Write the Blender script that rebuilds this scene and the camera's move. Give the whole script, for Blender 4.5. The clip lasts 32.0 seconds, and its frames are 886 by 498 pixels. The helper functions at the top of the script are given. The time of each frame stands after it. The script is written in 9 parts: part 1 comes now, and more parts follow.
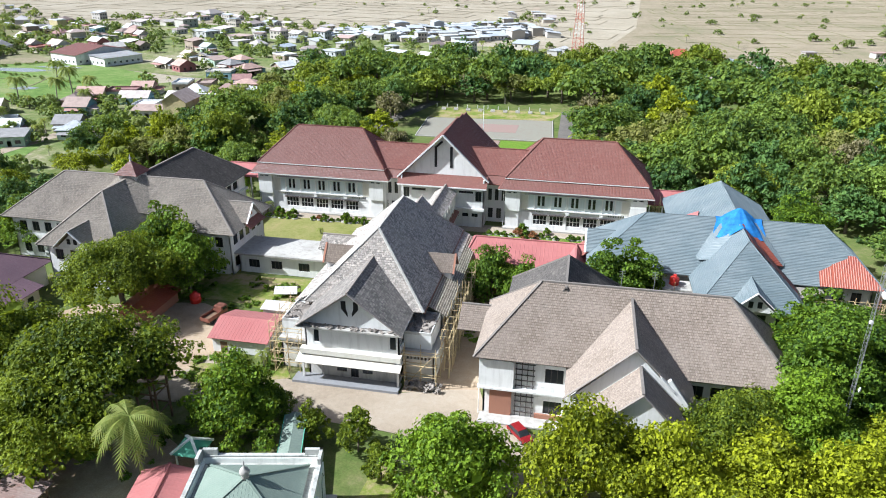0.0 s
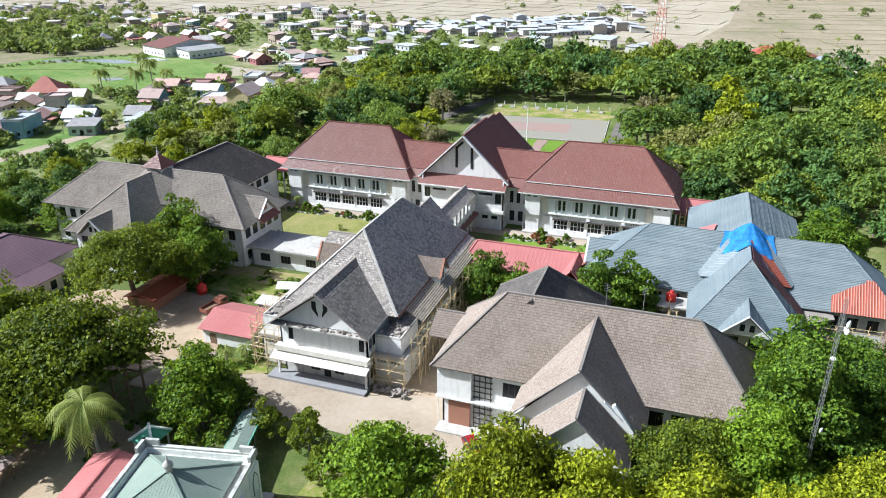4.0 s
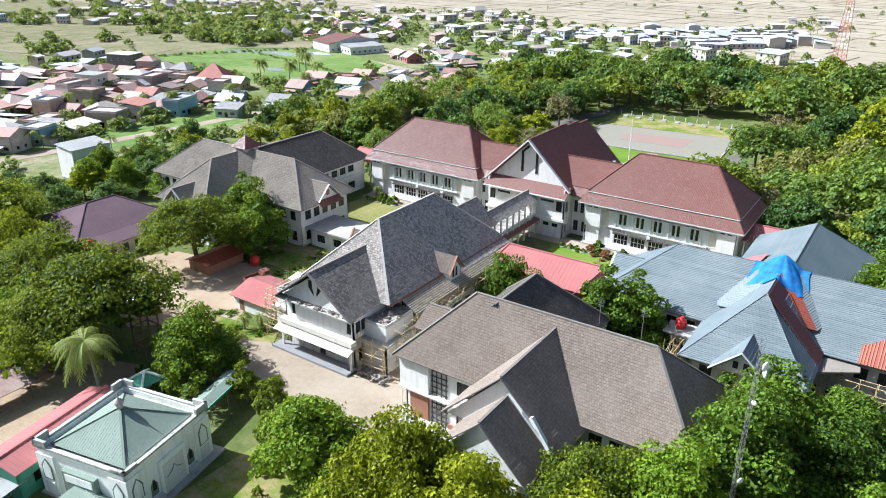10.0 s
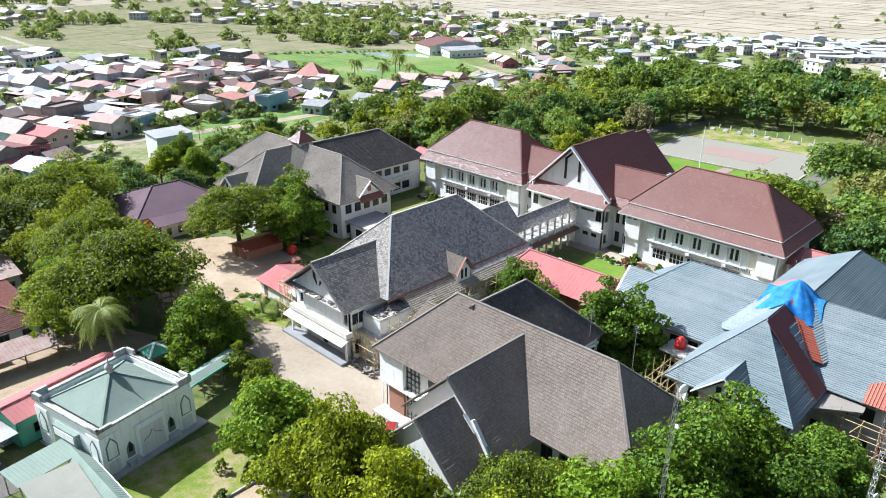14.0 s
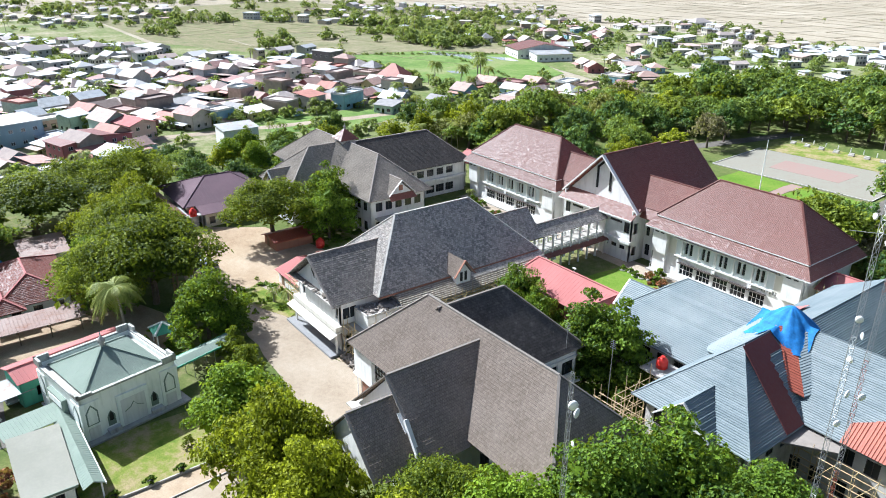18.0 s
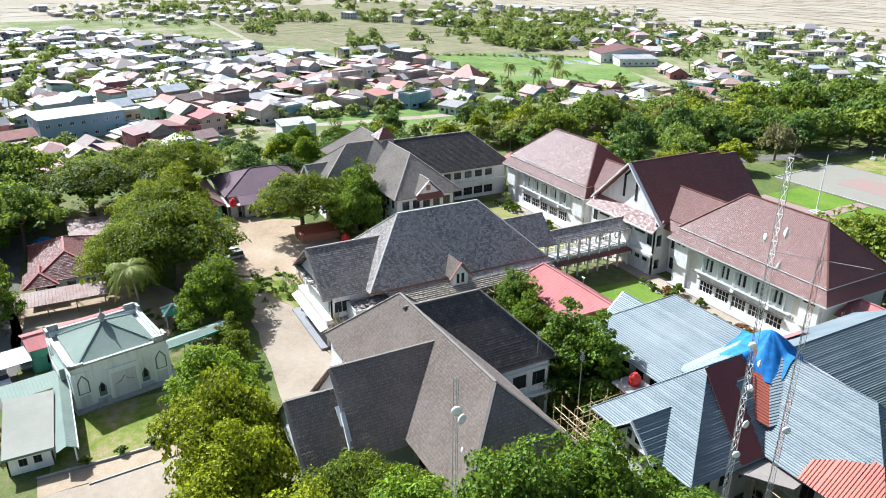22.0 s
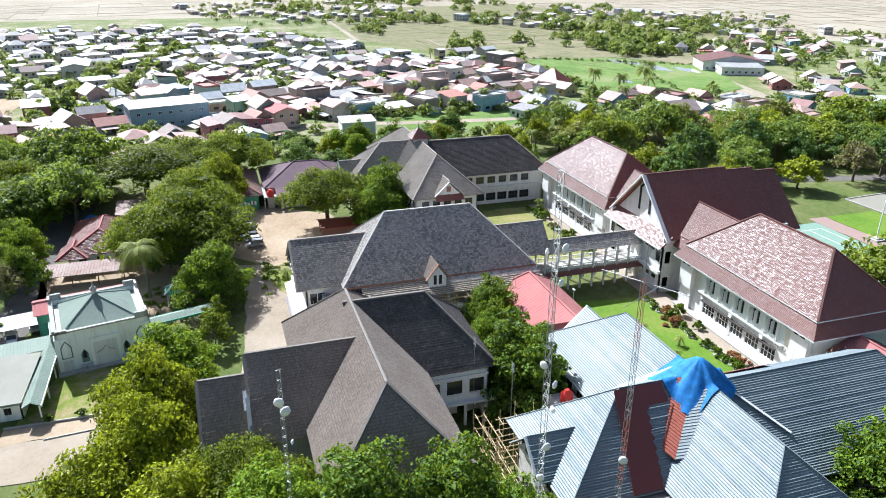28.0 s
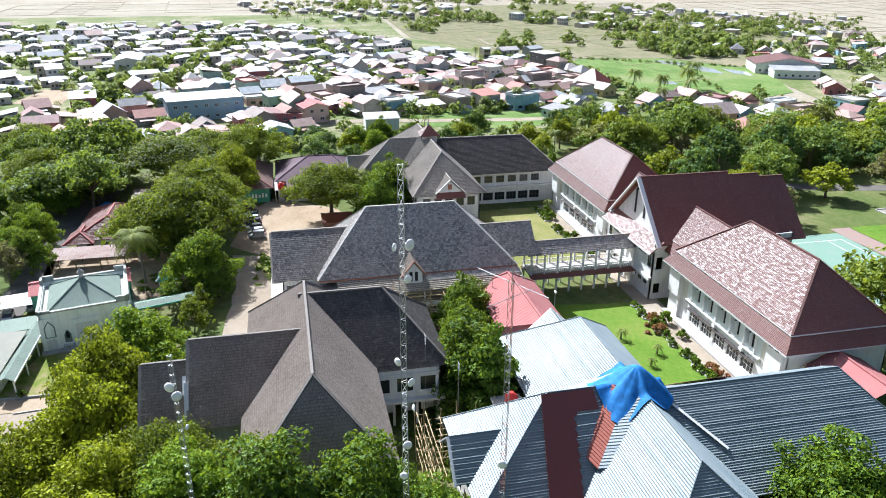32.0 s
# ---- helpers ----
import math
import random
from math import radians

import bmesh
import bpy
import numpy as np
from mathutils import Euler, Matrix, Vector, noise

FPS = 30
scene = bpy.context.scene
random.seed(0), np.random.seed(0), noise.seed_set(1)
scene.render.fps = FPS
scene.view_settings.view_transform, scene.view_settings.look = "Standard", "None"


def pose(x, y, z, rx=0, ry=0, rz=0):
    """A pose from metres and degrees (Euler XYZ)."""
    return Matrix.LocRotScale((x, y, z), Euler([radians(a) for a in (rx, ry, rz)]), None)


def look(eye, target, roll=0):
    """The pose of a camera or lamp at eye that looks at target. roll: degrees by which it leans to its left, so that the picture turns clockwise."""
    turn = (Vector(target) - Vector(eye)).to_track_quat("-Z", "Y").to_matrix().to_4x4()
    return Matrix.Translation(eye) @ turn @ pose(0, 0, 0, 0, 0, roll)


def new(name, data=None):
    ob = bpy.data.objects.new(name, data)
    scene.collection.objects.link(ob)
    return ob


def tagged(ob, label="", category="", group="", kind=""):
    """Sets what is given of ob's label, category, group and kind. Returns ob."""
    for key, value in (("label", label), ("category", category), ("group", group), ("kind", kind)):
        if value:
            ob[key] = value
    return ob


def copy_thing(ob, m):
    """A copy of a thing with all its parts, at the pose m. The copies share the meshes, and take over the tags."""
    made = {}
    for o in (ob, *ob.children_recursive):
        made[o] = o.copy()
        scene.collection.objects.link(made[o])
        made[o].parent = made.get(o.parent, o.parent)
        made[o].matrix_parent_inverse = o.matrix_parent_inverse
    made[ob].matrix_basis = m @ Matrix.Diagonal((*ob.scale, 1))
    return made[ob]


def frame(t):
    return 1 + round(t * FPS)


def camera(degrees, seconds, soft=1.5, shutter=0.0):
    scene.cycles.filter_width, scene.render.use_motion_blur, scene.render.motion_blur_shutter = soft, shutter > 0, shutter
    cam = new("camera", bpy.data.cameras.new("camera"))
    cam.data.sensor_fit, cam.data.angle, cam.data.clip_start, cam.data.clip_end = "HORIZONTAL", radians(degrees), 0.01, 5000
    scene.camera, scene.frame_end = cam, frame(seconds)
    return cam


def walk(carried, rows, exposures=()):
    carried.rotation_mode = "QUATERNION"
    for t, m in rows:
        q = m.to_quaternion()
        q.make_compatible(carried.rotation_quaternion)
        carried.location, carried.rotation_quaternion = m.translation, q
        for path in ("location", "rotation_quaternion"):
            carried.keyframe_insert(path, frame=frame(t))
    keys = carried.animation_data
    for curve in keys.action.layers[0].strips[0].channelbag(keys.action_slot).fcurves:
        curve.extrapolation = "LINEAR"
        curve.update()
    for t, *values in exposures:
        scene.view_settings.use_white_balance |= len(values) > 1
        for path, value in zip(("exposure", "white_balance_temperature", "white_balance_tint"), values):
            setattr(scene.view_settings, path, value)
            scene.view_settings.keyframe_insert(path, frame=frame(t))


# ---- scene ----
cam = camera(63.37, 32.0, 1.0)
ROWS = [
    (0.0, 32.35, -163.86, 63.69, 67.092, -0.470, 11.288),
    (0.5, 34.54, -163.03, 63.92, 67.004, -0.362, 12.191),
    (1.0, 36.73, -162.21, 64.14, 66.918, -0.257, 13.103),
    (1.5, 38.93, -161.38, 64.36, 66.834, -0.155, 14.032),
    (2.0, 41.12, -160.55, 64.57, 66.753, -0.061, 14.989),
    (2.5, 43.32, -159.73, 64.76, 66.677, 0.025, 15.981),
    (3.0, 45.52, -158.90, 64.92, 66.606, 0.100, 17.017),
    (3.5, 47.72, -158.07, 65.07, 66.543, 0.162, 18.095),
    (4.0, 49.93, -157.24, 65.18, 66.489, 0.213, 19.213),
    (4.5, 52.15, -156.41, 65.27, 66.446, 0.250, 20.370),
    (5.0, 54.37, -155.58, 65.31, 66.416, 0.274, 21.562),
    (5.5, 56.59, -154.74, 65.32, 66.401, 0.284, 22.786),
    (6.0, 58.82, -153.90, 65.29, 66.401, 0.280, 24.040),
    (6.5, 61.04, -153.05, 65.23, 66.416, 0.263, 25.317),
    (7.0, 63.26, -152.17, 65.15, 66.446, 0.232, 26.613),
    (7.5, 65.46, -151.27, 65.05, 66.492, 0.189, 27.922),
    (8.0, 67.64, -150.34, 64.93, 66.553, 0.133, 29.240),
    (8.5, 69.80, -149.37, 64.81, 66.630, 0.067, 30.563),
    (9.0, 71.93, -148.35, 64.69, 66.717, -0.007, 31.886),
    (9.5, 74.03, -147.29, 64.57, 66.809, -0.081, 33.207),
    (10.0, 76.09, -146.17, 64.46, 66.900, -0.151, 34.520),
    (10.5, 78.10, -144.98, 64.36, 66.985, -0.211, 35.824),
    (11.0, 80.08, -143.74, 64.28, 67.059, -0.256, 37.114),
    (11.5, 82.01, -142.43, 64.22, 67.116, -0.282, 38.387),
    (12.0, 83.90, -141.08, 64.16, 67.160, -0.292, 39.643),
    (12.5, 85.76, -139.67, 64.12, 67.192, -0.291, 40.881),
    (13.0, 87.57, -138.21, 64.09, 67.217, -0.285, 42.099),
    (13.5, 89.36, -136.70, 64.07, 67.238, -0.277, 43.299),
    (14.0, 91.10, -135.14, 64.06, 67.257, -0.274, 44.478),
    (14.5, 92.82, -133.55, 64.06, 67.277, -0.277, 45.638),
    (15.0, 94.50, -131.91, 64.06, 67.299, -0.286, 46.782),
    (15.5, 96.15, -130.24, 64.08, 67.321, -0.296, 47.914),
    (16.0, 97.77, -128.54, 64.10, 67.343, -0.303, 49.040),
    (16.5, 99.35, -126.80, 64.13, 67.365, -0.305, 50.163),
    (17.0, 100.90, -125.04, 64.17, 67.386, -0.296, 51.288),
    (17.5, 102.41, -123.25, 64.20, 67.406, -0.276, 52.418),
    (18.0, 103.87, -121.44, 64.24, 67.424, -0.248, 53.549),
    (18.5, 105.29, -119.62, 64.28, 67.440, -0.216, 54.674),
    (19.0, 106.66, -117.78, 64.32, 67.453, -0.187, 55.788),
    (19.5, 107.98, -115.93, 64.35, 67.465, -0.166, 56.885),
    (20.0, 109.25, -114.08, 64.38, 67.473, -0.157, 57.959),
    (20.5, 110.47, -112.22, 64.41, 67.480, -0.166, 59.005),
    (21.0, 111.63, -110.35, 64.43, 67.484, -0.189, 60.023),
    (21.5, 112.75, -108.48, 64.44, 67.487, -0.221, 61.016),
    (22.0, 113.82, -106.61, 64.46, 67.490, -0.259, 61.986),
    (22.5, 114.85, -104.72, 64.47, 67.493, -0.298, 62.934),
    (23.0, 115.85, -102.83, 64.48, 67.497, -0.335, 63.862),
    (23.5, 116.80, -100.93, 64.49, 67.503, -0.365, 64.771),
    (24.0, 117.73, -99.02, 64.50, 67.511, -0.387, 65.664),
    (24.5, 118.62, -97.09, 64.52, 67.521, -0.401, 66.542),
    (25.0, 119.49, -95.15, 64.53, 67.531, -0.406, 67.406),
    (25.5, 120.33, -93.21, 64.55, 67.543, -0.401, 68.257),
    (26.0, 121.14, -91.25, 64.57, 67.557, -0.387, 69.098),
    (26.5, 121.92, -89.29, 64.59, 67.570, -0.362, 69.928),
    (27.0, 122.67, -87.33, 64.61, 67.585, -0.329, 70.747),
    (27.5, 123.37, -85.38, 64.61, 67.600, -0.292, 71.555),
    (28.0, 124.03, -83.44, 64.61, 67.615, -0.251, 72.351),
    (28.5, 124.64, -81.52, 64.60, 67.629, -0.210, 73.133),
    (29.0, 125.19, -79.62, 64.57, 67.644, -0.172, 73.901),
    (29.5, 125.69, -77.75, 64.52, 67.659, -0.140, 74.653),
    (30.0, 126.14, -75.91, 64.46, 67.677, -0.119, 75.385),
    (30.5, 126.55, -74.08, 64.38, 67.702, -0.116, 76.093),
    (31.0, 126.92, -72.27, 64.30, 67.724, -0.137, 76.753),
    (31.5, 127.28, -70.46, 64.21, 67.675, -0.189, 77.272),
    (32.0, 127.63, -68.67, 64.12, 67.546, -0.268, 77.649),
]
walk(cam, [(t, pose(x, y, z, rx, ry, rz)) for t, x, y, z, rx, ry, rz in ROWS], exposures=((0.0, 1.14, 5700, 7), (16.0, 1.45, 5650, 7), (32.0, 1.47, 5650, 8)))

# world, sun
world = bpy.data.worlds.new("world")
scene.world = world
world.use_nodes = True
wn = world.node_tree.nodes
sky = wn.new("ShaderNodeTexSky")
sky.sky_type, sky.sun_disc = "NISHITA", False
SUN_FROM = Vector((-0.935, -0.35, 0.93)).normalized()
sky.sun_elevation = math.asin(SUN_FROM.z)
sky.sun_rotation = math.atan2(SUN_FROM.x, SUN_FROM.y)
sky.air_density, sky.dust_density, sky.altitude = 1.0, 4.0, 10
wn["Background"].inputs["Strength"].default_value = 0.054
world.node_tree.links.new(sky.outputs["Color"], wn["Background"].inputs["Color"])
sun = new("sun", bpy.data.lights.new("sun", "SUN"))
sun.data.energy, sun.data.angle, sun.data.color = 4.45, radians(0.6), (1.0, 0.97, 0.92)
sun.matrix_world = look(SUN_FROM * 300, (0, 0, 0))

# ---------- materials ----------
class Nodes:
    """A short way to write a node material."""
    def __init__(self, name, rough=0.8, metal=0.0, spec=0.5):
        self.m = bpy.data.materials.new(name)
        self.m.use_nodes = True
        self.t = self.m.node_tree
        self.b = self.t.nodes["Principled BSDF"]
        self.b.inputs["Roughness"].default_value = rough
        self.b.inputs["Metallic"].default_value = metal
        self.b.inputs["Specular IOR Level"].default_value = spec

    def n(self, kind, **inputs):
        node = self.t.nodes.new("ShaderNode" + kind)
        for k, v in inputs.items():
            k = k.replace("_", " ")
            if hasattr(v, "is_output"):
                self.t.links.new(v, node.inputs[k])
            else:
                node.inputs[k].default_value = v
        return node

    def link(self, a, b):
        self.t.links.new(a, b)

    def pos(self):
        return self.n("NewGeometry").outputs["Position"]

    def uv(self):
        return self.n("UVMap").outputs["UV"]

    def noise(self, vec, scale, detail=3.0, rough=0.6):
        return self.n("TexNoise", Vector=vec, Scale=scale, Detail=detail, Roughness=rough).outputs["Fac"]

    def ramp(self, fac, *stops):
        r = self.n("ValToRGB", Fac=fac)
        el = r.color_ramp.elements
        while len(el) < len(stops):
            el.new(0.5)
        for e, (p, c) in zip(el, stops):
            e.position = p
            e.color = (*c, 1) if len(c) == 3 else c
        return r.outputs["Color"]

    def mix(self, fac, a, b, mode="MIX"):
        x = self.t.nodes.new("ShaderNodeMix")
        x.data_type, x.blend_type = "RGBA", mode
        for s, v in ((x.inputs[0], fac), (x.inputs[6], a), (x.inputs[7], b)):
            if hasattr(v, "is_output"):
                self.link(v, s)
            elif isinstance(v, tuple):
                s.default_value = (*v, 1)
            else:
                s.default_value = v
        return x.outputs[2]

    def math(self, op, a, b=0.0):
        x = self.t.nodes.new("ShaderNodeMath")
        x.operation = op
        for s, v in zip(x.inputs, (a, b)):
            if hasattr(v, "is_output"):
                self.link(v, s)
            else:
                s.default_value = v
        return x.outputs[0]

    def bump(self, height, strength=0.5, dist=0.05):
        x = self.n("Bump", Height=height, Strength=strength, Distance=dist)
        self.link(x.outputs["Normal"], self.b.inputs["Normal"])

    def color(self, c):
        if hasattr(c, "is_output"):
            self.link(c, self.b.inputs["Base Color"])
        else:
            self.b.inputs["Base Color"].default_value = (*c, 1)
        return self.m


def grey(v):
    return (v, v, v)


def tile_roof(name, c1, c2, stain, rough=0.6, spec=0.5, w=0.30, h=0.36, patch=0.5, bump=0.5, speck=None, sheen_tan=None, glaze=False, fleck=(2.2, 0.53)):
    """Roof tiles laid in courses; the map runs in metres along the eave and up the slope."""
    k = Nodes(name, rough, 0, spec)
    k.b.inputs["Diffuse Roughness"].default_value = 1.0
    uv = k.uv()
    br = k.n("TexBrick", Vector=uv, Color1=(*c1, 1), Color2=(*c2, 1), Mortar=(*[x * 0.68 for x in c1], 1), Scale=1.0)
    br.inputs["Brick Width"].default_value, br.inputs["Row Height"].default_value = w, h
    br.inputs["Mortar Size"].default_value, br.inputs["Mortar Smooth"].default_value = 0.03, 0.6
    br.inputs["Bias"].default_value = -0.1
    big = k.noise(k.pos(), 0.22, 4, 0.6)
    col = k.mix(k.ramp(big, (0.42, grey(0)), (0.68, grey(patch))), br.outputs["Color"], stain)
    fine = k.noise(k.pos(), 3.0, 3, 0.7)
    col = k.mix(0.25 if glaze else 0.5, col, k.ramp(fine, (0.3, grey(0.55)), (0.7, grey(1.25))), "MULTIPLY")
    if speck:
        sp = k.noise(k.pos(), fleck[0], 5, 0.75)
        col = k.mix(k.ramp(sp, (fleck[1], grey(0)), (fleck[1] + 0.09, grey(0.85))), col, speck)
    worn = k.noise(k.n("Mapping", Vector=uv, Scale=(0.7, 1.6, 1.0)).outputs["Vector"], 1.3, 6, 0.78)
    # tan patches put the roof's backlit sheen into the colour
    if sheen_tan:
        col = k.mix(k.ramp(worn, (0.50, grey(0)), (0.64, grey(0.30))), col, sheen_tan)
    wave = k.n("TexWave", Vector=uv, Scale=1.0 / w * 0.5, Distortion=0.3)
    wave.wave_profile = "SIN"
    hgt = k.math("ADD", k.math("MULTIPLY", wave.outputs["Fac"], 0.6), k.math("MULTIPLY", br.outputs["Fac"], -1.0))
    if glaze:
        hgt = k.math("ADD", hgt, k.math("MULTIPLY", k.noise(uv, 2.4, 4, 0.7), 2.2))
    k.bump(hgt, bump, 0.05)
    r = k.ramp(worn, (0.42, grey(rough * 0.7)), (0.58, grey(min(1, rough * 1.9))))
    if glaze:
        each = k.n("TexBrick", Vector=uv, Color1=(0.30, 0.30, 0.30, 1), Color2=(0.75, 0.75, 0.75, 1), Mortar=(0.9, 0.9, 0.9, 1), Scale=1.0)
        each.inputs["Brick Width"].default_value, each.inputs["Row Height"].default_value = w, h
        each.inputs["Mortar Size"].default_value = 0.02
        r = k.mix(0.22, k.ramp(worn, (0.43, grey(0.27)), (0.56, grey(0.78))), each.outputs["Color"])
        # random paler tiles: lost glaze, with glints put into the colour
        glint_fade = k.math("MULTIPLY", each.outputs["Color"], k.ramp(k.noise(k.pos(), 1.1, 5, 0.75), (0.50, grey(0)), (0.62, grey(1.0))))
        col = k.mix(k.ramp(glint_fade, (0.45, grey(0)), (0.75, grey(0.28))), col, (0.36, 0.23, 0.19))
    k.link(r, k.b.inputs["Roughness"])
    return k.color(col)


def sheet_metal(name, c, c2, rough=0.35, metal=0.6, rust=None, amount=0.3, ior=1.5):
    k = Nodes(name, rough, metal)
    k.b.inputs["IOR"].default_value = ior
    big = k.noise(k.pos(), 0.15, 4, 0.6)
    col = k.mix(k.ramp(big, (0.35, grey(0)), (0.7, grey(1))), c, c2)
    fine = k.noise(k.pos(), 2.5, 4, 0.65)
    col = k.mix(0.35, col, k.ramp(fine, (0.3, grey(0.7)), (0.7, grey(1.2))), "MULTIPLY")
    if rust:
        rn = k.noise(k.pos(), 0.6, 6, 0.7)
        col = k.mix(k.ramp(rn, (0.55 - amount * 0.3, grey(0)), (0.7, grey(0.9))), col, rust)
    k.link(k.ramp(fine, (0.2, grey(rough * 0.8)), (0.8, grey(rough * 1.4))), k.b.inputs["Roughness"])
    return k.color(col)


def plaster(name, c, dirt, amount=0.45, rough=0.85):
    k = Nodes(name, rough)
    k.b.inputs["Diffuse Roughness"].default_value = 0.1
    p = k.pos()
    st = k.n("Mapping", Vector=p, Scale=(1.3, 1.3, 0.16)).outputs["Vector"]
    streak = k.noise(st, 1.0, 5, 0.65)
    blot = k.noise(p, 0.35, 4, 0.6)
    col = k.mix(k.ramp(streak, (0.50, grey(0)), (0.78, grey(amount))), c, dirt)
    col = k.mix(k.ramp(blot, (0.50, grey(0)), (0.8, grey(amount * 0.7))), col, dirt)
    k.bump(k.noise(p, 9.0, 3), 0.15, 0.02)
    return k.color(col)


def ground_mat(name, stops, scale=0.05, fine=1.2, rough=0.95, bump=0.3):
    k = Nodes(name, rough, 0, 0.1)
    k.b.inputs["Diffuse Roughness"].default_value = 0.2
    p = k.pos()
    a = k.noise(p, scale, 5, 0.62)
    b = k.noise(p, fine, 5, 0.7)
    f = k.math("ADD", k.math("MULTIPLY", a, 0.6), k.math("MULTIPLY", b, 0.4))
    col = k.ramp(f, *stops)
    g = k.noise(p, fine * 7, 3, 0.7)
    col = k.mix(0.5, col, k.ramp(g, (0.3, grey(0.6)), (0.7, grey(1.35))), "MULTIPLY")
    k.bump(b, bump, 0.1)
    return k.color(col)


def leaf_mat(name, dark, light, trans=0.35):
    k = Nodes(name, 0.6, 0, 0.22)
    oi = k.n("ObjectInfo").outputs["Random"]
    isl = k.n("NewGeometry").outputs["Random Per Island"]
    stand = k.noise(k.pos(), 0.11, 3, 0.6)
    tuft = k.noise(k.pos(), 0.55, 2, 0.6)
    f = k.math("ADD", k.math("MULTIPLY", oi, 0.20), k.math("MULTIPLY", isl, 0.44))
    f = k.math("ADD", f, k.math("MULTIPLY", stand, 0.20))
    f = k.math("ADD", f, k.math("MULTIPLY", tuft, 0.16))
    col = k.ramp(f, (0.25, dark), (0.80, light))
    k.color(col)
    tr = k.n("BsdfTranslucent", Color=k.mix(0.5, col, (0.29, 0.33, 0.015)))
    mx = k.n("MixShader", Fac=trans)
    out = k.t.nodes["Material Output"]
    k.link(k.b.outputs[0], mx.inputs[1])
    k.link(tr.outputs[0], mx.inputs[2])
    k.link(mx.outputs[0], out.inputs["Surface"])
    return k.m


def plain(name, c, rough=0.6, metal=0.0, spec=0.5, vary=0.25, scale=2.0):
    k = Nodes(name, rough, metal, spec)
    f = k.noise(k.pos(), scale, 4, 0.65)
    return k.color(k.mix(vary, c, k.mix(1.0, c, k.ramp(f, (0.3, grey(0.3)), (0.7, grey(1.7))), "MULTIPLY")))


def by_object(name, colours, rough=0.7, metal=0.0, spec=0.5):
    """One paint out of several, by the object's own random number, with dirt."""
    k = Nodes(name, rough, metal, spec)
    oi = k.n("ObjectInfo").outputs["Random"]
    r = k.n("ValToRGB", Fac=oi)
    r.color_ramp.interpolation = "CONSTANT"
    el = r.color_ramp.elements
    while len(el) < len(colours):
        el.new(0.5)
    for i, (e, c) in enumerate(zip(el, colours)):
        e.position, e.color = i / len(colours), (*c, 1)
    f = k.noise(k.pos(), 0.5, 5, 0.7)
    col = k.mix(0.6, r.outputs["Color"], k.ramp(f, (0.3, grey(0.55)), (0.7, grey(1.2))), "MULTIPLY")
    return k.color(col)


M = {}
M["red_tile"] = tile_roof("red_tile", (0.24, 0.086, 0.066), (0.285, 0.107, 0.083), (0.235, 0.103, 0.081), 0.42, 0.42, w=0.33, h=0.42, patch=0.5, bump=0.3, sheen_tan=(0.30, 0.17, 0.13), glaze=True)
M["maroon_tile"] = M["red_tile"]
M["faded_tile"] = tile_roof("faded_tile", (0.29, 0.15, 0.115), (0.36, 0.20, 0.155), (0.25, 0.13, 0.10), 0.8, 0.3, w=0.33, h=0.42, patch=0.5)
M["clay_tile"] = tile_roof("clay_tile", (0.26, 0.062, 0.045), (0.33, 0.09, 0.06), (0.22, 0.07, 0.05), 0.6, 0.4, w=0.33, h=0.42, patch=0.5)
M["brown_tile"] = tile_roof("brown_tile", (0.255, 0.208, 0.172), (0.33, 0.272, 0.228), (0.34, 0.287, 0.245), 0.95, 0.04, w=0.33, h=0.40, patch=0.5)
M["old_tile"] = tile_roof("old_tile", (0.25, 0.23, 0.21), (0.64, 0.57, 0.51), (0.46, 0.40, 0.35), 0.8, 0.3, w=0.5, h=0.42, patch=0.5, bump=0.7, speck=(0.66, 0.61, 0.55), fleck=(3.4, 0.54))
M["dark_old_tile"] = tile_roof("dark_old_tile", (0.18, 0.165, 0.152), (0.40, 0.36, 0.325), (0.31, 0.278, 0.245), 0.8, 0.2, w=0.4, h=0.42, patch=0.5, bump=0.8)
M["grey_tile"] = tile_roof("grey_tile", (0.305, 0.268, 0.230), (0.43, 0.375, 0.32), (0.46, 0.40, 0.335), 0.95, 0.04, w=0.33, h=0.40, patch=0.5)
M["slate_tile"] = tile_roof("slate_tile", (0.085, 0.078, 0.074), (0.130, 0.118, 0.110), (0.15, 0.135, 0.122), 0.95, 0.04, w=0.33, h=0.40, patch=0.4, bump=0.2, speck=(0.17, 0.155, 0.14), fleck=(0.9, 0.56))
M["steel"] = sheet_metal("steel", (0.125, 0.160, 0.176), (0.185, 0.215, 0.225), 0.53, 0.05, ior=1.75)
M["rust_sheet"] = sheet_metal("rust_sheet", (0.25, 0.056, 0.034), (0.33, 0.090, 0.052), 0.50, 0.0, ior=1.55)
M["old_sheet"] = sheet_metal("old_sheet", (0.20, 0.13, 0.11), (0.28, 0.22, 0.20), 0.75, 0.0, (0.16, 0.07, 0.045), 0.2)
M["maroon_sheet"] = sheet_metal("maroon_sheet", (0.10, 0.022, 0.020), (0.13, 0.03, 0.026), 0.6, 0.0)
M["pink_sheet"] = sheet_metal("pink_sheet", (0.31, 0.105, 0.10), (0.35, 0.135, 0.128), 0.85, 0.0)
M["purple_sheet"] = sheet_metal("purple_sheet", (0.075, 0.040, 0.056), (0.10, 0.055, 0.072), 0.8, 0.0)
M["green_sheet"] = sheet_metal("green_sheet", (0.150, 0.195, 0.160), (0.195, 0.24, 0.20), 0.8, 0.0)
M["pale_sheet"] = sheet_metal("pale_sheet", (0.19, 0.188, 0.155), (0.235, 0.23, 0.195), 0.85, 0.0)
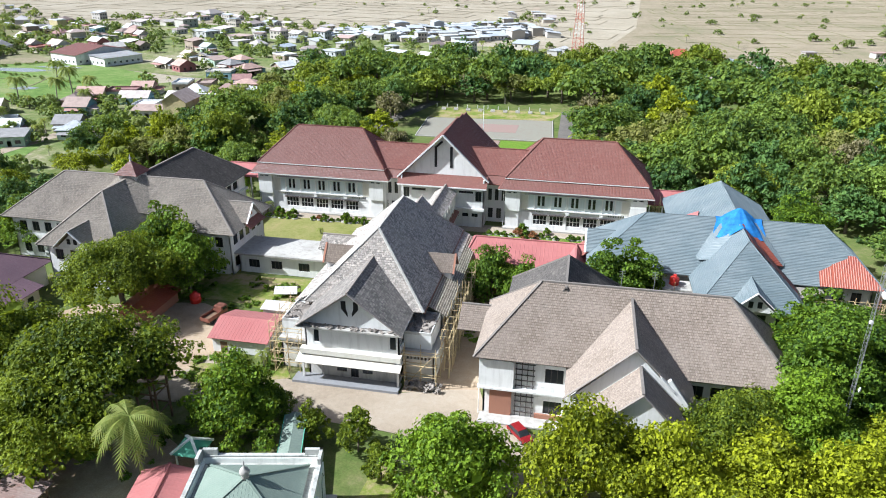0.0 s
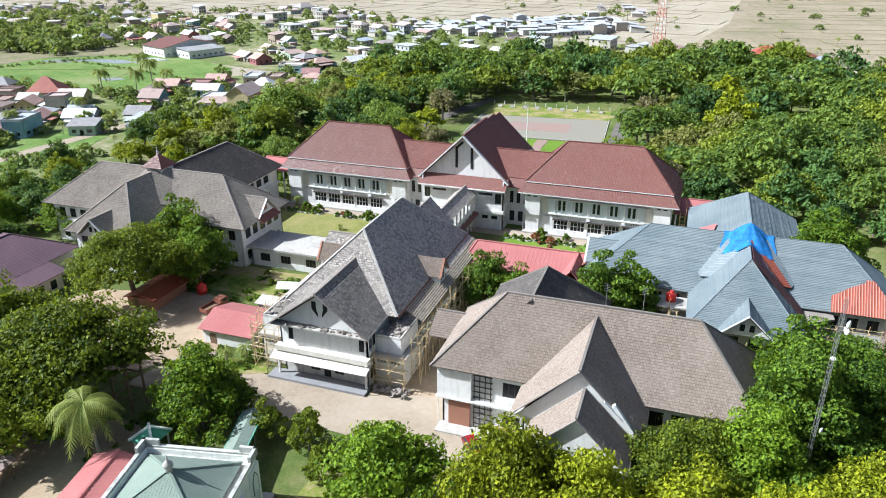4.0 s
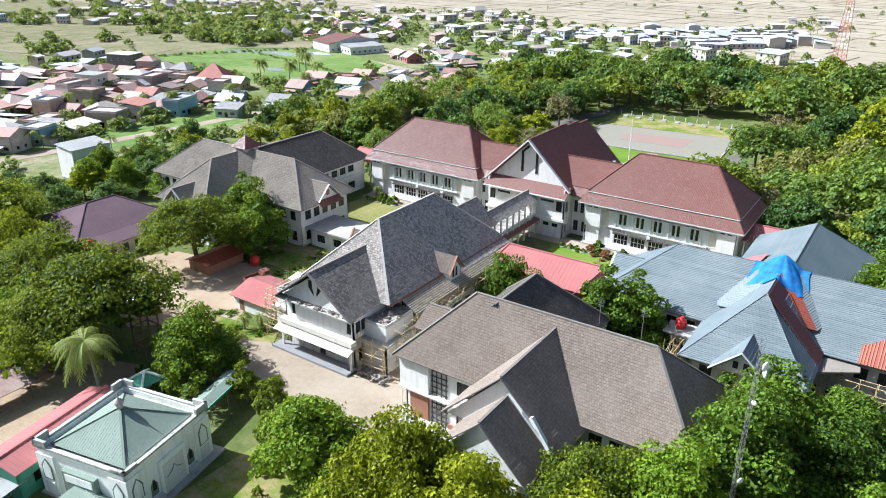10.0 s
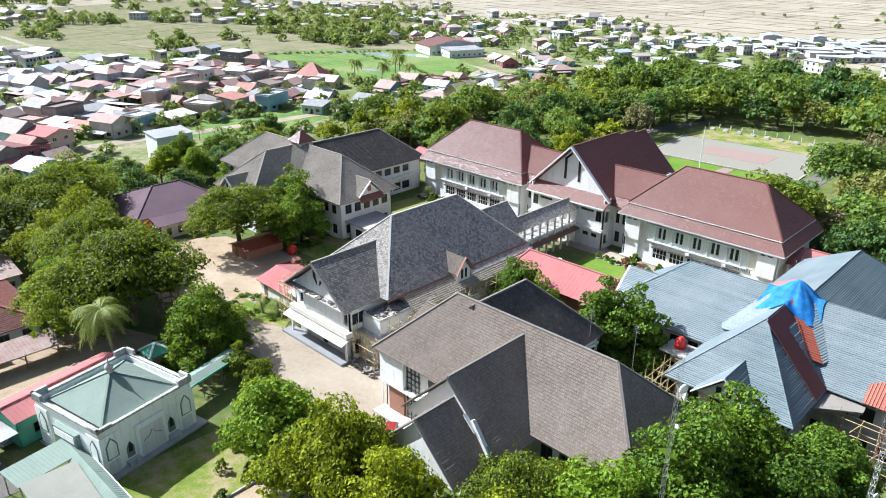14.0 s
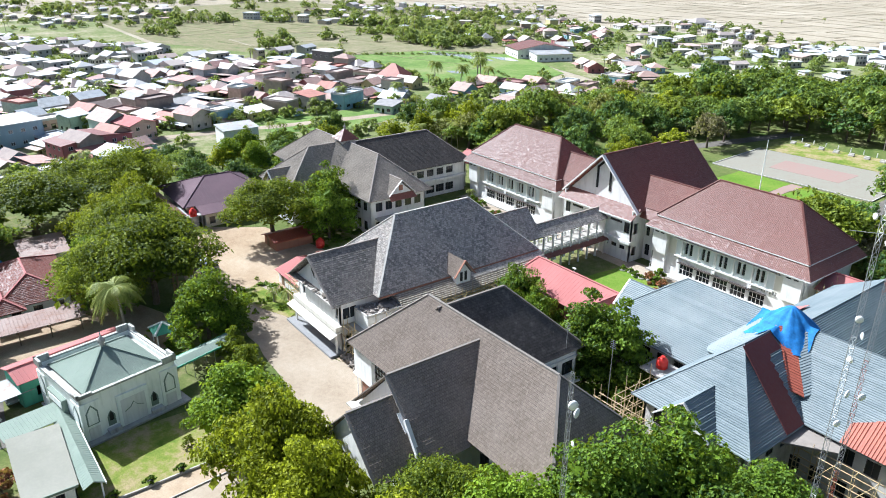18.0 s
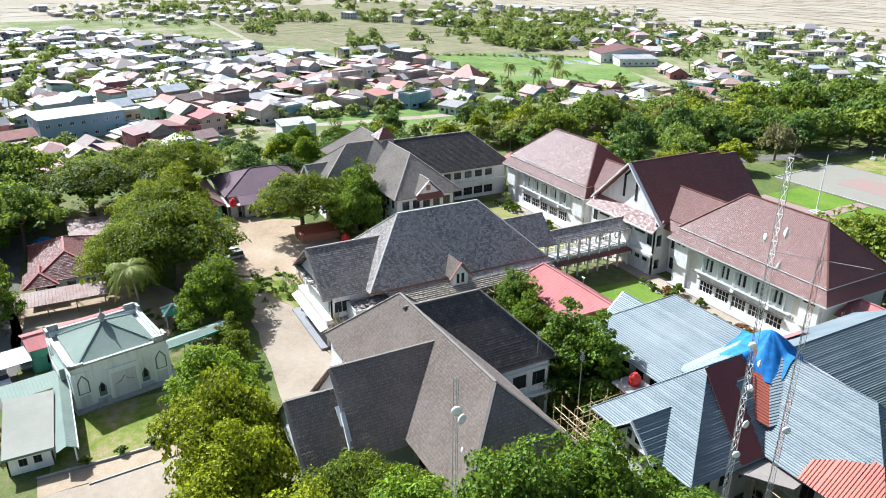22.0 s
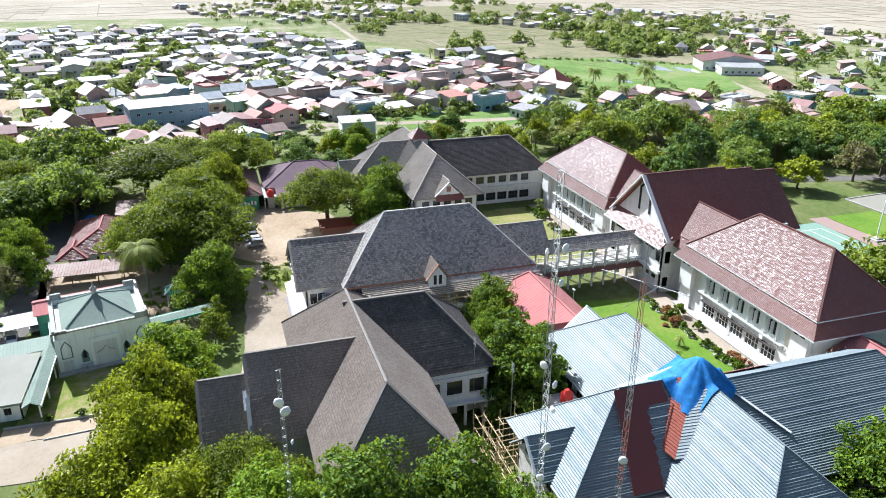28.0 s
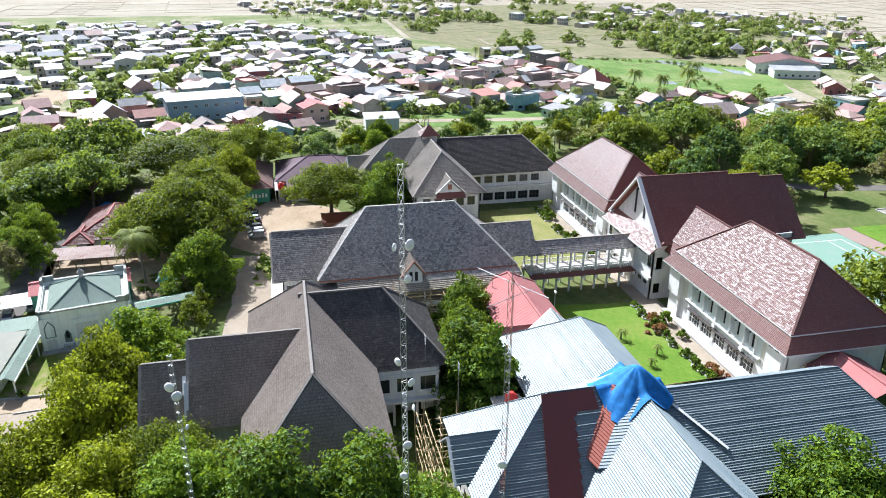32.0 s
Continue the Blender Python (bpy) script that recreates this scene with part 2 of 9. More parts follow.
M["zinc_sheet"] = sheet_metal("zinc_sheet", (0.24, 0.25, 0.255), (0.33, 0.335, 0.335), 0.6, 0.2, (0.24, 0.12, 0.07), 0.1)
M["white_wall"] = plaster("white_wall", (0.70, 0.69, 0.67), (0.36, 0.345, 0.32), 0.5)
M["pale_panel"] = plaster("pale_panel", (0.60, 0.645, 0.65), (0.36, 0.38, 0.38), 0.5)
M["cream_wall"] = plaster("cream_wall", (0.60, 0.57, 0.50), (0.40, 0.36, 0.30), 0.5)
M["worn_wall"] = plaster("worn_wall", (0.52, 0.50, 0.47), (0.22, 0.20, 0.18), 0.9)
M["green_wall"] = plaster("green_wall", (0.10, 0.36, 0.24), (0.08, 0.2, 0.14), 0.5)
M["mint_wall"] = plaster("mint_wall", (0.86, 0.87, 0.82), (0.42, 0.45, 0.38), 0.45)
M["brick_wall"] = plaster("brick_wall", (0.30, 0.14, 0.09), (0.16, 0.09, 0.07), 0.5)
M["concrete"] = plaster("concrete", (0.40, 0.38, 0.35), (0.18, 0.17, 0.15), 0.7)
M["paving"] = plaster("paving", (0.22, 0.22, 0.23), (0.12, 0.12, 0.12), 0.5)
M["barge"] = plaster("barge", (0.66, 0.65, 0.63), (0.45, 0.42, 0.40), 0.4)
M["stained"] = plaster("stained", (0.42, 0.42, 0.39), (0.09, 0.09, 0.08), 0.95)
M["ridge_cap"] = plaster("ridge_cap", (0.155, 0.135, 0.12), (0.24, 0.22, 0.20), 0.6)
M["mortar"] = plaster("mortar", (0.24, 0.21, 0.185), (0.16, 0.14, 0.12), 0.6)
M["wood"] = plain("wood", (0.16, 0.10, 0.06), 0.75)
M["old_board"] = plain("old_board", (0.27, 0.225, 0.18), 0.9, vary=0.7, scale=1.6)
M["pale_board"] = plain("pale_board", (0.50, 0.44, 0.36), 0.85, vary=0.5, scale=1.2)
M["bamboo"] = plain("bamboo", (0.42, 0.32, 0.17), 0.6)
M["frame_dark"] = plain("frame_dark", (0.05, 0.04, 0.035), 0.6)
M["frame_white"] = plain("frame_white", (0.75, 0.74, 0.72), 0.6, vary=0.1)
k = Nodes("glass_dark", 0.12, 0, 0.5)
M["glass"] = k.color(k.mix(k.noise(k.pos(), 0.8, 2), (0.012, 0.014, 0.016), (0.035, 0.04, 0.045)))
M["black"] = plain("black", (0.012, 0.012, 0.013), 0.8)
M["tarp"] = plain("tarp", (0.026, 0.15, 0.40), 0.75, 0, 0.2, 0.5, 1.2)
M["plastic_red"] = plain("plastic_red", (0.62, 0.03, 0.02), 0.4, vary=0.1)
M["steel_grey"] = plain("steel_grey", (0.30, 0.30, 0.30), 0.5, 0.5)
M["mast_red"] = plain("mast_red", (0.45, 0.13, 0.09), 0.55)
M["mast_white"] = plain("mast_white", (0.75, 0.74, 0.72), 0.55)
M["bark"] = plain("bark", (0.13, 0.10, 0.075), 0.95, vary=0.6, scale=4)
M["palm_bark"] = plain("palm_bark", (0.22, 0.19, 0.16), 0.95, vary=0.5, scale=4)
M["leaf_rain"] = leaf_mat("leaf_rain", (0.026, 0.055, 0.006), (0.27, 0.33, 0.020), 0.40)
M["leaf_dense"] = leaf_mat("leaf_dense", (0.014, 0.045, 0.007), (0.20, 0.32, 0.026), 0.36)
M["leaf_green"] = leaf_mat("leaf_green", (0.028, 0.070, 0.008), (0.25, 0.38, 0.022), 0.40)
M["leaf_lime"] = leaf_mat("leaf_lime", (0.075, 0.100, 0.005), (0.47, 0.51, 0.016), 0.40)
M["leaf_olive"] = leaf_mat("leaf_olive", (0.13, 0.15, 0.035), (0.27, 0.26, 0.07), 0.34)
# far foliage is paler and greyer, with haze put into its colour
M["leaf_far"] = leaf_mat("leaf_far", (0.095, 0.150, 0.050), (0.25, 0.31, 0.095), 0.46)
M["leaf_park"] = leaf_mat("leaf_park", (0.035, 0.075, 0.018), (0.25, 0.35, 0.055), 0.40)
M["leaf_bright"] = leaf_mat("leaf_bright", (0.075, 0.115, 0.014), (0.35, 0.41, 0.045), 0.42)
M["leaf_shade"] = leaf_mat("leaf_shade", (0.020, 0.060, 0.022), (0.145, 0.255, 0.060), 0.36)
M["leaf_dry"] = leaf_mat("leaf_dry", (0.16, 0.14, 0.07), (0.25, 0.22, 0.12), 0.3)
M["frond"] = leaf_mat("frond", (0.13, 0.18, 0.03), (0.28, 0.30, 0.07), 0.40)
M["flower"] = leaf_mat("flower", (0.16, 0.09, 0.035), (0.38, 0.10, 0.06), 0.3)
M["lawn"] = ground_mat("lawn", ((0.35, (0.075, 0.15, 0.016)), (0.5, (0.12, 0.20, 0.025)), (0.66, (0.19, 0.22, 0.05))), 0.06, 1.0)
M["dry_lawn"] = ground_mat("dry_lawn", ((0.35, (0.13, 0.15, 0.03)), (0.5, (0.21, 0.21, 0.07)), (0.7, (0.30, 0.24, 0.12))), 0.12, 1.0)
M["rough_grass"] = ground_mat("rough_grass", ((0.36, (0.08, 0.14, 0.018)), (0.47, (0.17, 0.20, 0.04)), (0.56, (0.28, 0.23, 0.12)), (0.7, (0.32, 0.26, 0.17))), 0.16, 0.7)
M["dirt"] = ground_mat("dirt", ((0.3, (0.25, 0.175, 0.115)), (0.5, (0.36, 0.275, 0.19)), (0.7, (0.43, 0.355, 0.265))), 0.08, 0.8)
M["road"] = ground_mat("road", ((0.3, (0.235, 0.185, 0.135)), (0.5, (0.325, 0.268, 0.205)), (0.7, (0.39, 0.335, 0.27))), 0.10, 1.2)
M["asphalt"] = ground_mat("asphalt", ((0.3, (0.09, 0.083, 0.076)), (0.6, (0.16, 0.145, 0.13))), 0.2, 2)
M["village_soil"] = ground_mat("village_soil", ((0.36, (0.09, 0.14, 0.035)), (0.5, (0.16, 0.18, 0.07)), (0.66, (0.36, 0.30, 0.23))), 0.03, 0.3)
M["forest_floor"] = ground_mat("forest_floor", ((0.35, (0.06, 0.10, 0.02)), (0.52, (0.12, 0.14, 0.045)), (0.7, (0.24, 0.19, 0.12))), 0.06, 0.5)
M["paddy_green"] = ground_mat("paddy_green", ((0.38, (0.085, 0.15, 0.035)), (0.5, (0.14, 0.21, 0.055)), (0.62, (0.21, 0.23, 0.10))), 0.035, 0.25)
M["paddy_dry"] = ground_mat("paddy_dry", ((0.32, (0.23, 0.20, 0.145)), (0.5, (0.31, 0.27, 0.205)), (0.68, (0.38, 0.34, 0.27))), 0.012, 0.12)
M["paddy_brown"] = ground_mat("paddy_brown", ((0.32, (0.15, 0.15, 0.085)), (0.5, (0.24, 0.20, 0.14)), (0.68, (0.32, 0.275, 0.205))), 0.015, 0.2)
M["paddy_fallow"] = ground_mat("paddy_fallow", ((0.34, (0.11, 0.135, 0.05)), (0.48, (0.19, 0.18, 0.10)), (0.66, (0.28, 0.23, 0.16))), 0.03, 0.25)
M["bund"] = ground_mat("bund", ((0.36, (0.11, 0.14, 0.05)), (0.5, (0.18, 0.17, 0.09)), (0.64, (0.26, 0.21, 0.14))), 0.1, 0.6)
M["water"] = plain("water", (0.25, 0.27, 0.27), 0.15)
M["court_green"] = plaster("court_green", (0.15, 0.25, 0.19), (0.24, 0.25, 0.22), 0.7)
M["court_red"] = plaster("court_red", (0.25, 0.165, 0.14), (0.22, 0.195, 0.165), 0.9)
M["court_grey"] = plaster("court_grey", (0.215, 0.205, 0.165), (0.20, 0.155, 0.12), 0.9)
k = Nodes("stuff_roof", 0.8, 0, 0.25)
r_ = k.ramp(k.n("NewGeometry").outputs["Random Per Island"], (0.0, (0.42, 0.42, 0.43)), (0.16, (0.34, 0.23, 0.20)), (0.30, (0.54, 0.54, 0.54)), (0.44, (0.36, 0.28, 0.25)), (0.60, (0.46, 0.46, 0.46)), (0.76, (0.22, 0.16, 0.14)), (0.88, (0.52, 0.46, 0.43)), (1.0, (0.28, 0.29, 0.31)))
M["stuff_roof"] = k.color(r_)
k = Nodes("terrace_roof", 0.7, 0, 0.3)
M["terrace_roof"] = k.color(k.ramp(k.n("NewGeometry").outputs["Random Per Island"], (0.0, (0.36, 0.37, 0.38)), (0.5, (0.42, 0.43, 0.45)), (1.0, (0.30, 0.33, 0.37))))
k = Nodes("stuff_wall", 0.85)
r_ = k.ramp(k.n("NewGeometry").outputs["Random Per Island"], (0.0, (0.46, 0.45, 0.42)), (0.35, (0.42, 0.36, 0.30)), (0.6, (0.40, 0.42, 0.44)), (0.8, (0.32, 0.29, 0.25)), (1.0, (0.48, 0.47, 0.46)))
M["stuff_wall"] = k.color(r_)
M["house_wall"] = by_object("house_wall", [(0.48, 0.46, 0.43), (0.44, 0.39, 0.32), (0.50, 0.48, 0.46), (0.30, 0.24, 0.19), (0.40, 0.40, 0.42), (0.46, 0.30, 0.25), (0.22, 0.36, 0.43), (0.46, 0.42, 0.38), (0.34, 0.44, 0.36), (0.26, 0.22, 0.19), (0.48, 0.40, 0.22), (0.28, 0.11, 0.11)], 0.85)
M["house_roof"] = by_object("house_roof", [(0.40, 0.27, 0.23), (0.30, 0.205, 0.18), (0.46, 0.46, 0.46), (0.32, 0.24, 0.21), (0.54, 0.53, 0.51), (0.40, 0.27, 0.23), (0.36, 0.38, 0.40), (0.19, 0.145, 0.13), (0.46, 0.40, 0.37), (0.36, 0.21, 0.185), (0.27, 0.155, 0.145), (0.58, 0.585, 0.585), (0.24, 0.23, 0.23), (0.42, 0.33, 0.30), (0.33, 0.15, 0.12), (0.50, 0.47, 0.44)], 0.75, 0.0, 0.3)
M["white_roof"] = by_object("white_roof", [(0.62, 0.62, 0.6), (0.5, 0.53, 0.55), (0.7, 0.7, 0.69), (0.55, 0.5, 0.48)], 0.45, 0.2)
M["car_paint"] = by_object("car_paint", [(0.6, 0.6, 0.6), (0.05, 0.05, 0.055), (0.35, 0.36, 0.37), (0.7, 0.7, 0.69), (0.12, 0.13, 0.15)], 0.25, 0.2)
M["car_red"] = plain("car_red", (0.22, 0.012, 0.016), 0.25, 0.1, vary=0.05)
M["truck_rust"] = plain("truck_rust", (0.20, 0.075, 0.05), 0.6, 0.1)
M["tyre"] = plain("tyre", (0.02, 0.02, 0.02), 0.9)

# ---------- building helpers ----------
OFFSET = {}


def thing(name, at, label, category, group="", kind=""):
    """An empty at the thing's base; its parts are given in world coordinates."""
    ob = new(name)
    ob.location = at
    ob.empty_display_size = 0.5
    OFFSET[ob] = Vector(at)
    return tagged(ob, label, category, group, kind)


def part(name, bm, material, parent=None, label=""):
    """Links a bmesh, in world coordinates, as one mesh under a thing or a part."""
    off = OFFSET.get(parent, Vector())
    if off.length:
        bmesh.ops.translate(bm, verts=bm.verts, vec=-off)
    me = bpy.data.meshes.new(name)
    bm.to_mesh(me)
    bm.free()
    me.materials.append(material)
    ob = new(name, me)
    ob.parent = parent
    OFFSET[ob] = off
    return tagged(ob, label)


def place(name, me, m, parent=None, label=""):
    """An object of its own on a mesh that others share."""
    ob = new(name, me)
    ob.parent = parent
    ob.matrix_basis = Matrix.Translation(-OFFSET.get(parent, Vector())) @ m
    OFFSET[ob] = Vector()
    return tagged(ob, label)


def poly(bm, pts):
    return bm.faces.new([bm.verts.new(p) for p in pts])


def box(bm, x0, x1, y0, y1, z0, z1):
    v = [bm.verts.new((x, y, z)) for z in (z0, z1) for y in (y0, y1) for x in (x0, x1)]
    for f in ((0, 2, 3, 1), (4, 5, 7, 6), (0, 1, 5, 4), (1, 3, 7, 5), (3, 2, 6, 7), (2, 0, 4, 6)):
        bm.faces.new([v[i] for i in f])


def boxes(*spans):
    bm = bmesh.new()
    for s in spans:
        box(bm, *s)
    return bm


def pieces(name, spans, material, parent=None, label=""):
    """Each box as a part of its own."""
    for q in spans:
        part(name, boxes(q), material, parent, label)


def beam(bm, a, b, w=0.2, h=None, up=(0, 0, 1)):
    """A bar of square section from a to b."""
    a, b, h = Vector(a), Vector(b), h or w
    d = (b - a).normalized()
    s = d.cross(Vector(up))
    s = (s if s.length > 1e-3 else d.cross(Vector((1, 0, 0)))).normalized()
    u = s.cross(d)
    v = [bm.verts.new(p + s * (w / 2 * i) + u * (h / 2 * j)) for p in (a, b) for i, j in ((-1, -1), (1, -1), (1, 1), (-1, 1))]
    for f in ((3, 2, 1, 0), (4, 5, 6, 7), (0, 1, 5, 4), (1, 2, 6, 5), (2, 3, 7, 6), (3, 0, 4, 7)):
        bm.faces.new([v[i] for i in f])


def tube(bm, a, b, r0, r1, n=8):
    a, b = Vector(a), Vector(b)
    d = (b - a).normalized()
    s = d.orthogonal().normalized()
    u = d.cross(s)
    rings = [[bm.verts.new(p + (s * math.cos(2 * math.pi * i / n) + u * math.sin(2 * math.pi * i / n)) * r) for i in range(n)] for p, r in ((a, r0), (b, r1))]
    for i in range(n):
        bm.faces.new([rings[0][i], rings[0][(i + 1) % n], rings[1][(i + 1) % n], rings[1][i]])
    bm.faces.new(rings[0][::-1])
    bm.faces.new(rings[1])


def lathe(bm, centre, profile, n=16):
    """A turned shape: profile rows of radius and height."""
    c = Vector(centre)
    rings = [[bm.verts.new(c + Vector((r * math.cos(2 * math.pi * i / n), r * math.sin(2 * math.pi * i / n), z))) for i in range(n)] for r, z in profile]
    for a, b in zip(rings, rings[1:]):
        for i in range(n):
            bm.faces.new([a[i], a[(i + 1) % n], b[(i + 1) % n], b[i]])
    bm.faces.new(rings[0][::-1])
    bm.faces.new(rings[-1])


def slope(bm, pts, th=0.18):
    """One roof plane with thickness; its first edge is the eave. The map is in metres along the eave and up the slope."""
    uv = bm.loops.layers.uv.verify()
    p = [Vector(q) for q in pts]
    n = Vector()
    for i in range(1, len(p) - 1):
        n += (p[i] - p[0]).cross(p[i + 1] - p[0])
    n.normalize()
    if n.z < 0:
        p.reverse()
        p = p[-2:] + p[:-2]
        n = -n
    e = (p[1] - p[0]).normalized()
    u = n.cross(e)
    top = [bm.verts.new(q) for q in p]
    low = [bm.verts.new(q - n * th) for q in p]
    faces = [bm.faces.new(top), bm.faces.new(low[::-1])]
    for i in range(len(p)):
        j = (i + 1) % len(p)
        faces.append(bm.faces.new([top[j], top[i], low[i], low[j]]))
    for f in faces:
        for lp in f.loops:
            w = lp.vert.co
            lp[uv].uv = (w.dot(e), (w - p[0]).dot(u))


def courses(bm, pts, step=0.4, h=0.045, lift=0.01, slant=0.0):
    """Overlapping courses, parallel to the eave, as one stepped sheet on a roof plane whose first edge is the eave."""
    uv = bm.loops.layers.uv.verify()
    p = [Vector(q) for q in pts]
    n = Vector()
    for i in range(1, len(p) - 1):
        n += (p[i] - p[0]).cross(p[i + 1] - p[0])
    n.normalize()
    if n.z < 0:
        n = -n
    e = (p[1] - p[0]).normalized()
    u = n.cross(e)
    if u.z < 0:
        u = -u
    q = [((v - p[0]).dot(e), (v - p[0]).dot(u)) for v in p]
    top = max(b for a, b in q)
    rnd = random.Random(round(p[0].x * 7 + p[0].y * 3, 2))

    def chord(s):
        cuts = []
        for (a0, b0), (a1, b1) in zip(q, q[1:] + q[:1]):
            if (b0 - s) * (b1 - s) < 0 or (b0 == s and b1 != s):
                cuts.append(a0 + (a1 - a0) * (s - b0) / (b1 - b0))
        return (min(cuts), max(cuts)) if len(cuts) > 1 else None

    def add(a, s, d):
        return bm.verts.new(p[0] + e * a + u * s + n * d)
    last = None
    s = 0.001
    while s < top - 0.05:
        t = min(s + step, top - 0.02)
        c0, c1 = chord(s), chord(t)
        if not c0 or not c1 or c0[1] - c0[0] < 0.1:
            break
        hh = h * rnd.uniform(0.75, 1.25)
        cl = chord(min(s + slant, t - 0.02)) if slant else c0
        cl = cl or c0
        lo = [add(cl[0], s + slant, lift + hh), add(cl[1], s + slant, lift + hh)]
        if last is None:
            last = [add(c0[0], s, 0), add(c0[1], s, 0)]
        hi = [add(c1[0], t, lift), add(c1[1], t, lift)]
        for quad in ((last[0], last[1], lo[1], lo[0]), (lo[0], lo[1], hi[1], hi[0])):
            f = bm.faces.new(quad)
            for lp in f.loops:
                w = lp.vert.co
                lp[uv].uv = (w.dot(e), (w - p[0]).dot(u))
        last = hi
        s = t


def hip_planes(x0, x1, y0, y1, ze, zr, axis="x", in0=None, in1=None):
    """The four planes and the ridge's ends of a hip roof; an inset of 0 makes a gable end."""
    if axis == "y":
        pl, r = hip_planes(y0, y1, x0, x1, ze, zr, "x", in0, in1)
        sw = lambda q: (q[1], q[0], q[2])
        return [[sw(q) for q in f] for f in pl], [sw(q) for q in r]
    half = (y1 - y0) / 2
    in0 = half if in0 is None else in0
    in1 = half if in1 is None else in1
    ym = (y0 + y1) / 2
    a, b = (x0 + in0, ym, zr), (x1 - in1, ym, zr)
    c = [(x0, y0, ze), (x1, y0, ze), (x1, y1, ze), (x0, y1, ze)]
    out = [[c[0], c[1], b, a], [c[2], c[3], a, b]]
    if in0 > 0:
        out.append([c[3], c[0], a])
    if in1 > 0:
        out.append([c[1], c[2], b])
    return out, [a, b]


def hip_roof(parent, name, mat, x0, x1, y0, y1, ze, zr, axis="x", in0=None, in1=None, cap=None, th=0.2, label="", capw=0.34, ribs=0.0, course=0.0, step_h=0.045, slant=0.0):
    """A hip or gable roof as a part, with its ridge and hip caps as another."""
    planes, ridge = hip_planes(x0, x1, y0, y1, ze, zr, axis, in0, in1)
    bm = bmesh.new()
    for f in planes:
        slope(bm, f, th)
        if ribs:
            rib_plane(bm, f, ribs)
        if course:
            courses(bm, f, course, step_h, 0.01, slant)
    ob = part(name, bm, mat, parent, label)
    if cap:
        bm = bmesh.new()
        lines = [ridge]
        for f in planes:
            if len(f) == 3:
                lines += [(f[0], f[2]), (f[1], f[2])]
        for a, b in lines:
            beam(bm, Vector(a) + Vector((0, 0, 0.05)), Vector(b) + Vector((0, 0, 0.05)), capw, 0.24)
        part("ridge_cap", bm, cap, parent)
    return ob


def rib_plane(bm, pts, gap=0.5, w=0.14, h=0.045):
    """Raised ribs of a profiled sheet, running up the slope, cut to the plane's outline."""
    p = [Vector(q) for q in pts]
    n = Vector()
    for i in range(1, len(p) - 1):
        n += (p[i] - p[0]).cross(p[i + 1] - p[0])
    n.normalize()
    if n.z < 0:
        n = -n
    e = (p[1] - p[0]).normalized()
    u = n.cross(e)
    if u.z < 0:
        u = -u
    q = [((v - p[0]).dot(e), (v - p[0]).dot(u)) for v in p]
    lo, hi = min(a for a, b in q), max(a for a, b in q)

    def line(s, d):
        cuts = []
        for (a0, b0), (a1, b1) in zip(q, q[1:] + q[:1]):
            if (a0 - s) * (a1 - s) < 0:
                cuts.append(b0 + (b1 - b0) * (s - a0) / (a1 - a0))
        if len(cuts) < 2 or max(cuts) - min(cuts) < 0.05:
            return None
        return [bm.verts.new(p[0] + e * s + u * c + n * d) for c in (min(cuts), max(cuts))]
    last, s = None, lo + 0.01
    while s < hi:
        for t, d in ((s, 0.01), (s + gap - w, 0.01), (s + gap - w / 2, h)):
            now = line(t, d)
            if last and now:
                bm.faces.new([last[0], now[0], now[1], last[1]])
            last = now or last
        s += gap


def wall(bm, a, b, z0, z1, th=0.25, holes=()):
    """A wall from a to b (outside to the right of the way), with holes (u0, u1, z0, z1) cut through it."""
    a, b = Vector((*a[:2], 0)), Vector((*b[:2], 0))
    L = (b - a).length
    e = (b - a) / L
    n = Vector((e.y, -e.x, 0))
    us = sorted({0, L, *[h[0] for h in holes], *[h[1] for h in holes]})
    zs = sorted({z0, z1, *[h[2] for h in holes], *[h[3] for h in holes]})
    us, zs = [u for u in us if 0 <= u <= L], [z for z in zs if z0 <= z <= z1]

    def open_at(u, z):
        return any(h[0] < u < h[1] and h[2] < z < h[3] for h in holes)

    def P(u, z, d):
        return a + e * u - n * d + Vector((0, 0, z))
    nu, nz = len(us) - 1, len(zs) - 1
    solid = [[not open_at((us[i] + us[i + 1]) / 2, (zs[j] + zs[j + 1]) / 2) for j in range(nz)] for i in range(nu)]
    for i in range(nu):
        for j in range(nz):
            if not solid[i][j]:
                continue
            A, B, C, D = us[i], us[i + 1], zs[j], zs[j + 1]
            poly(bm, [P(A, C, 0), P(B, C, 0), P(B, D, 0), P(A, D, 0)])
            poly(bm, [P(A, D, th), P(B, D, th), P(B, C, th), P(A, C, th)])
            if i == 0 or not solid[i - 1][j]:
                poly(bm, [P(A, C, th), P(A, C, 0), P(A, D, 0), P(A, D, th)])
            if i == nu - 1 or not solid[i + 1][j]:
                poly(bm, [P(B, C, 0), P(B, C, th), P(B, D, th), P(B, D, 0)])
            if j == 0 or not solid[i][j - 1]:
                poly(bm, [P(A, C, th), P(B, C, th), P(B, C, 0), P(A, C, 0)])
            if j == nz - 1 or not solid[i][j + 1]:
                poly(bm, [P(A, D, 0), P(B, D, 0), P(B, D, th), P(A, D, th)])


WINDOW = {}


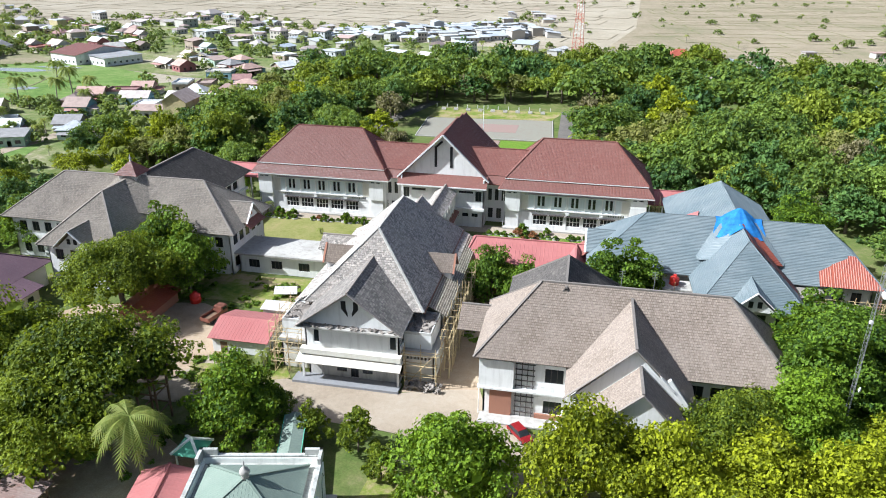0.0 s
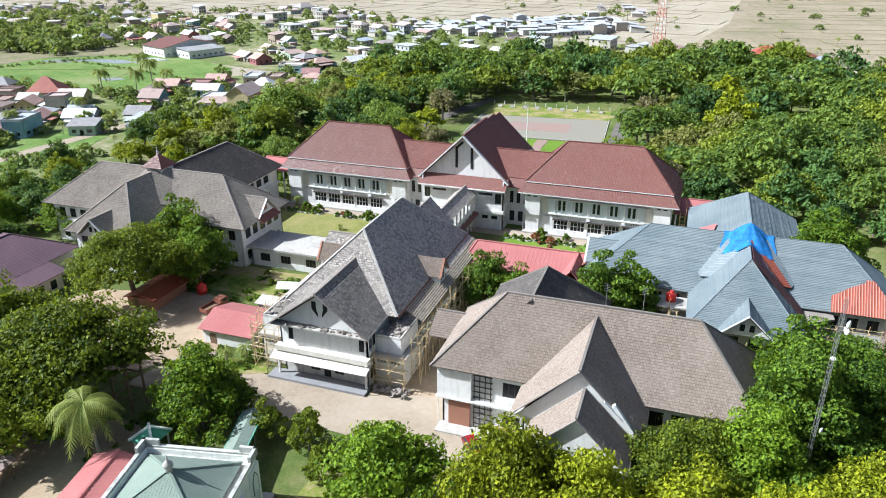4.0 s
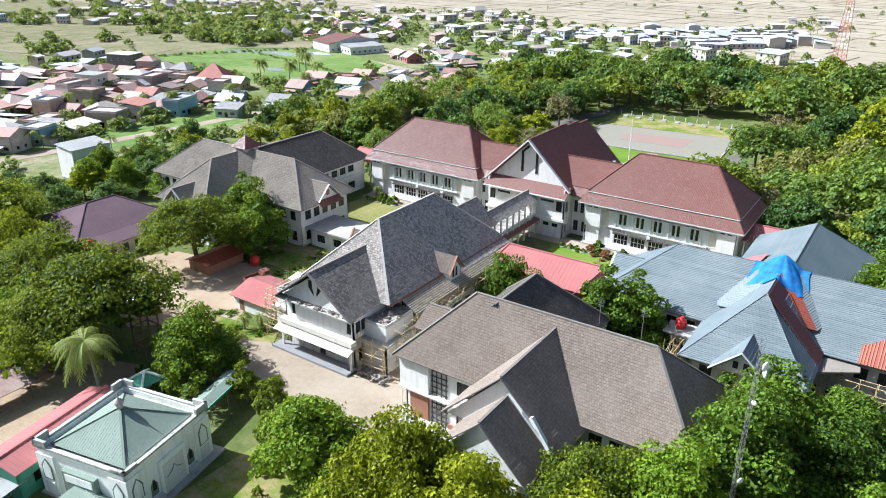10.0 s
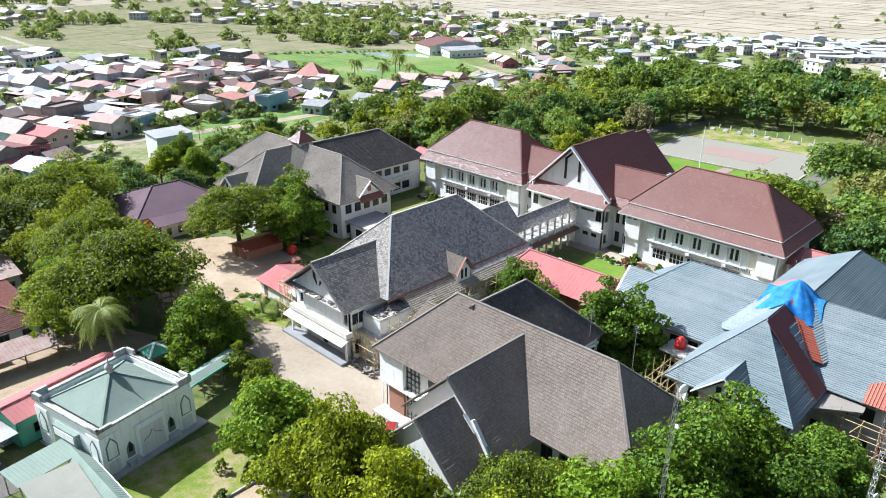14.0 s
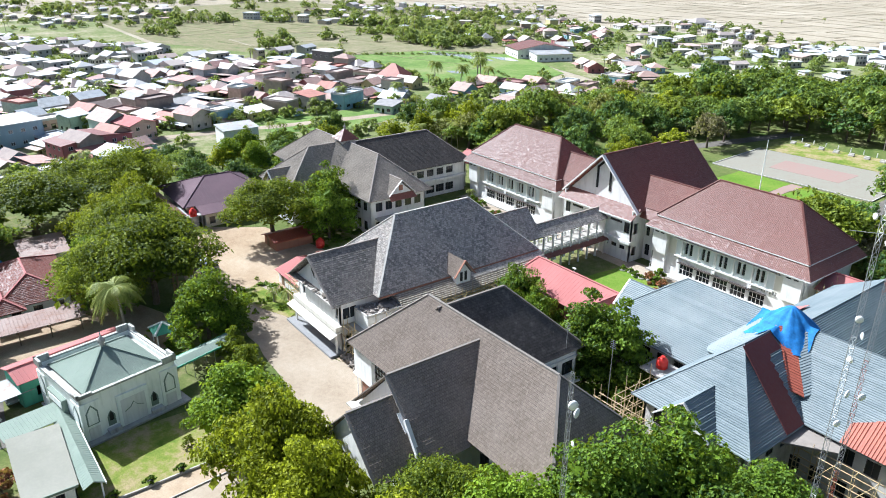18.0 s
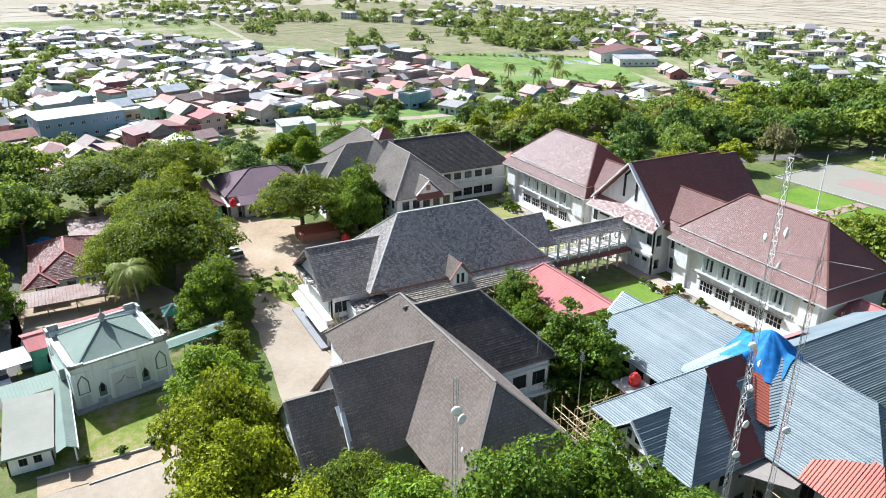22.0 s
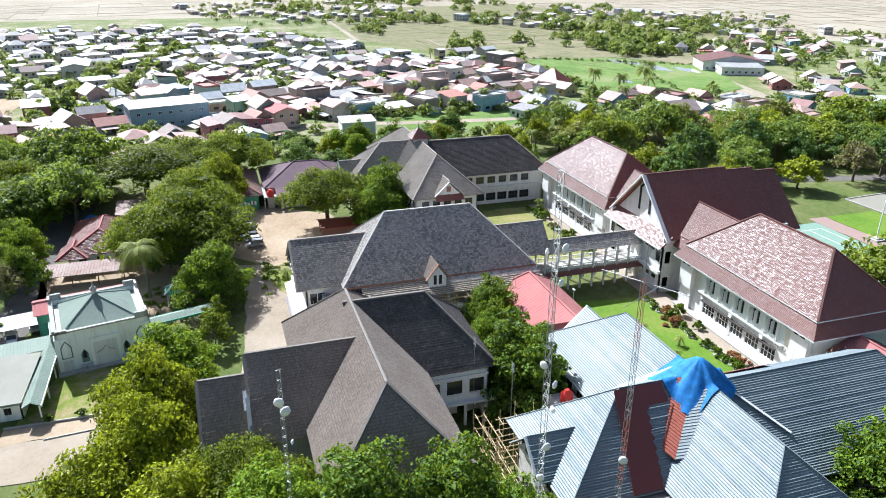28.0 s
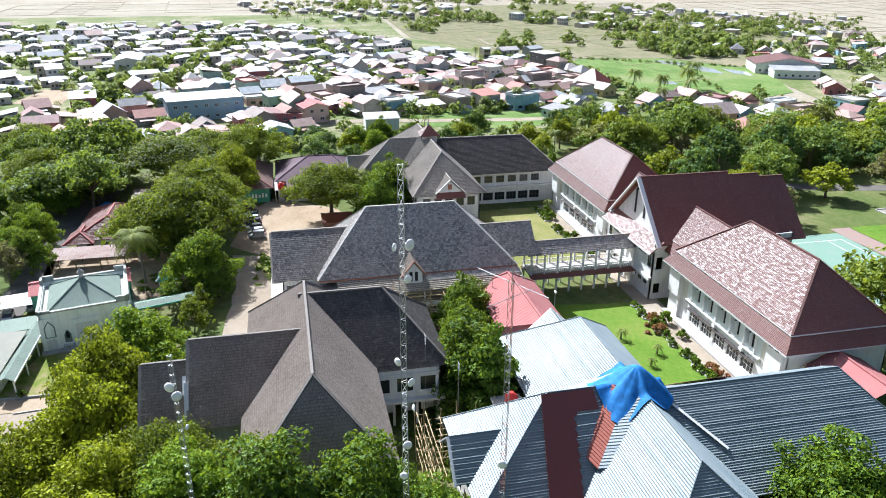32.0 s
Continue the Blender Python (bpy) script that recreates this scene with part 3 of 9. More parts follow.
def window_meshes(w, h, cols, rows, trim):
    key = (round(w, 2), round(h, 2), cols, rows, trim)
    if key not in WINDOW:
        bm = bmesh.new()
        t = 0.09
        xs, zs = [0.0], [0.0]
        for i in range(cols + 1):
            x = min(max(w * i / cols, t / 2), w - t / 2)
            xs += [x - t / 2, x + t / 2] if i else [t]
        for j in range(rows + 1):
            z = min(max(h * j / rows, t / 2), h - t / 2)
            zs += [z - t / 2, z + t / 2] if j else [t]
        at = {}

        def corner(i, y, j):
            if (i, y, j) not in at:
                at[i, y, j] = bm.verts.new((xs[i], y, zs[j]))
            return at[i, y, j]

        def bar(i, j):
            return 0 <= i < len(xs) - 1 and 0 <= j < len(zs) - 1 and (i % 2 == 0 or j % 2 == 0)
        d = 0.055
        for i in range(len(xs) - 1):
            for j in range(len(zs) - 1):
                if not bar(i, j):
                    continue
                bm.faces.new([corner(i, -d, j), corner(i + 1, -d, j), corner(i + 1, -d, j + 1), corner(i, -d, j + 1)])
                bm.faces.new([corner(i, d, j + 1), corner(i + 1, d, j + 1), corner(i + 1, d, j), corner(i, d, j)])
                for a, b, ok in (((i, j), (i + 1, j), bar(i, j - 1)), ((i + 1, j), (i + 1, j + 1), bar(i + 1, j)), ((i + 1, j + 1), (i, j + 1), bar(i, j + 1)), ((i, j + 1), (i, j), bar(i - 1, j))):
                    if not ok:
                        bm.faces.new([corner(b[0], -d, b[1]), corner(a[0], -d, a[1]), corner(a[0], d, a[1]), corner(b[0], d, b[1])])
        fr = bpy.data.meshes.new("window")
        bm.to_mesh(fr)
        bm.free()
        fr.materials.append(M[trim])
        bm = bmesh.new()
        box(bm, t / 2, w - t / 2, -0.012, 0.012, t / 2, h - t / 2)
        pa = bpy.data.meshes.new("pane")
        bm.to_mesh(pa)
        bm.free()
        pa.materials.append(M["glass"])
        WINDOW[key] = fr, pa
    return WINDOW[key]


def windows(parent, a, b, holes, trim="frame_white", cols=2, rows=1, depth=0.16, name="window"):
    """A framed window with its pane in each hole of the wall from a to b."""
    a, b = Vector((*a[:2], 0)), Vector((*b[:2], 0))
    e = (b - a).normalized()
    n = Vector((e.y, -e.x, 0))
    turn = math.atan2(e.y, e.x)
    for u0, u1, z0, z1 in holes:
        fr, pa = window_meshes(u1 - u0, z1 - z0, cols, rows, trim)
        m = Matrix.Translation(a + e * u0 - n * depth + Vector((0, 0, z0))) @ Matrix.Rotation(turn, 4, "Z")
        w = place(name, fr, m, parent)
        p = new("pane", pa)
        p.parent = w


def row(u0, u1, n, w, z0, z1):
    """n even holes between u0 and u1."""
    step = (u1 - u0) / n
    return [(u0 + step * (i + 0.5) - w / 2, u0 + step * (i + 0.5) + w / 2, z0, z1) for i in range(n)]


def sheet(name, pts, mat, z, label, category="ground", cut=None):
    """A flat piece of ground, with a slightly wandering border."""
    rnd = random.Random(name + str(pts[0]))
    bm = bmesh.new()
    out = []
    for (x0, y0), (x1, y1) in zip(pts, pts[1:] + pts[:1]):
        n = max(1, int(math.hypot(x1 - x0, y1 - y0) / 4)) if cut is None else 1
        for i in range(n):
            j = 0 if i == 0 or cut is not None else 0.35
            out.append((x0 + (x1 - x0) * i / n + rnd.uniform(-j, j), y0 + (y1 - y0) * i / n + rnd.uniform(-j, j), z))
    f = poly(bm, out)
    bmesh.ops.recalc_face_normals(bm, faces=[f])
    if f.normal.z < 0:
        f.normal_flip()
    g = bmesh.ops.extrude_face_region(bm, geom=[f])
    bmesh.ops.translate(bm, verts=[v for v in g["geom"] if isinstance(v, bmesh.types.BMVert)], vec=(0, 0, 0.0))
    bmesh.ops.translate(bm, verts=[v for v in bm.verts if v not in set(x for x in g["geom"] if isinstance(x, bmesh.types.BMVert))], vec=(0, 0, -0.03))
    ob = part(name, bm, mat)
    return tagged(ob, label, category, "", "structure")


# ---------- ground ----------
bm = bmesh.new()
poly(bm, [(-4500, -4500, -0.35), (4500, -4500, -0.35), (4500, 4500, -0.35), (-4500, 4500, -0.35)])
tagged(part("ground", bm, M["paddy_dry"]), "wide plain of dry harvested rice fields, pale tan", "ground", "", "structure")
sheet("ground_campus", [(-125, -170), (190, -170), (190, 235), (-105, 235), (-112, 60), (-125, 20)], M["forest_floor"], -0.10, "campus ground of grass, leaf litter and bare soil")
sheet("ground_village", [(-720, -420), (-118, -420), (-112, 20), (-108, 150), (-150, 190), (-176, 160), (-200, 108), (-215, 97), (-290, 99), (-345, 118), (-470, 30), (-720, 40)], M["village_soil"], -0.22, "village ground of bare soil and weeds between the houses")
sheet("ground_village_north", [(-330, 225), (-110, 165), (-60, 235), (20, 265), (160, 260), (160, 330), (-60, 345), (-300, 430), (-420, 380)], M["village_soil"], -0.2, "village ground of soil and weeds along the road")
sheet("field_green", [(-326, 122), (-300, 103), (-262, 98), (-215, 98), (-186, 112), (-176, 145), (-190, 182), (-235, 203), (-272, 208), (-318, 176)], M["paddy_green"], -0.16, "bright green rice field with standing water", "field")
sheet("field_fallow", [(-328, 122), (-318, 178), (-272, 210), (-300, 232), (-352, 262), (-432, 234), (-470, 160), (-460, 90), (-350, 84), (-302, 100)], M["paddy_fallow"], -0.17, "fallow olive-brown rice fields with scrub", "field")
sheet("field_weedy", [(-800, 45), (-470, 35), (-350, 82), (-462, 88), (-472, 160), (-434, 236), (-352, 264), (-330, 300), (-430, 380), (-860, 330)], M["bund"], -0.18, "weedy green-brown fields with scrub", "field")
for a in ([(-312, 168), (-296, 166), (-284, 175), (-262, 174), (-250, 181), (-268, 186), (-290, 183), (-306, 178)], [(-270, 191), (-252, 188), (-240, 193), (-256, 199)], [(-236, 132), (-226, 130), (-222, 136), (-232, 138)]):
    sheet("field_water", a, M["water"], -0.10, "shallow standing water in the rice field", "water")
sheet("road_town", [(-150, -150), (-192, -146), (-250, -130), (-372, -121), (-660, -136), (-660, -128), (-372, -111), (-250, -120), (-188, -136), (-150, -141)], M["road"], -0.12, "pale tree-lined road through the village", "road")
sheet("field_red", [(-226, -168), (-262, -166), (-268, -186), (-232, -190)], M["dirt"], -0.12, "bare reddish soil field", "field")
sheet("field_brown", [(40, 335), (165, 262), (420, 240), (900, 500), (900, 1300), (120, 1300), (70, 500)], M["paddy_brown"], -0.18, "brown fallow rice fields with grassy banks", "field")
sheet("yard", [(-70, -74), (-58, -57), (-36, -52), (-27, -56), (-24, -63), (-22, -70), (-36, -84), (-60, -80)], M["dirt"], -0.03, "bare yellowish dirt yard with wheel marks")
sheet("road", [(-26, -69.5), (-10, -73.4), (8, -73.4), (20, -70), (22, -76), (30, -80), (34, -95), (29, -97), (22, -84.5), (8, -83), (-12, -81.5), (-30, -83)], M["road"], 0.0, "pale sandy lane with dusty edges", "road")
sheet("road_gate", [(24, -132), (26.3, -120), (26.2, -110), (25.2, -101), (25.5, -96.5), (29.5, -97.2), (33.8, -95.4), (36, -103), (35, -118), (33, -132)], M["road"], -0.01, "pale concrete road by the gate", "road")
sheet("road_side", [(2, -121), (-24, -120), (-34, -121.5), (-61, -120), (-95, -115), (-97, -122), (-62, -129.5), (-25, -127), (2, -128.5)], M["asphalt"], -0.05, "grey side road under the trees", "road")
sheet("lawn_east", [(8, -25), (41, -25), (41, -3.6), (11, -3.6)], M["lawn"], 0.02, "mown bright green lawn in the courtyard", "lawn")
sheet("lawn_west", [(-48, -24), (-8, -26), (-11, -3.6), (-48, -3.6)], M["dry_lawn"], 0.02, "mown lawn, partly dried yellow", "lawn")
sheet("lawn_prayer_house", [(8, -112.5), (21.9, -116.7), (21.6, -96), (24, -91), (9, -90)], M["rough_grass"], -0.02, "patchy grass with bare spots beside the prayer house", "lawn")
sheet("soil_side", [(-38, -123), (-12, -121), (-8.5, -104), (-9, -97), (-22, -90), (-36, -96)], M["dirt"], -0.05, "bare brown soil under the trees beside the prayer house")
sheet("soil_strip", [(22.2, -118), (26.1, -118), (25.0, -97), (22.0, -97)], M["dirt"], -0.04, "bare soil strip between kerb and road")
sheet("lawn_north", [(-17, 69.2), (0, 69.2), (0, 85.4), (-17, 85.4)], M["lawn"], -0.02, "green lawn beside the flagpole", "lawn")
sheet("lawn_north_east", [(4, 69.2), (24, 69.2), (24, 85.8), (4, 85.6)], M["lawn"], -0.02, "green lawn beside the flagpole path", "lawn")
sheet("path_north", [(0.2, 69.2), (3.8, 69.2), (3.8, 85.6), (0.2, 85.6)], M["court_red"], -0.01, "reddish paved path to the court", "path")
sheet("path_flagpole", [(-17, 63.4), (30, 63.4), (30, 69), (-17, 69)], M["court_red"], 0.0, "reddish paved path past the flagpole", "path")
sheet("court", [(-27, 86), (22, 88), (20, 121), (-29, 117)], M["court_grey"], 0.0, "weathered grey assembly court", "court", cut=1)
sheet("court_rear", [(-30, 117.5), (20, 121.5), (24, 138), (-26, 136)], M["rough_grass"], -0.03, "worn grass and soil behind the court", "lawn")
sheet("court_inner", [(-14, 97), (8, 98), (8, 111), (-15, 109)], M["court_red"], 0.03, "faded red paint in the middle of the court", "court", cut=1)
sheet("road_north", [(24.5, 30), (30, 30), (28, 140), (23, 140)], M["asphalt"], -0.01, "grey asphalt drive beside the court", "road", cut=1)
sheet("path_court", [(-49, -3.6), (49, -3.6), (49, 1.2), (-49, 1.2)], M["road"], 0.0, "pale concrete apron along the school", "path", cut=1)
sheet("yard_hall", [(8, -73), (20, -72), (20, -38), (13, -36), (8, -60)], M["dirt"], -0.02, "dusty strip between hall and classrooms")
sheet("grass_hall", [(-52, -52), (-34, -50), (-14, -54), (-13, -38), (-40, -38)], M["rough_grass"], -0.02, "rough grass behind the hall", "lawn")
sheet("grass_shed", [(-28, -72), (-12, -70), (-10, -73), (-24, -79)], M["rough_grass"], 0.015, "weedy grass beside the shed", "lawn")
sheet("strip_green", [(-190, -25), (-150, -12), (-140, 20), (-150, 48), (-170, 45), (-176, 5), (-200, -15)], M["paddy_green"], -0.15, "grassy strip beside the village road", "field")
sheet("road_village", [(-172, -60), (-166, -60), (-155, 10), (-150, 60), (-156, 60), (-161, 10)], M["road"], -0.12, "pale village road", "road")
sheet("road_far", [(-23, 345), (-17, 345), (-26, 700), (-33, 700)], M["road"], -0.15, "straight pale road between the fields", "road", cut=1)
sheet("park_drive", [(-62, 40), (-56, 40), (-30, 150), (-36, 150)], M["asphalt"], -0.06, "grey drive under the park trees", "road", cut=1)
sheet("field_pond", [(185, 268), (205, 262), (210, 275), (190, 280)], M["water"], -0.1, "small pond in the fields", "water")


def bunds(name, pts, step, turn, seed, w, label, mat="bund"):
    """Low earth banks that divide the fields, as one object."""
    rnd = random.Random(seed)
    bm = bmesh.new()
    xs, ys = [a for a, b in pts], [b for a, b in pts]
    cx, cy = (min(xs) + max(xs)) / 2, (min(ys) + max(ys)) / 2
    R = max(max(xs) - min(xs), max(ys) - min(ys)) * 0.75

    def inn(x, y):
        c = False
        for (x0, y0), (x1, y1) in zip(pts, pts[1:] + pts[:1]):
            if (y0 > y) != (y1 > y) and x < (x1 - x0) * (y - y0) / (y1 - y0) + x0:
                c = not c
        return c
    ca, sa = math.cos(turn), math.sin(turn)
    v = -R
    while v < R:
        sv = step * rnd.uniform(0.6, 1.5)
        u = -R
        while u < R:
            su = step * rnd.uniform(0.7, 2.2)
            for a, b in (((u, v), (u + su, v)), ((u, v), (u, v + sv))):
                if rnd.random() < 0.12:
                    continue
                p = [(cx + q[0] * ca - q[1] * sa, cy + q[0] * sa + q[1] * ca) for q in (a, b)]
                if inn(*p[0]) and inn(*p[1]):
                    beam(bm, (*p[0], -0.16), (*p[1], -0.16), w * rnd.uniform(0.6, 1.4), 0.18)
            u += su
        v += sv
    return tagged(part(name, bm, M[mat]), label, "field banks", "", "stuff")


bunds("field_banks_green", [(-336, 127), (-290, 104), (-217, 102), (-194, 124), (-180, 150), (-204, 188), (-238, 200), (-298, 210), (-347, 165)], 46, 0.3, 1, 0.7, "low grassy banks between the green rice fields")
bunds("field_banks_dry", [(-900, 300), (-430, 390), (-300, 440), (-60, 350), (40, 345), (70, 520), (110, 1300), (-900, 1300)], 34, -0.2, 2, 0.8, "low banks between the dry rice fields", "paddy_brown")
bunds("field_banks_brown", [(46, 340), (165, 268), (420, 248), (880, 500), (880, 1200), (130, 1200), (75, 500)], 26, 0.15, 3, 1.4, "grassy banks between brown fallow fields")
bunds("field_banks_west", [(-1000, -380), (-730, -400), (-725, 40), (-1000, 60)], 40, 0.1, 4, 1.0, "low banks between far fields", "paddy_brown")
bunds("field_banks_weedy", [(-715, 50), (-470, 40), (-355, 85), (-384, 155), (-335, 235), (-430, 325), (-795, 296)], 30, 0.2, 5, 2.2, "scrubby banks between weedy fields")

# ---------- red-roofed main building ----------
def wing_walls(th, x0, x1, y0, y1, z1, south, name="wall", mat="white_wall", plain_sides=True):
    bm = bmesh.new()
    wall(bm, (x0, y0), (x1, y0), 0, z1, 0.3, south)
    wall(bm, (x1, y0), (x1, y1), 0, z1, 0.3, [])
    wall(bm, (x1, y1), (x0, y1), 0, z1, 0.3, [])
    wall(bm, (x0, y1), (x0, y0), 0, z1, 0.3, [])
    return part(name, bm, M[mat], th)


def skirt(th, name, mat, x0, x1, y0, y1, ze, zb, inset, label=""):
    """The lower, steeper roof band round a wing."""
    a = [(x0, y0, ze), (x1, y0, ze), (x1, y1, ze), (x0, y1, ze)]
    b = [(x0 + inset, y0 + inset, zb), (x1 - inset, y0 + inset, zb), (x1 - inset, y1 - inset, zb), (x0 + inset, y1 - inset, zb)]
    for i in range(4):
        j = (i + 1) % 4
        bm = bmesh.new()
        slope(bm, [a[i], a[j], b[j], b[i]], 0.16)
        rib_plane(bm, [a[i], a[j], b[j], b[i]], 0.33)
        courses(bm, [a[i], a[j], b[j], b[i]], 0.42, 0.02)
        part(name, bm, M[mat], th, label)


def ledge(bm, x0, x1, y0, y1, z, w=0.25, h=0.22):
    for a, b in (((x0, y0, z), (x1, y0, z)), ((x1, y0, z), (x1, y1, z)), ((x1, y1, z), (x0, y1, z)), ((x0, y1, z), (x0, y0, z))):
        beam(bm, a, b, w, h)


main = thing("school_building", (0, 10, 0), "large white two-storey school building with red tiled roofs", "building")
for sg in (-1, 1):
    x0, x1 = (13.6, 50.1) if sg > 0 else (-50.0, -13.5)
    y0, y1 = -0.4, 20.6
    skirt(main, "lower_roof", "red_tile", x0, x1, y0, y1, 10.15, 12.35, 1.8)
    hip_roof(main, "roof", M["red_tile"], x0 + 1.5, x1 - 1.5, y0 + 1.5, y1 - 1.5, 12.55, 20.5, "x", 8.0, 8.0, M["red_tile"], 0.25, ribs=0.33, course=0.42, step_h=0.02)
    bm = bmesh.new()
    ledge(bm, x0 + 1.55, x1 - 1.55, y0 + 1.55, y1 - 1.55, 12.42, 0.18, 0.18)
    part("roof_band", bm, M["barge"], main, "white painted band between the roofs")
    bm = bmesh.new()
    ledge(bm, x0 + 0.06, x1 - 0.06, y0 + 0.06, y1 - 0.06, 10.0, 0.12, 0.28)
    part("fascia", bm, M["barge"], main)
    w0, w1, f = x0 + 1.7, x1 - 1.7, y0 + 1.7
    c = (w0 + w1) / 2
    L = w1 - w0
    bays = row(L / 2 - 10, L / 2 + 10, 5, 2.3, 6.0, 8.5)
    up = [(u0 + d, u0 + d + 0.66, z0, z1) for u0, u1, z0, z1 in bays for d in (0.40, 1.44)]
    lo = row(L / 2 - 10, L / 2 + 10, 5, 3.3, 1.2, 3.6)
    vents = [h for a in (4.6, L - 8.6) for h in row(a, a + 4, 7, 0.22, 8.6, 9.3) + row(a, a + 4, 7, 0.22, 4.3, 5.0)]
    wing_walls(main, w0, w1, f, y1 - 1.7, 10.2, up + lo + vents)
    windows(main, (w0, f), (w1, f), up, "frame_dark", 1, 2)
    windows(main, (w0, f), (w1, f), lo, "frame_white", 4, 2)
    bm = bmesh.new()
    wall(bm, (c - 10.9, f - 0.04), (c + 10.9, f - 0.04), 5.26, 8.74, 0.03, [(a - L / 2 + 10.9, b - L / 2 + 10.9, z0, z1) for a, b, z0, z1 in up])
    part("infill_panel", bm, M["pale_panel"], main, "pale bluish panel round the upper windows")
    pieces("shutter", [(w0 + u - 0.06, w0 + u - 0.01, f - 0.62, f - 0.05, 6.05, 8.45) for u, v, a, b in up], M["pale_panel"], main, "open pale shutter")
    pieces("end_panel", [(w0 + a, w0 + b, f - 0.05, f - 0.01, 5.1, 8.5) for a, b in ((3.8, L / 2 - 11.1), (L / 2 + 11.1, L - 3.8))], M["cream_wall"], main, "cream plastered end panel")
    pieces("window_canopy", [(w0 + u0 - 0.2, w0 + u1 + 0.2, f - 0.7, f, 3.75, 3.9) for u0, u1, a, b in lo], M["frame_dark"], main)
    pieces("window_band", [(c - 11, c + 11, f - 0.45, f - 0.02, 5.0, 5.25), (c - 11, c + 11, f - 0.45, f - 0.02, 8.75, 8.95)], M["white_wall"], main)
    pieces("mullion", [(w0 + u - 0.12, w0 + u + 0.12, f - 0.32, f - 0.02, 5.25, 8.75) for u in [h[0] - 0.35 for h in bays] + [bays[-1][1] + 0.35]], M["white_wall"], main)
    pieces("air_conditioner", [(w0 + h[1] + 0.4, w0 + h[1] + 1.2, f - 0.5, f - 0.1, 4.2, 4.8) for h in lo[1::2]], M["frame_white"], main, "white outdoor air conditioner box")
    for a in (w0, w1 - 3.6):
        bm = boxes((a, a + 3.6, f - 0.9, f - 0.02, 4.6, 9.95))
        part("bay", bm, M["white_wall"], main, "white projecting end bay")
        # black plates on the uncut bay paint the slots' dark depth
        pieces("slot", [(a + 0.5, a + 1.4, f - 0.94, f - 0.9, 9.1, 9.35), (a + 1.9, a + 2.8, f - 0.94, f - 0.9, 9.1, 9.35)], M["black"], main)
        bm = boxes((a + 0.2, a + 3.4, f - 0.5, f - 0.02, 0, 4.6))
        part("bay_foot", bm, M["white_wall"], main)
    bm = boxes((w0 - 0.4, w1 + 0.4, f - 1.6, f, 0, 0.35))
    part("plinth", bm, M["concrete"], main)
    # roof of the link to the middle
    a0, a1 = (5.0, 24.0) if sg > 0 else (-24.0, -5.0)
    hip_roof(main, "link_roof", M["red_tile"], a0, a1, 3.0, 17.6, 12.4, 17.2, "x", 0, 0, M["red_tile"], 0.22, ribs=0.33, course=0.42, step_h=0.02)
    bm = bmesh.new()
    slope(bm, [(a0 + 4, 1.6, 10.4), (a1 - 4, 1.6, 10.4), (a1 - 4, 3.1, 12.3), (a0 + 4, 3.1, 12.3)], 0.15)
    part("link_lower_roof", bm, M["red_tile"], main)
    holes = row(8.0 - 4.2, 8.0 + 4.2, 5, 0.9, 5.6, 8.6) + row(8.0 - 4.2, 8.0 + 4.2, 4, 1.2, 1.0, 3.6)
    bm = bmesh.new()
    wall(bm, (min(a0, a1) + 1.5, 4.2), (max(a0, a1) - 1.5, 4.2), 0, 12.3, 0.3, holes)
    part("link_wall", bm, M["white_wall"], main)
    windows(main, (min(a0, a1) + 1.5, 4.2), (max(a0, a1) - 1.5, 4.2), holes, "frame_dark", 2, 1, name="link_window")
# middle with the tall gable
for i, (ya, yb, zr, hw) in enumerate(((0.0, 19.8, 22.4, 11.0), (19.8, 27.0, 21.7, 11.0), (27.0, 33.0, 20.9, 10.6))):
    hip_roof(main, "gable_roof", M["maroon_tile"], -hw, hw, ya, yb, zr - 0.965 * hw, zr, "y", 0, 0, M["red_tile"], 0.3, ribs=0.33, course=0.42, step_h=0.02)
bm = bmesh.new()
for sg in (-1, 1):
    beam(bm, (0, -0.12, 22.35), (sg * 11.3, -0.12, 11.45), 0.3, 0.85, (0, 1, 0))
part("barge_board", bm, M["barge"], main, "white painted gable board")
bm = bmesh.new()
uv = bm.loops.layers.uv.verify()
poly(bm, [(-9.9, 1.0, 12.2), (9.9, 1.0, 12.2), (0, 1.0, 21.8)])
poly(bm, [(-9.9, 1.3, 12.2), (0, 1.3, 21.8), (9.9, 1.3, 12.2)])
part("gable_wall", bm, M["white_wall"], main)
# no opening is cut: black bars paint the dark inside of the slots
bm = bmesh.new()
for x, z0, z1 in ((-1.9, 14.2, 19.4), (1.9, 14.2, 19.4)):
    box(bm, x - 0.32, x + 0.32, 0.9, 0.98, z0, z1)
beam(bm, (-1.9, 0.94, 19.1), (-0.3, 0.94, 20.6), 0.5, 0.08, (0, 1, 0))
part("slot", bm, M["black"], main, "dark vertical slot in the gable")
bm = bmesh.new()
slope(bm, [(-11.0, -1.9, 10.2), (11.0, -1.9, 10.2), (11.0, 1.0, 12.4), (-11.0, 1.0, 12.4)], 0.2)
part("apron_roof", bm, M["red_tile"], main)
bm = boxes((-11.0, 11.0, -1.95, -1.8, 9.95, 10.25))
part("fascia", bm, M["barge"], main)
holes = [(0.6, 2.1, 6.6, 9.1), (2.7, 6.2, 8.5, 9.1), (14.4, 17.9, 8.5, 9.1), (18.5, 20.0, 6.6, 9.1)] + row(1.0, 8.0, 3, 1.5, 2.6, 3.5) + row(12.6, 19.6, 3, 1.5, 2.6, 3.5)
bm = bmesh.new()
wall(bm, (-10.3, -0.6), (10.3, -0.6), 0, 10.2, 0.3, holes)
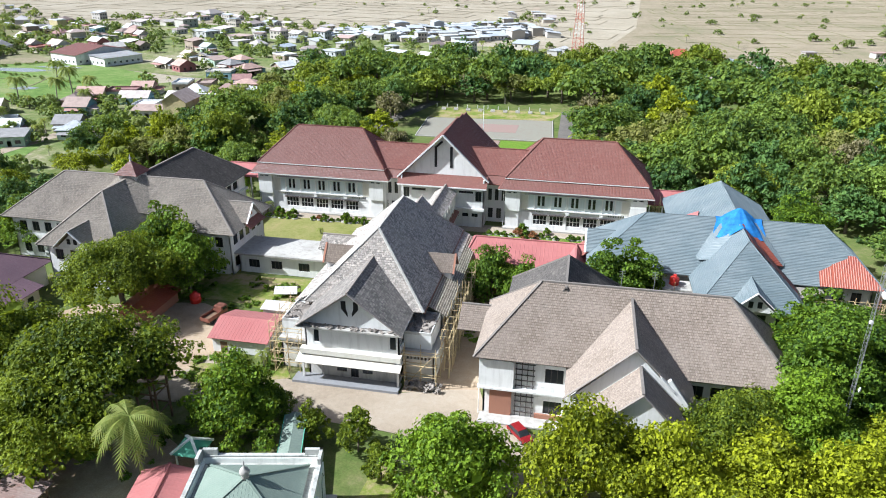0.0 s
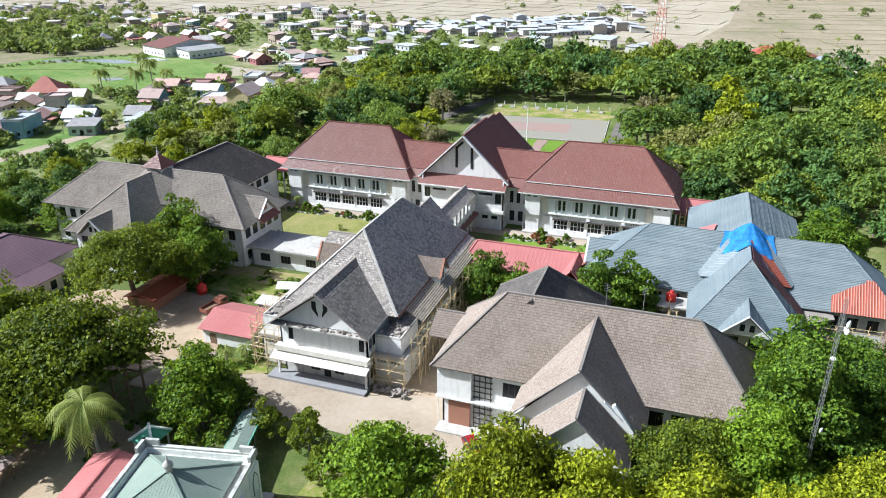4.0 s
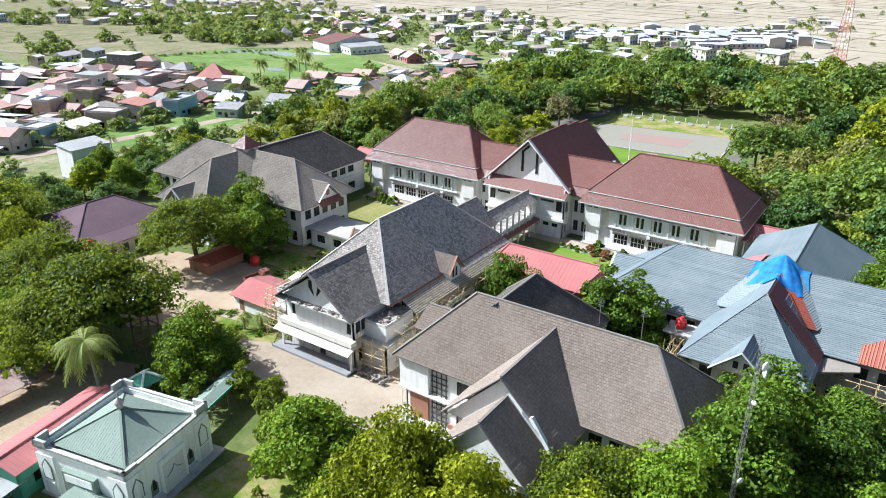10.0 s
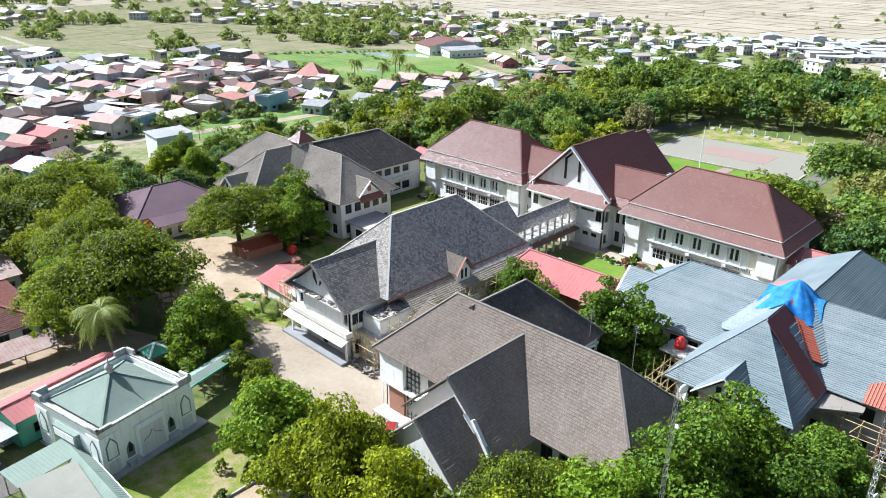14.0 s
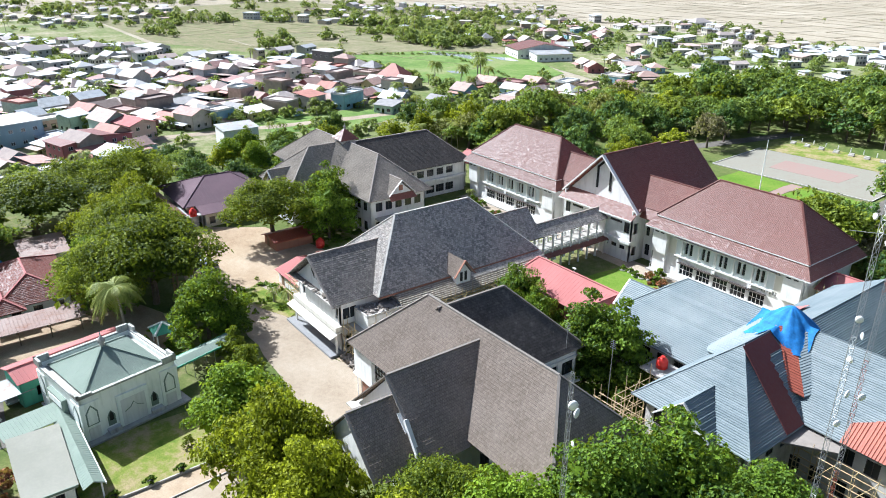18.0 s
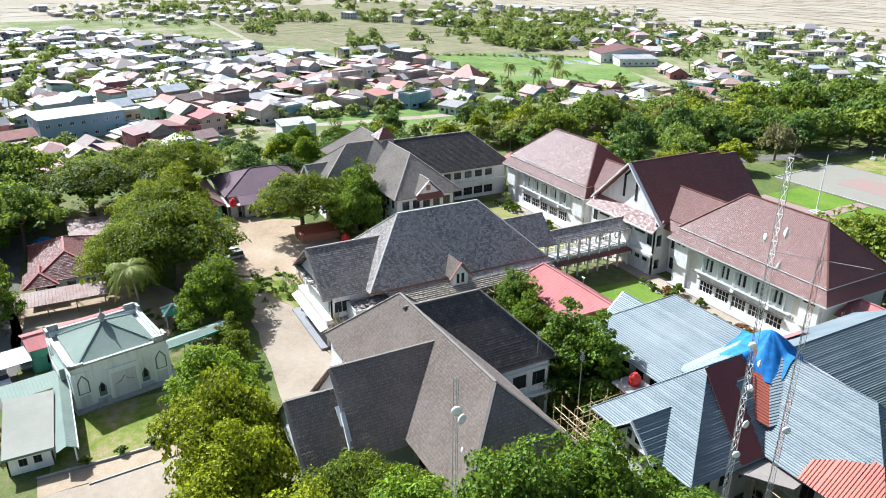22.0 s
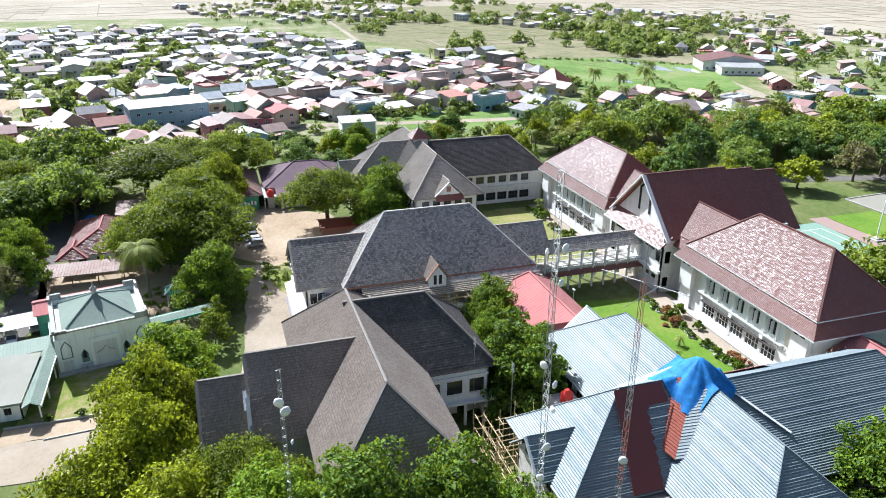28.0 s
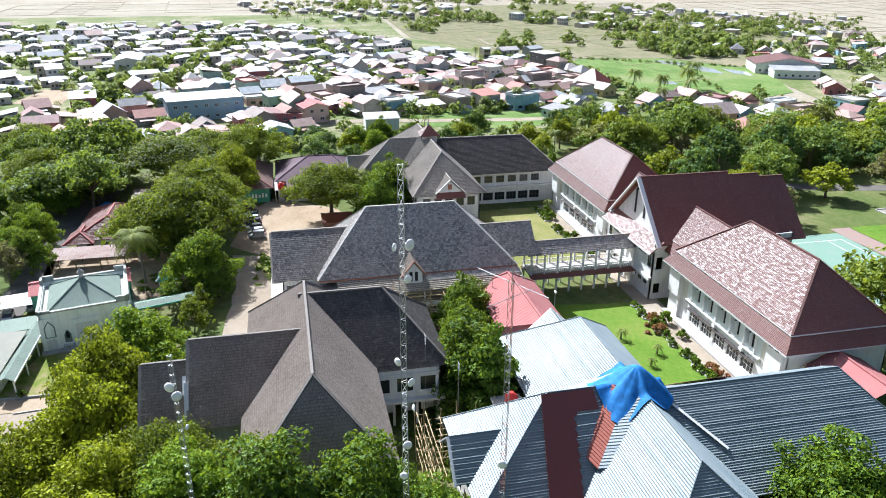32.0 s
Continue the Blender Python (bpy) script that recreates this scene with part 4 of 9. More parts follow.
wall(bm, (10.3, -0.6), (10.3, 30), 0, 12, 0.3, [(0.8, 2.2, 6.4, 9.0), (0.8, 2.2, 1.2, 3.4)])
wall(bm, (10.3, 30), (-10.3, 30), 0, 12, 0.3)
wall(bm, (-10.3, 30), (-10.3, -0.6), 0, 12, 0.3)
part("wall", bm, M["white_wall"], main)
windows(main, (-10.3, -0.6), (10.3, -0.6), holes, "frame_dark", 2)
bm = boxes((-10.5, 10.5, -1.3, -0.62, 4.3, 4.9))
part("window_band", bm, M["white_wall"], main)

# ---------- hall with scaffolding ----------
def gable_wall(bm, x0, x1, y, z0, zr, th=0.25):
    """An upright triangle of wall under a gable, across y."""
    xm = (x0 + x1) / 2
    f, b = [(x0, y, z0), (x1, y, z0), (xm, y, zr)], [(x0, y + th, z0), (x1, y + th, z0), (xm, y + th, zr)]
    poly(bm, f)
    poly(bm, b[::-1])
    for i in range(3):
        j = (i + 1) % 3
        poly(bm, [f[j], f[i], b[i], b[j]])


def debris(name, x0, x1, y0, y1, z, n, seed, size=0.5, mat="mortar", label="heap of broken tiles and rubble", pile=0.3):
    """Broken bits lying about, too many to count."""
    rnd = random.Random(seed)
    bm = bmesh.new()
    for i in range(n):
        x, y, s = rnd.uniform(x0, x1), rnd.uniform(y0, y1), size * rnd.uniform(0.3, 1)
        m = Matrix.Translation((x, y, z + rnd.uniform(0, pile))) @ Euler((rnd.uniform(-0.5, 0.5), rnd.uniform(-0.5, 0.5), rnd.uniform(0, 3))).to_matrix().to_4x4()
        v = [bm.verts.new(m @ Vector((a * s, b * s * rnd.uniform(0.4, 0.8), c * s * 0.3))) for c in (-1, 1) for a, b in ((-1, -1), (1, -1), (1, 1), (-1, 1))]
        for f in ((3, 2, 1, 0), (4, 5, 6, 7), (0, 1, 5, 4), (1, 2, 6, 5), (2, 3, 7, 6), (3, 0, 4, 7)):
            bm.faces.new([v[q] for q in f])
    return tagged(part(name, bm, M[mat]), label, "rubble", "", "stuff")


mid = thing("assembly_hall", (0, -50, 0), "white two-storey hall under repair with weathered dark tiled roof", "building")
hip_roof(mid, "roof", M["old_tile"], -10.0, 10.0, -65.4, -28.4, 10.0, 19.85, "y", 10.0, 10.0, M["concrete"], 0.25, capw=0.36, course=0.4)
hip_roof(mid, "gable_roof", M["dark_old_tile"], -8.4, 8.4, -73.1, -58.5, 9.9, 16.15, "y", 0, 0, M["mortar"], 0.22, course=0.4)
hip_roof(mid, "rear_roof", M["old_tile"], -5.2, 5.2, -36.0, -22.6, 9.6, 14.7, "y", 0, 0, M["mortar"], 0.2, course=0.4)
for sg in (-1, 1):
    bm = bmesh.new()
    if sg < 0:
        slope(bm, [(-13.2, -62.0, 8.0), (-13.2, -27.5, 8.0), (-9.7, -28.4, 10.0), (-9.7, -62.0, 10.0)], 0.18)
    else:
        slope(bm, [(11.4, -46.4, 9.03), (11.4, -27.9, 9.03), (9.7, -28.4, 10.0), (9.7, -46.4, 10.0)], 0.18)
    part("side_roof", bm, M["old_tile"], mid, "weathered tiles of the lean-to roof under the main eave")
    bm = bmesh.new()
    slope(bm, [(sg * 12.0, -46.2, 10.4), (sg * 4.5, -46.2, 10.4), (sg * 4.5, -48.4, 13.2), (sg * 12.0, -48.4, 13.2)], 0.15)
    slope(bm, [(sg * 4.5, -50.6, 10.4), (sg * 12.0, -50.6, 10.4), (sg * 12.0, -48.4, 13.2), (sg * 4.5, -48.4, 13.2)], 0.15)
    part("dormer_roof", bm, M["brown_tile"], mid, "lighter tiles on the small dormer")
    bm = bmesh.new()
    a = [(sg * 11.6, -50.0, 8.2), (sg * 11.6, -46.8, 8.2), (sg * 11.6, -46.8, 10.6), (sg * 11.6, -48.4, 12.7), (sg * 11.6, -50.0, 10.6)]
    poly(bm, a if sg > 0 else a[::-1])
    for (y0, y1) in ((-50.0, -49.8), (-47.0, -46.8)):
        box(bm, min(sg * 7, sg * 11.55), max(sg * 7, sg * 11.55), y0, y1, 9.0, 10.6)
    part("dormer_wall", bm, M["white_wall"], mid)
    # the slots' darkness is black colour on plates over the solid wall
    bm = boxes(*[(min(sg * 11.58, sg * 11.64), max(sg * 11.58, sg * 11.64), y - 0.28, y + 0.28, 9.2, 11.0) for y in (-48.9, -47.9)])
    part("dormer_slot", bm, M["black"], mid)
    bm = bmesh.new()
    for q in (-50.75, -46.05):
        beam(bm, (sg * 12.06, q, 10.3), (sg * 12.06, -48.4, 13.3), 0.14, 0.35, (1, 0, 0))
    part("dormer_barge", bm, M["brick_wall"], mid, "dull red barge board")
# the stripped lean-to on the east side: bare boards and battens
bm = bmesh.new()
slope(bm, [(13.2, -62.0, 7.85), (13.2, -27.5, 7.85), (9.7, -28.4, 9.85), (9.7, -62.0, 9.85)], 0.06)
part("roof_deck", bm, M["old_board"], mid, "bare weathered boards of the stripped lean-to roof")
rnd = random.Random(71)
for i in range(10):
    x = 9.95 + i * 0.35
    z = 9.93 - (x - 9.7) * 2.0 / 3.5
    y1 = -46.6 if x < 11.3 else -27.9
    y = -62.2
    while y < y1 - 0.5:
        ye = min(y1, y + rnd.uniform(4.0, 7.5))
        bm = bmesh.new()
        beam(bm, (x, y, z), (x + rnd.uniform(-0.04, 0.04), ye, z + rnd.uniform(-0.02, 0.04)), 0.09, 0.07)
        part("batten", bm, M["pale_board"], mid, "pale roof batten")
        y = ye + rnd.choice((0.03, 0.03, 0.5))
bm = bmesh.new()
beam(bm, (10.12, -65.4, 9.86), (10.12, -28.4, 9.86), 0.06, 0.26)
part("eave_board", bm, M["brick_wall"], mid, "dull red eave board")
south = [(1.3, 2.3, 6.3, 8.6), (13.6, 14.7, 6.3, 8.6)]
ground_floor = [(4.6, 6.3, 1.3, 2.8), (6.9, 8.2, 0.4, 2.6), (8.8, 10.5, 1.3, 2.8)]
bm = bmesh.new()
wall(bm, (-7.6, -71.6), (7.6, -71.6), 5.6, 10.0, 0.25, south)
wall(bm, (7.6, -71.6), (7.6, -61), 5.6, 10.0, 0.25, [(0.6, 3.4, 6.4, 8.6)])
wall(bm, (-7.6, -61), (-7.6, -71.6), 5.6, 10.0, 0.25, [(7.2, 10.0, 6.4, 8.6)])
gable_wall(bm, -7.5, 7.5, -71.9, 9.9, 15.45)
part("front_wall", bm, M["white_wall"], mid)
windows(mid, (-7.6, -71.6), (7.6, -71.6), south, "frame_white", 1)
windows(mid, (7.6, -71.6), (7.6, -61), [(0.6, 3.4, 6.4, 8.6)], "frame_white", 2)
# the carving's shade is a flat black shape laid on the gable
for sg in (-1, 1):
    bm = bmesh.new()
    pts = [(sg * 0.35, -72.0, 12.2), (sg * 0.35, -72.0, 11.6), (sg * 0.95, -72.0, 12.4), (sg * 1.35, -72.0, 12.9), (sg * 1.35, -72.0, 14.2), (sg * 0.6, -72.0, 14.2), (sg * 0.6, -72.0, 12.9)]
    f = poly(bm, pts)
    g = bmesh.ops.extrude_face_region(bm, geom=[f])
    bmesh.ops.translate(bm, verts=[v for v in g["geom"] if isinstance(v, bmesh.types.BMVert)], vec=(0, 0.06, 0))
    part("gable_slot", bm, M["black"], mid, "dark carved slot in the gable")
for sg in (-1, 1):
    bm = bmesh.new()
    beam(bm, (0, -73.2, 16.05), (sg * 8.6, -73.2, 9.7), 0.14, 0.4, (0, 1, 0))
    part("barge_board", bm, M["mortar"], mid)
bm = boxes((-8.4, 8.4, -73.0, -71.6, 9.5, 9.75))
part("front_ledge", bm, M["concrete"], mid, "broken concrete ledge with rubble")
bm = bmesh.new()
slope(bm, [(-8.6, -74.0, 3.9), (8.2, -74.0, 3.9), (8.2, -71.7, 4.7), (-8.6, -71.7, 4.7)], 0.12)
part("awning", bm, M["cream_wall"], mid, "cream sloping porch awning")
bm = boxes((-8.2, 8.0, -72.7, -71.5, 4.75, 5.6))
part("porch_band", bm, M["cream_wall"], mid)
bm = bmesh.new()
wall(bm, (-7.4, -71.3), (7.4, -71.3), 0, 5.6, 0.25, ground_floor)
wall(bm, (7.4, -71.3), (7.4, -30), 0, 10, 0.25, row(12, 40, 8, 2.2, 5.4, 7.6) + row(12, 40, 8, 2.2, 1.0, 3.4) + [(0.8, 3.6, 0.8, 3.4)])
wall(bm, (7.4, -30), (-7.4, -30), 0, 10, 0.25)
wall(bm, (-7.4, -30), (-7.4, -71.3), 0, 10, 0.25, row(2, 29, 8, 2.2, 5.4, 7.6) + row(2, 29, 8, 2.2, 1.0, 3.4))
part("wall", bm, M["worn_wall"], mid)
windows(mid, (-7.4, -71.3), (7.4, -71.3), ground_floor, "frame_dark", 2)
windows(mid, (7.4, -71.3), (7.4, -30), row(12, 40, 8, 2.2, 5.4, 7.6) + row(12, 40, 8, 2.2, 1.0, 3.4), "frame_white", 3)
# open gallery on the long sides
for sg in (-1, 1):
    bm = boxes((min(sg * 7.5, sg * 12.4), max(sg * 7.5, sg * 12.4), -61.0, -29.0, 4.2, 4.6), (min(sg * 12.2, sg * 12.45), max(sg * 12.2, sg * 12.45), -61, -29, 4.6, 5.4), (min(sg * 12.1, sg * 12.5), max(sg * 12.1, sg * 12.5), -61, -29, 7.5, 8.0))
    part("gallery", bm, M["white_wall"], mid)
    for i in range(10):
        y = -60.7 + i * 3.5
        bm = boxes((min(sg * 12.15, sg * 12.4), max(sg * 12.15, sg * 12.4), y, y + 0.3, 0, 7.6))
        part("gallery_post", bm, M["white_wall"], mid)
    for z in (5.9, 6.6, 7.2):
        bm = bmesh.new()
        beam(bm, (sg * 12.55, -62.5, z), (sg * 12.55, -28.5, z), 0.12, 0.16)
        part("plank_rail", bm, M["bamboo"], mid, "long pale plank along the gallery")
    # corner block with a flat roof
    x0, x1 = sorted((sg * 7.6, sg * 12.6))
    bm = bmesh.new()
    wall(bm, (x0, -69.6), (x1, -69.6), 0, 5.0, 0.25, row(0.5, 4.5, 7, 0.3, 3.9, 4.4))
    wall(bm, (x1, -69.6), (x1, -61.4), 0, 5.0, 0.25)
    wall(bm, (x1, -61.4), (x0, -61.4), 0, 5.0, 0.25)
    wall(bm, (x0, -61.4), (x0, -69.6), 0, 5.0, 0.25)
    part("corner_block", bm, M["cream_wall"], mid)
    bm = boxes((x0 - 0.3, x1 + 0.5, -70.1, -61.2, 5.0, 5.4))
    part("corner_slab", bm, M["concrete"], mid)
    bm = boxes((x0, x1 - 0.6, -68.8, -61.6, 5.4, 7.9))
    part("corner_upper_block", bm, M["white_wall"], mid)
    bm = bmesh.new()
    ledge(bm, x0 + 0.1, x1 - 0.7, -68.7, -61.7, 8.1, 0.2, 0.5)
    part("parapet", bm, M["worn_wall"], mid)
    debris("roof_rubble", x0 + 0.5, x1 - 1.0, -68.2, -62.4, 8.0, 90, 40 + sg, 0.6)
debris("ledge_rubble", -8.0, 8.0, -72.9, -71.9, 9.8, 70, 44, 0.4, "mortar", pile=0.12)
debris("rubble", 8.5, 14.0, -72.5, -70.5, 0.1, 140, 45, 0.42, "mortar", "heap of broken concrete beside the hall", 0.7)
debris("roof_debris", -16, -10.5, -66, -60, 0.1, 60, 46, 0.5)
bm = boxes((-9.4, 7.8, -73.9, -71.35, 0, 0.4))
part("porch_floor", bm, M["paving"], mid, "dark grey tiled porch floor")
for x in (-7.9, 7.5):
    bm = boxes((x - 0.15, x + 0.15, -72.6, -72.3, 0.4, 4.8))
    part("porch_post", bm, M["white_wall"], mid)

# bamboo scaffolding
def scaffold(name, a, b, z1, depth, seed, label, side=1):
    rnd = random.Random(seed)
    th = thing(name, (a[0], a[1], 0), label, "scaffolding", "bamboo scaffolds")
    a, b = Vector((*a, 0)), Vector((*b, 0))
    L = (b - a).length
    e = (b - a) / L
    n = Vector((e.y, -e.x, 0)) * side
    k = max(2, int(L / 2.2))
    for i in range(k + 1):
        for d in (0, depth):
            p = a + e * (L * i / k) + n * d + Vector((rnd.uniform(-0.15, 0.15), rnd.uniform(-0.15, 0.15), 0))
            bm = bmesh.new()
            tube(bm, p, p + Vector((rnd.uniform(-0.3, 0.3), rnd.uniform(-0.3, 0.3), z1 * rnd.uniform(0.85, 1.1))), 0.075, 0.05, 6)
            part("pole", bm, M["bamboo"], th)
    z = 1.9
    while z < z1:
        for d in (0, depth):
            bm = bmesh.new()
            tube(bm, a - e * 0.5 + n * d + Vector((0, 0, z + rnd.uniform(-0.15, 0.15))), b + e * 0.5 + n * d + Vector((0, 0, z + rnd.uniform(-0.15, 0.15))), 0.065, 0.055, 6)
            part("rail", bm, M["bamboo"], th)
        bm = bmesh.new()
        for i in range(k + 1):
            p = a + e * (L * i / k) + Vector((0, 0, z))
            tube(bm, p - n * 0.3, p + n * (depth + 0.3), 0.05, 0.05, 5)
        tagged(part("cross_pole", bm, M["bamboo"], th), kind="stuff")
        z += 1.9
    for i in range(0, k, 2):
        p, q = a + e * (L * i / k) + n * depth, a + e * (L * min(k, i + 2) / k) + n * depth + Vector((0, 0, z1 * 0.9))
        bm = bmesh.new()
        tube(bm, p, q, 0.06, 0.05, 6)
        part("brace", bm, M["bamboo"], th)
    return th


scaffold("scaffold", (13.4, -68), (13.4, -30), 9.2, 1.3, 1, "bamboo scaffold along the wall of the hall")
scaffold("scaffold", (8.2, -70.4), (13.2, -70.4), 7.0, 1.0, 2, "bamboo scaffold at the corner of the hall")
scaffold("scaffold", (-13.6, -69), (-13.6, -60), 8.0, 1.2, 3, "bamboo scaffold at the corner of the hall", -1)
scaffold("scaffold", (-13.2, -70.6), (-8.8, -70.6), 8.0, 1.0, 4, "bamboo scaffold at the corner of the hall")

# ---------- covered bridge between hall and school ----------
bridge = thing("covered_walkway", (1, -12, 0), "two-level covered walkway with white posts and dark tiled roof", "walkway")
hip_roof(bridge, "roof", M["old_tile"], -1.6, 3.6, -24.0, -0.7, 8.6, 10.6, "y", 0, 0, M["mortar"], 0.15, course=0.4)
bm = boxes((-1.3, 3.3, -23.5, -0.7, 4.3, 4.7))
part("upper_floor", bm, M["concrete"], bridge)
for sg, x in ((-1, -1.3), (1, 3.3)):
    bm = bmesh.new()
    slope(bm, [(x + sg * 1.1, -23.5, 3.7), (x + sg * 1.1, -0.7, 3.7), (x, -0.7, 4.4), (x, -23.5, 4.4)], 0.1)
    part("lower_eave", bm, M["red_tile"], bridge, "narrow reddish eave over the ground-level path")
    bm = boxes((x - 0.06, x + 0.06, -23.4, -0.8, 5.45, 5.6), *[(x - 0.04, x + 0.04, -23.4 + 0.45 * i, -23.33 + 0.45 * i, 4.7, 5.45) for i in range(50)])
    part("railing", bm, M["frame_white"], bridge)
    for i in range(9):
        y = -23.2 + i * 2.75
        bm = boxes((x - 0.16, x + 0.16, y, y + 0.32, 0, 8.7))
        part("post", bm, M["white_wall"], bridge)
        bm = boxes((x + sg * 0.55 - 0.35, x + sg * 0.55 + 0.35, y - 0.15, y + 0.47, 2.9, 3.6))
        part("bracket", bm, M["white_wall"], bridge)

# ---------- brown-roofed classroom building ----------
nb = thing("classroom_building", (41, -68, 0), "white two-storey classroom building with steep brown tiled roofs", "building")
hip_roof(nb, "roof", M["brown_tile"], 19.8, 63.2, -77.0, -59.0, 10.1, 18.7, "x", 8.6, 8.6, M["ridge_cap"], 0.22, course=0.4)
hip_roof(nb, "rear_roof", M["slate_tile"], 22.4, 41.4, -69.0, -48.4, 9.7, 18.3, "y", 0, 8.4, M["ridge_cap"], 0.22, course=0.4, step_h=0.02)
hip_roof(nb, "front_roof", M["brown_tile"], 32.9, 49.6, -83.3, -68.8, 9.5, 17.6, "y", 0, 0, M["ridge_cap"], 0.22, course=0.4)
hip_roof(nb, "porch_roof", M["brown_tile"], 35.6, 48.4, -89.3, -83.0, 8.9, 15.1, "y", 0, 0, M["ridge_cap"], 0.2, course=0.4)
hip_roof(nb, "side_roof", M["brown_tile"], 15.6, 23.0, -66.2, -57.5, 8.2, 10.6, "x", 0, 0, M["ridge_cap"], 0.18, course=0.4)
bm = bmesh.new()
gable_wall(bm, 33.6, 48.9, -83.05, 9.3, 17.15)
gable_wall(bm, 36.2, 47.8, -89.05, 8.7, 14.8)
part("gable_wall", bm, M["white_wall"], nb, "stained white gable wall")
bm = bmesh.new()
for x0, x1, y, ze, zr in ((32.7, 49.8, -83.4, 9.3, 17.55), (35.4, 48.6, -89.4, 8.7, 15.05)):
    for x in (x0, x1):
        beam(bm, ((x0 + x1) / 2, y, zr), (x, y, ze), 0.12, 0.4, (0, 1, 0))
        part("barge_board", bm, M["mortar"], nb)
        bm = bmesh.new()
bm.free()
bm = bmesh.new()
beam(bm, (45.6, -83.55, 13.9), (48.3, -83.6, 10.2), 0.5, 0.5, (0, 1, 0))
beam(bm, (44.5, -83.7, 14.3), (46.3, -83.7, 12.6), 0.12, 0.7, (0, 1, 0))
part("broken_gutter", bm, M["barge"], nb, "white gutter hanging loose at the gable")
front = [(1.2, 2.7, 8.2, 8.9), (8.8, 11.4, 6.3, 8.6), (12.0, 13.2, 6.3, 8.6), (8.8, 11.4, 1.0, 3.2)]
bm = bmesh.new()
wall(bm, (21.2, -75.6), (34.4, -75.6), 0, 10.0, 0.25, front)
wall(bm, (34.4, -82.2), (48.2, -82.2), 0, 9.5, 0.25, row(1, 13, 4, 1.6, 1.2, 3.4))
wall(bm, (48.2, -82.2), (48.2, -75.6), 0, 9.5, 0.25)
wall(bm, (34.4, -75.6), (34.4, -82.2), 0, 9.5, 0.25)
wall(bm, (48.2, -75.6), (61.8, -75.6), 0, 10.0, 0.25, row(1, 12, 4, 1.8, 6.2, 8.6))
wall(bm, (61.8, -75.6), (61.8, -60.4), 0, 10.0, 0.25, row(1, 14, 4, 1.8, 6.2, 8.6))
wall(bm, (61.8, -60.4), (21.2, -60.4), 0, 10.0, 0.25)
wall(bm, (21.2, -60.4), (21.2, -75.6), 0, 10.0, 0.25, [(13.0, 14.4, 7.9, 8.7), (13.0, 14.4, 6.6, 7.4), (13.0, 14.4, 5.5, 6.2)])
part("wall", bm, M["white_wall"], nb)
windows(nb, (21.2, -75.6), (34.4, -75.6), front, "frame_dark", 3)
windows(nb, (48.2, -75.6), (61.8, -75.6), row(1, 12, 4, 1.8, 6.2, 8.6), "frame_dark", 2)
windows(nb, (21.2, -60.4), (21.2, -75.6), [(13.0, 14.4, 7.9, 8.7), (13.0, 14.4, 6.6, 7.4), (13.0, 14.4, 5.5, 6.2)], "frame_dark", 1)
east = [(0.9, 3.3, 5.6, 8.0), (4.2, 6.7, 5.6, 8.0), (7.6, 10.0, 5.6, 8.0)]
bm = bmesh.new()
wall(bm, (41.0, -60.4), (41.0, -49.8), 4.3, 9.7, 0.25, east)
wall(bm, (37.6, -60.4), (37.6, -49.9), 0, 4.3, 0.25, row(1, 9, 3, 1.4, 0.0, 2.4))
wall(bm, (41.0, -49.8), (23.6, -49.8), 0, 9.7, 0.25, row(1, 15, 4, 2, 5.8, 8.2))
wall(bm, (23.6, -49.8), (23.6, -60.4), 0, 9.7, 0.25)
part("rear_wall", bm, M["white_wall"], nb)
windows(nb, (41.0, -60.4), (41.0, -49.8), east, "frame_white", 1)
windows(nb, (41.0, -49.8), (23.6, -49.8), row(1, 15, 4, 2, 5.8, 8.2), "frame_white", 2)
pieces("post", [(40.6, 40.95, y, y + 0.35, 0, 4.3) for y in (-60.2, -56.8, -53.4, -50.3)], M["white_wall"], nb)
pieces("band", [(41.02, 41.9, -60.3, -49.2, 4.3, 4.7), (41.02, 41.2, -60.3, -49.9, 8.5, 8.75), (23.2, 40.1, -49.8, -49.1, 4.6, 5.0)], M["white_wall"], nb)
bm = boxes((20.6, 25.6, -76.3, -75.62, 5.0, 9.5), (20.4, 33.4, -76.5, -75.62, 4.7, 5.0), (29.4, 33.2, -76.2, -75.62, 5.0, 6.0))
part("corner_panel", bm, M["white_wall"], nb)
pieces("brick_pier", [(22.2, 25.4, -76.0, -75.62, 0, 4.7), (28.8, 33.0, -75.9, -75.62, 0, 1.0)], M["brick_wall"], nb, "bare red brick pier at the corner")
bm = boxes(*[(25.9 + 0.8 * i, 26.0 + 0.8 * i, -75.8, -75.64, 0, 9.6) for i in range(4)], *[(25.8, 28.6, -75.82, -75.66, 0.9 * j, 0.9 * j + 0.1) for j in range(1, 11)])
part("stair_grille", bm, M["frame_dark"], nb, "dark lattice screen of the stairwell")
bm = boxes((20.8, 33.6, -78.2, -75.7, 0, 0.25))
part("plinth", bm, M["concrete"], nb)

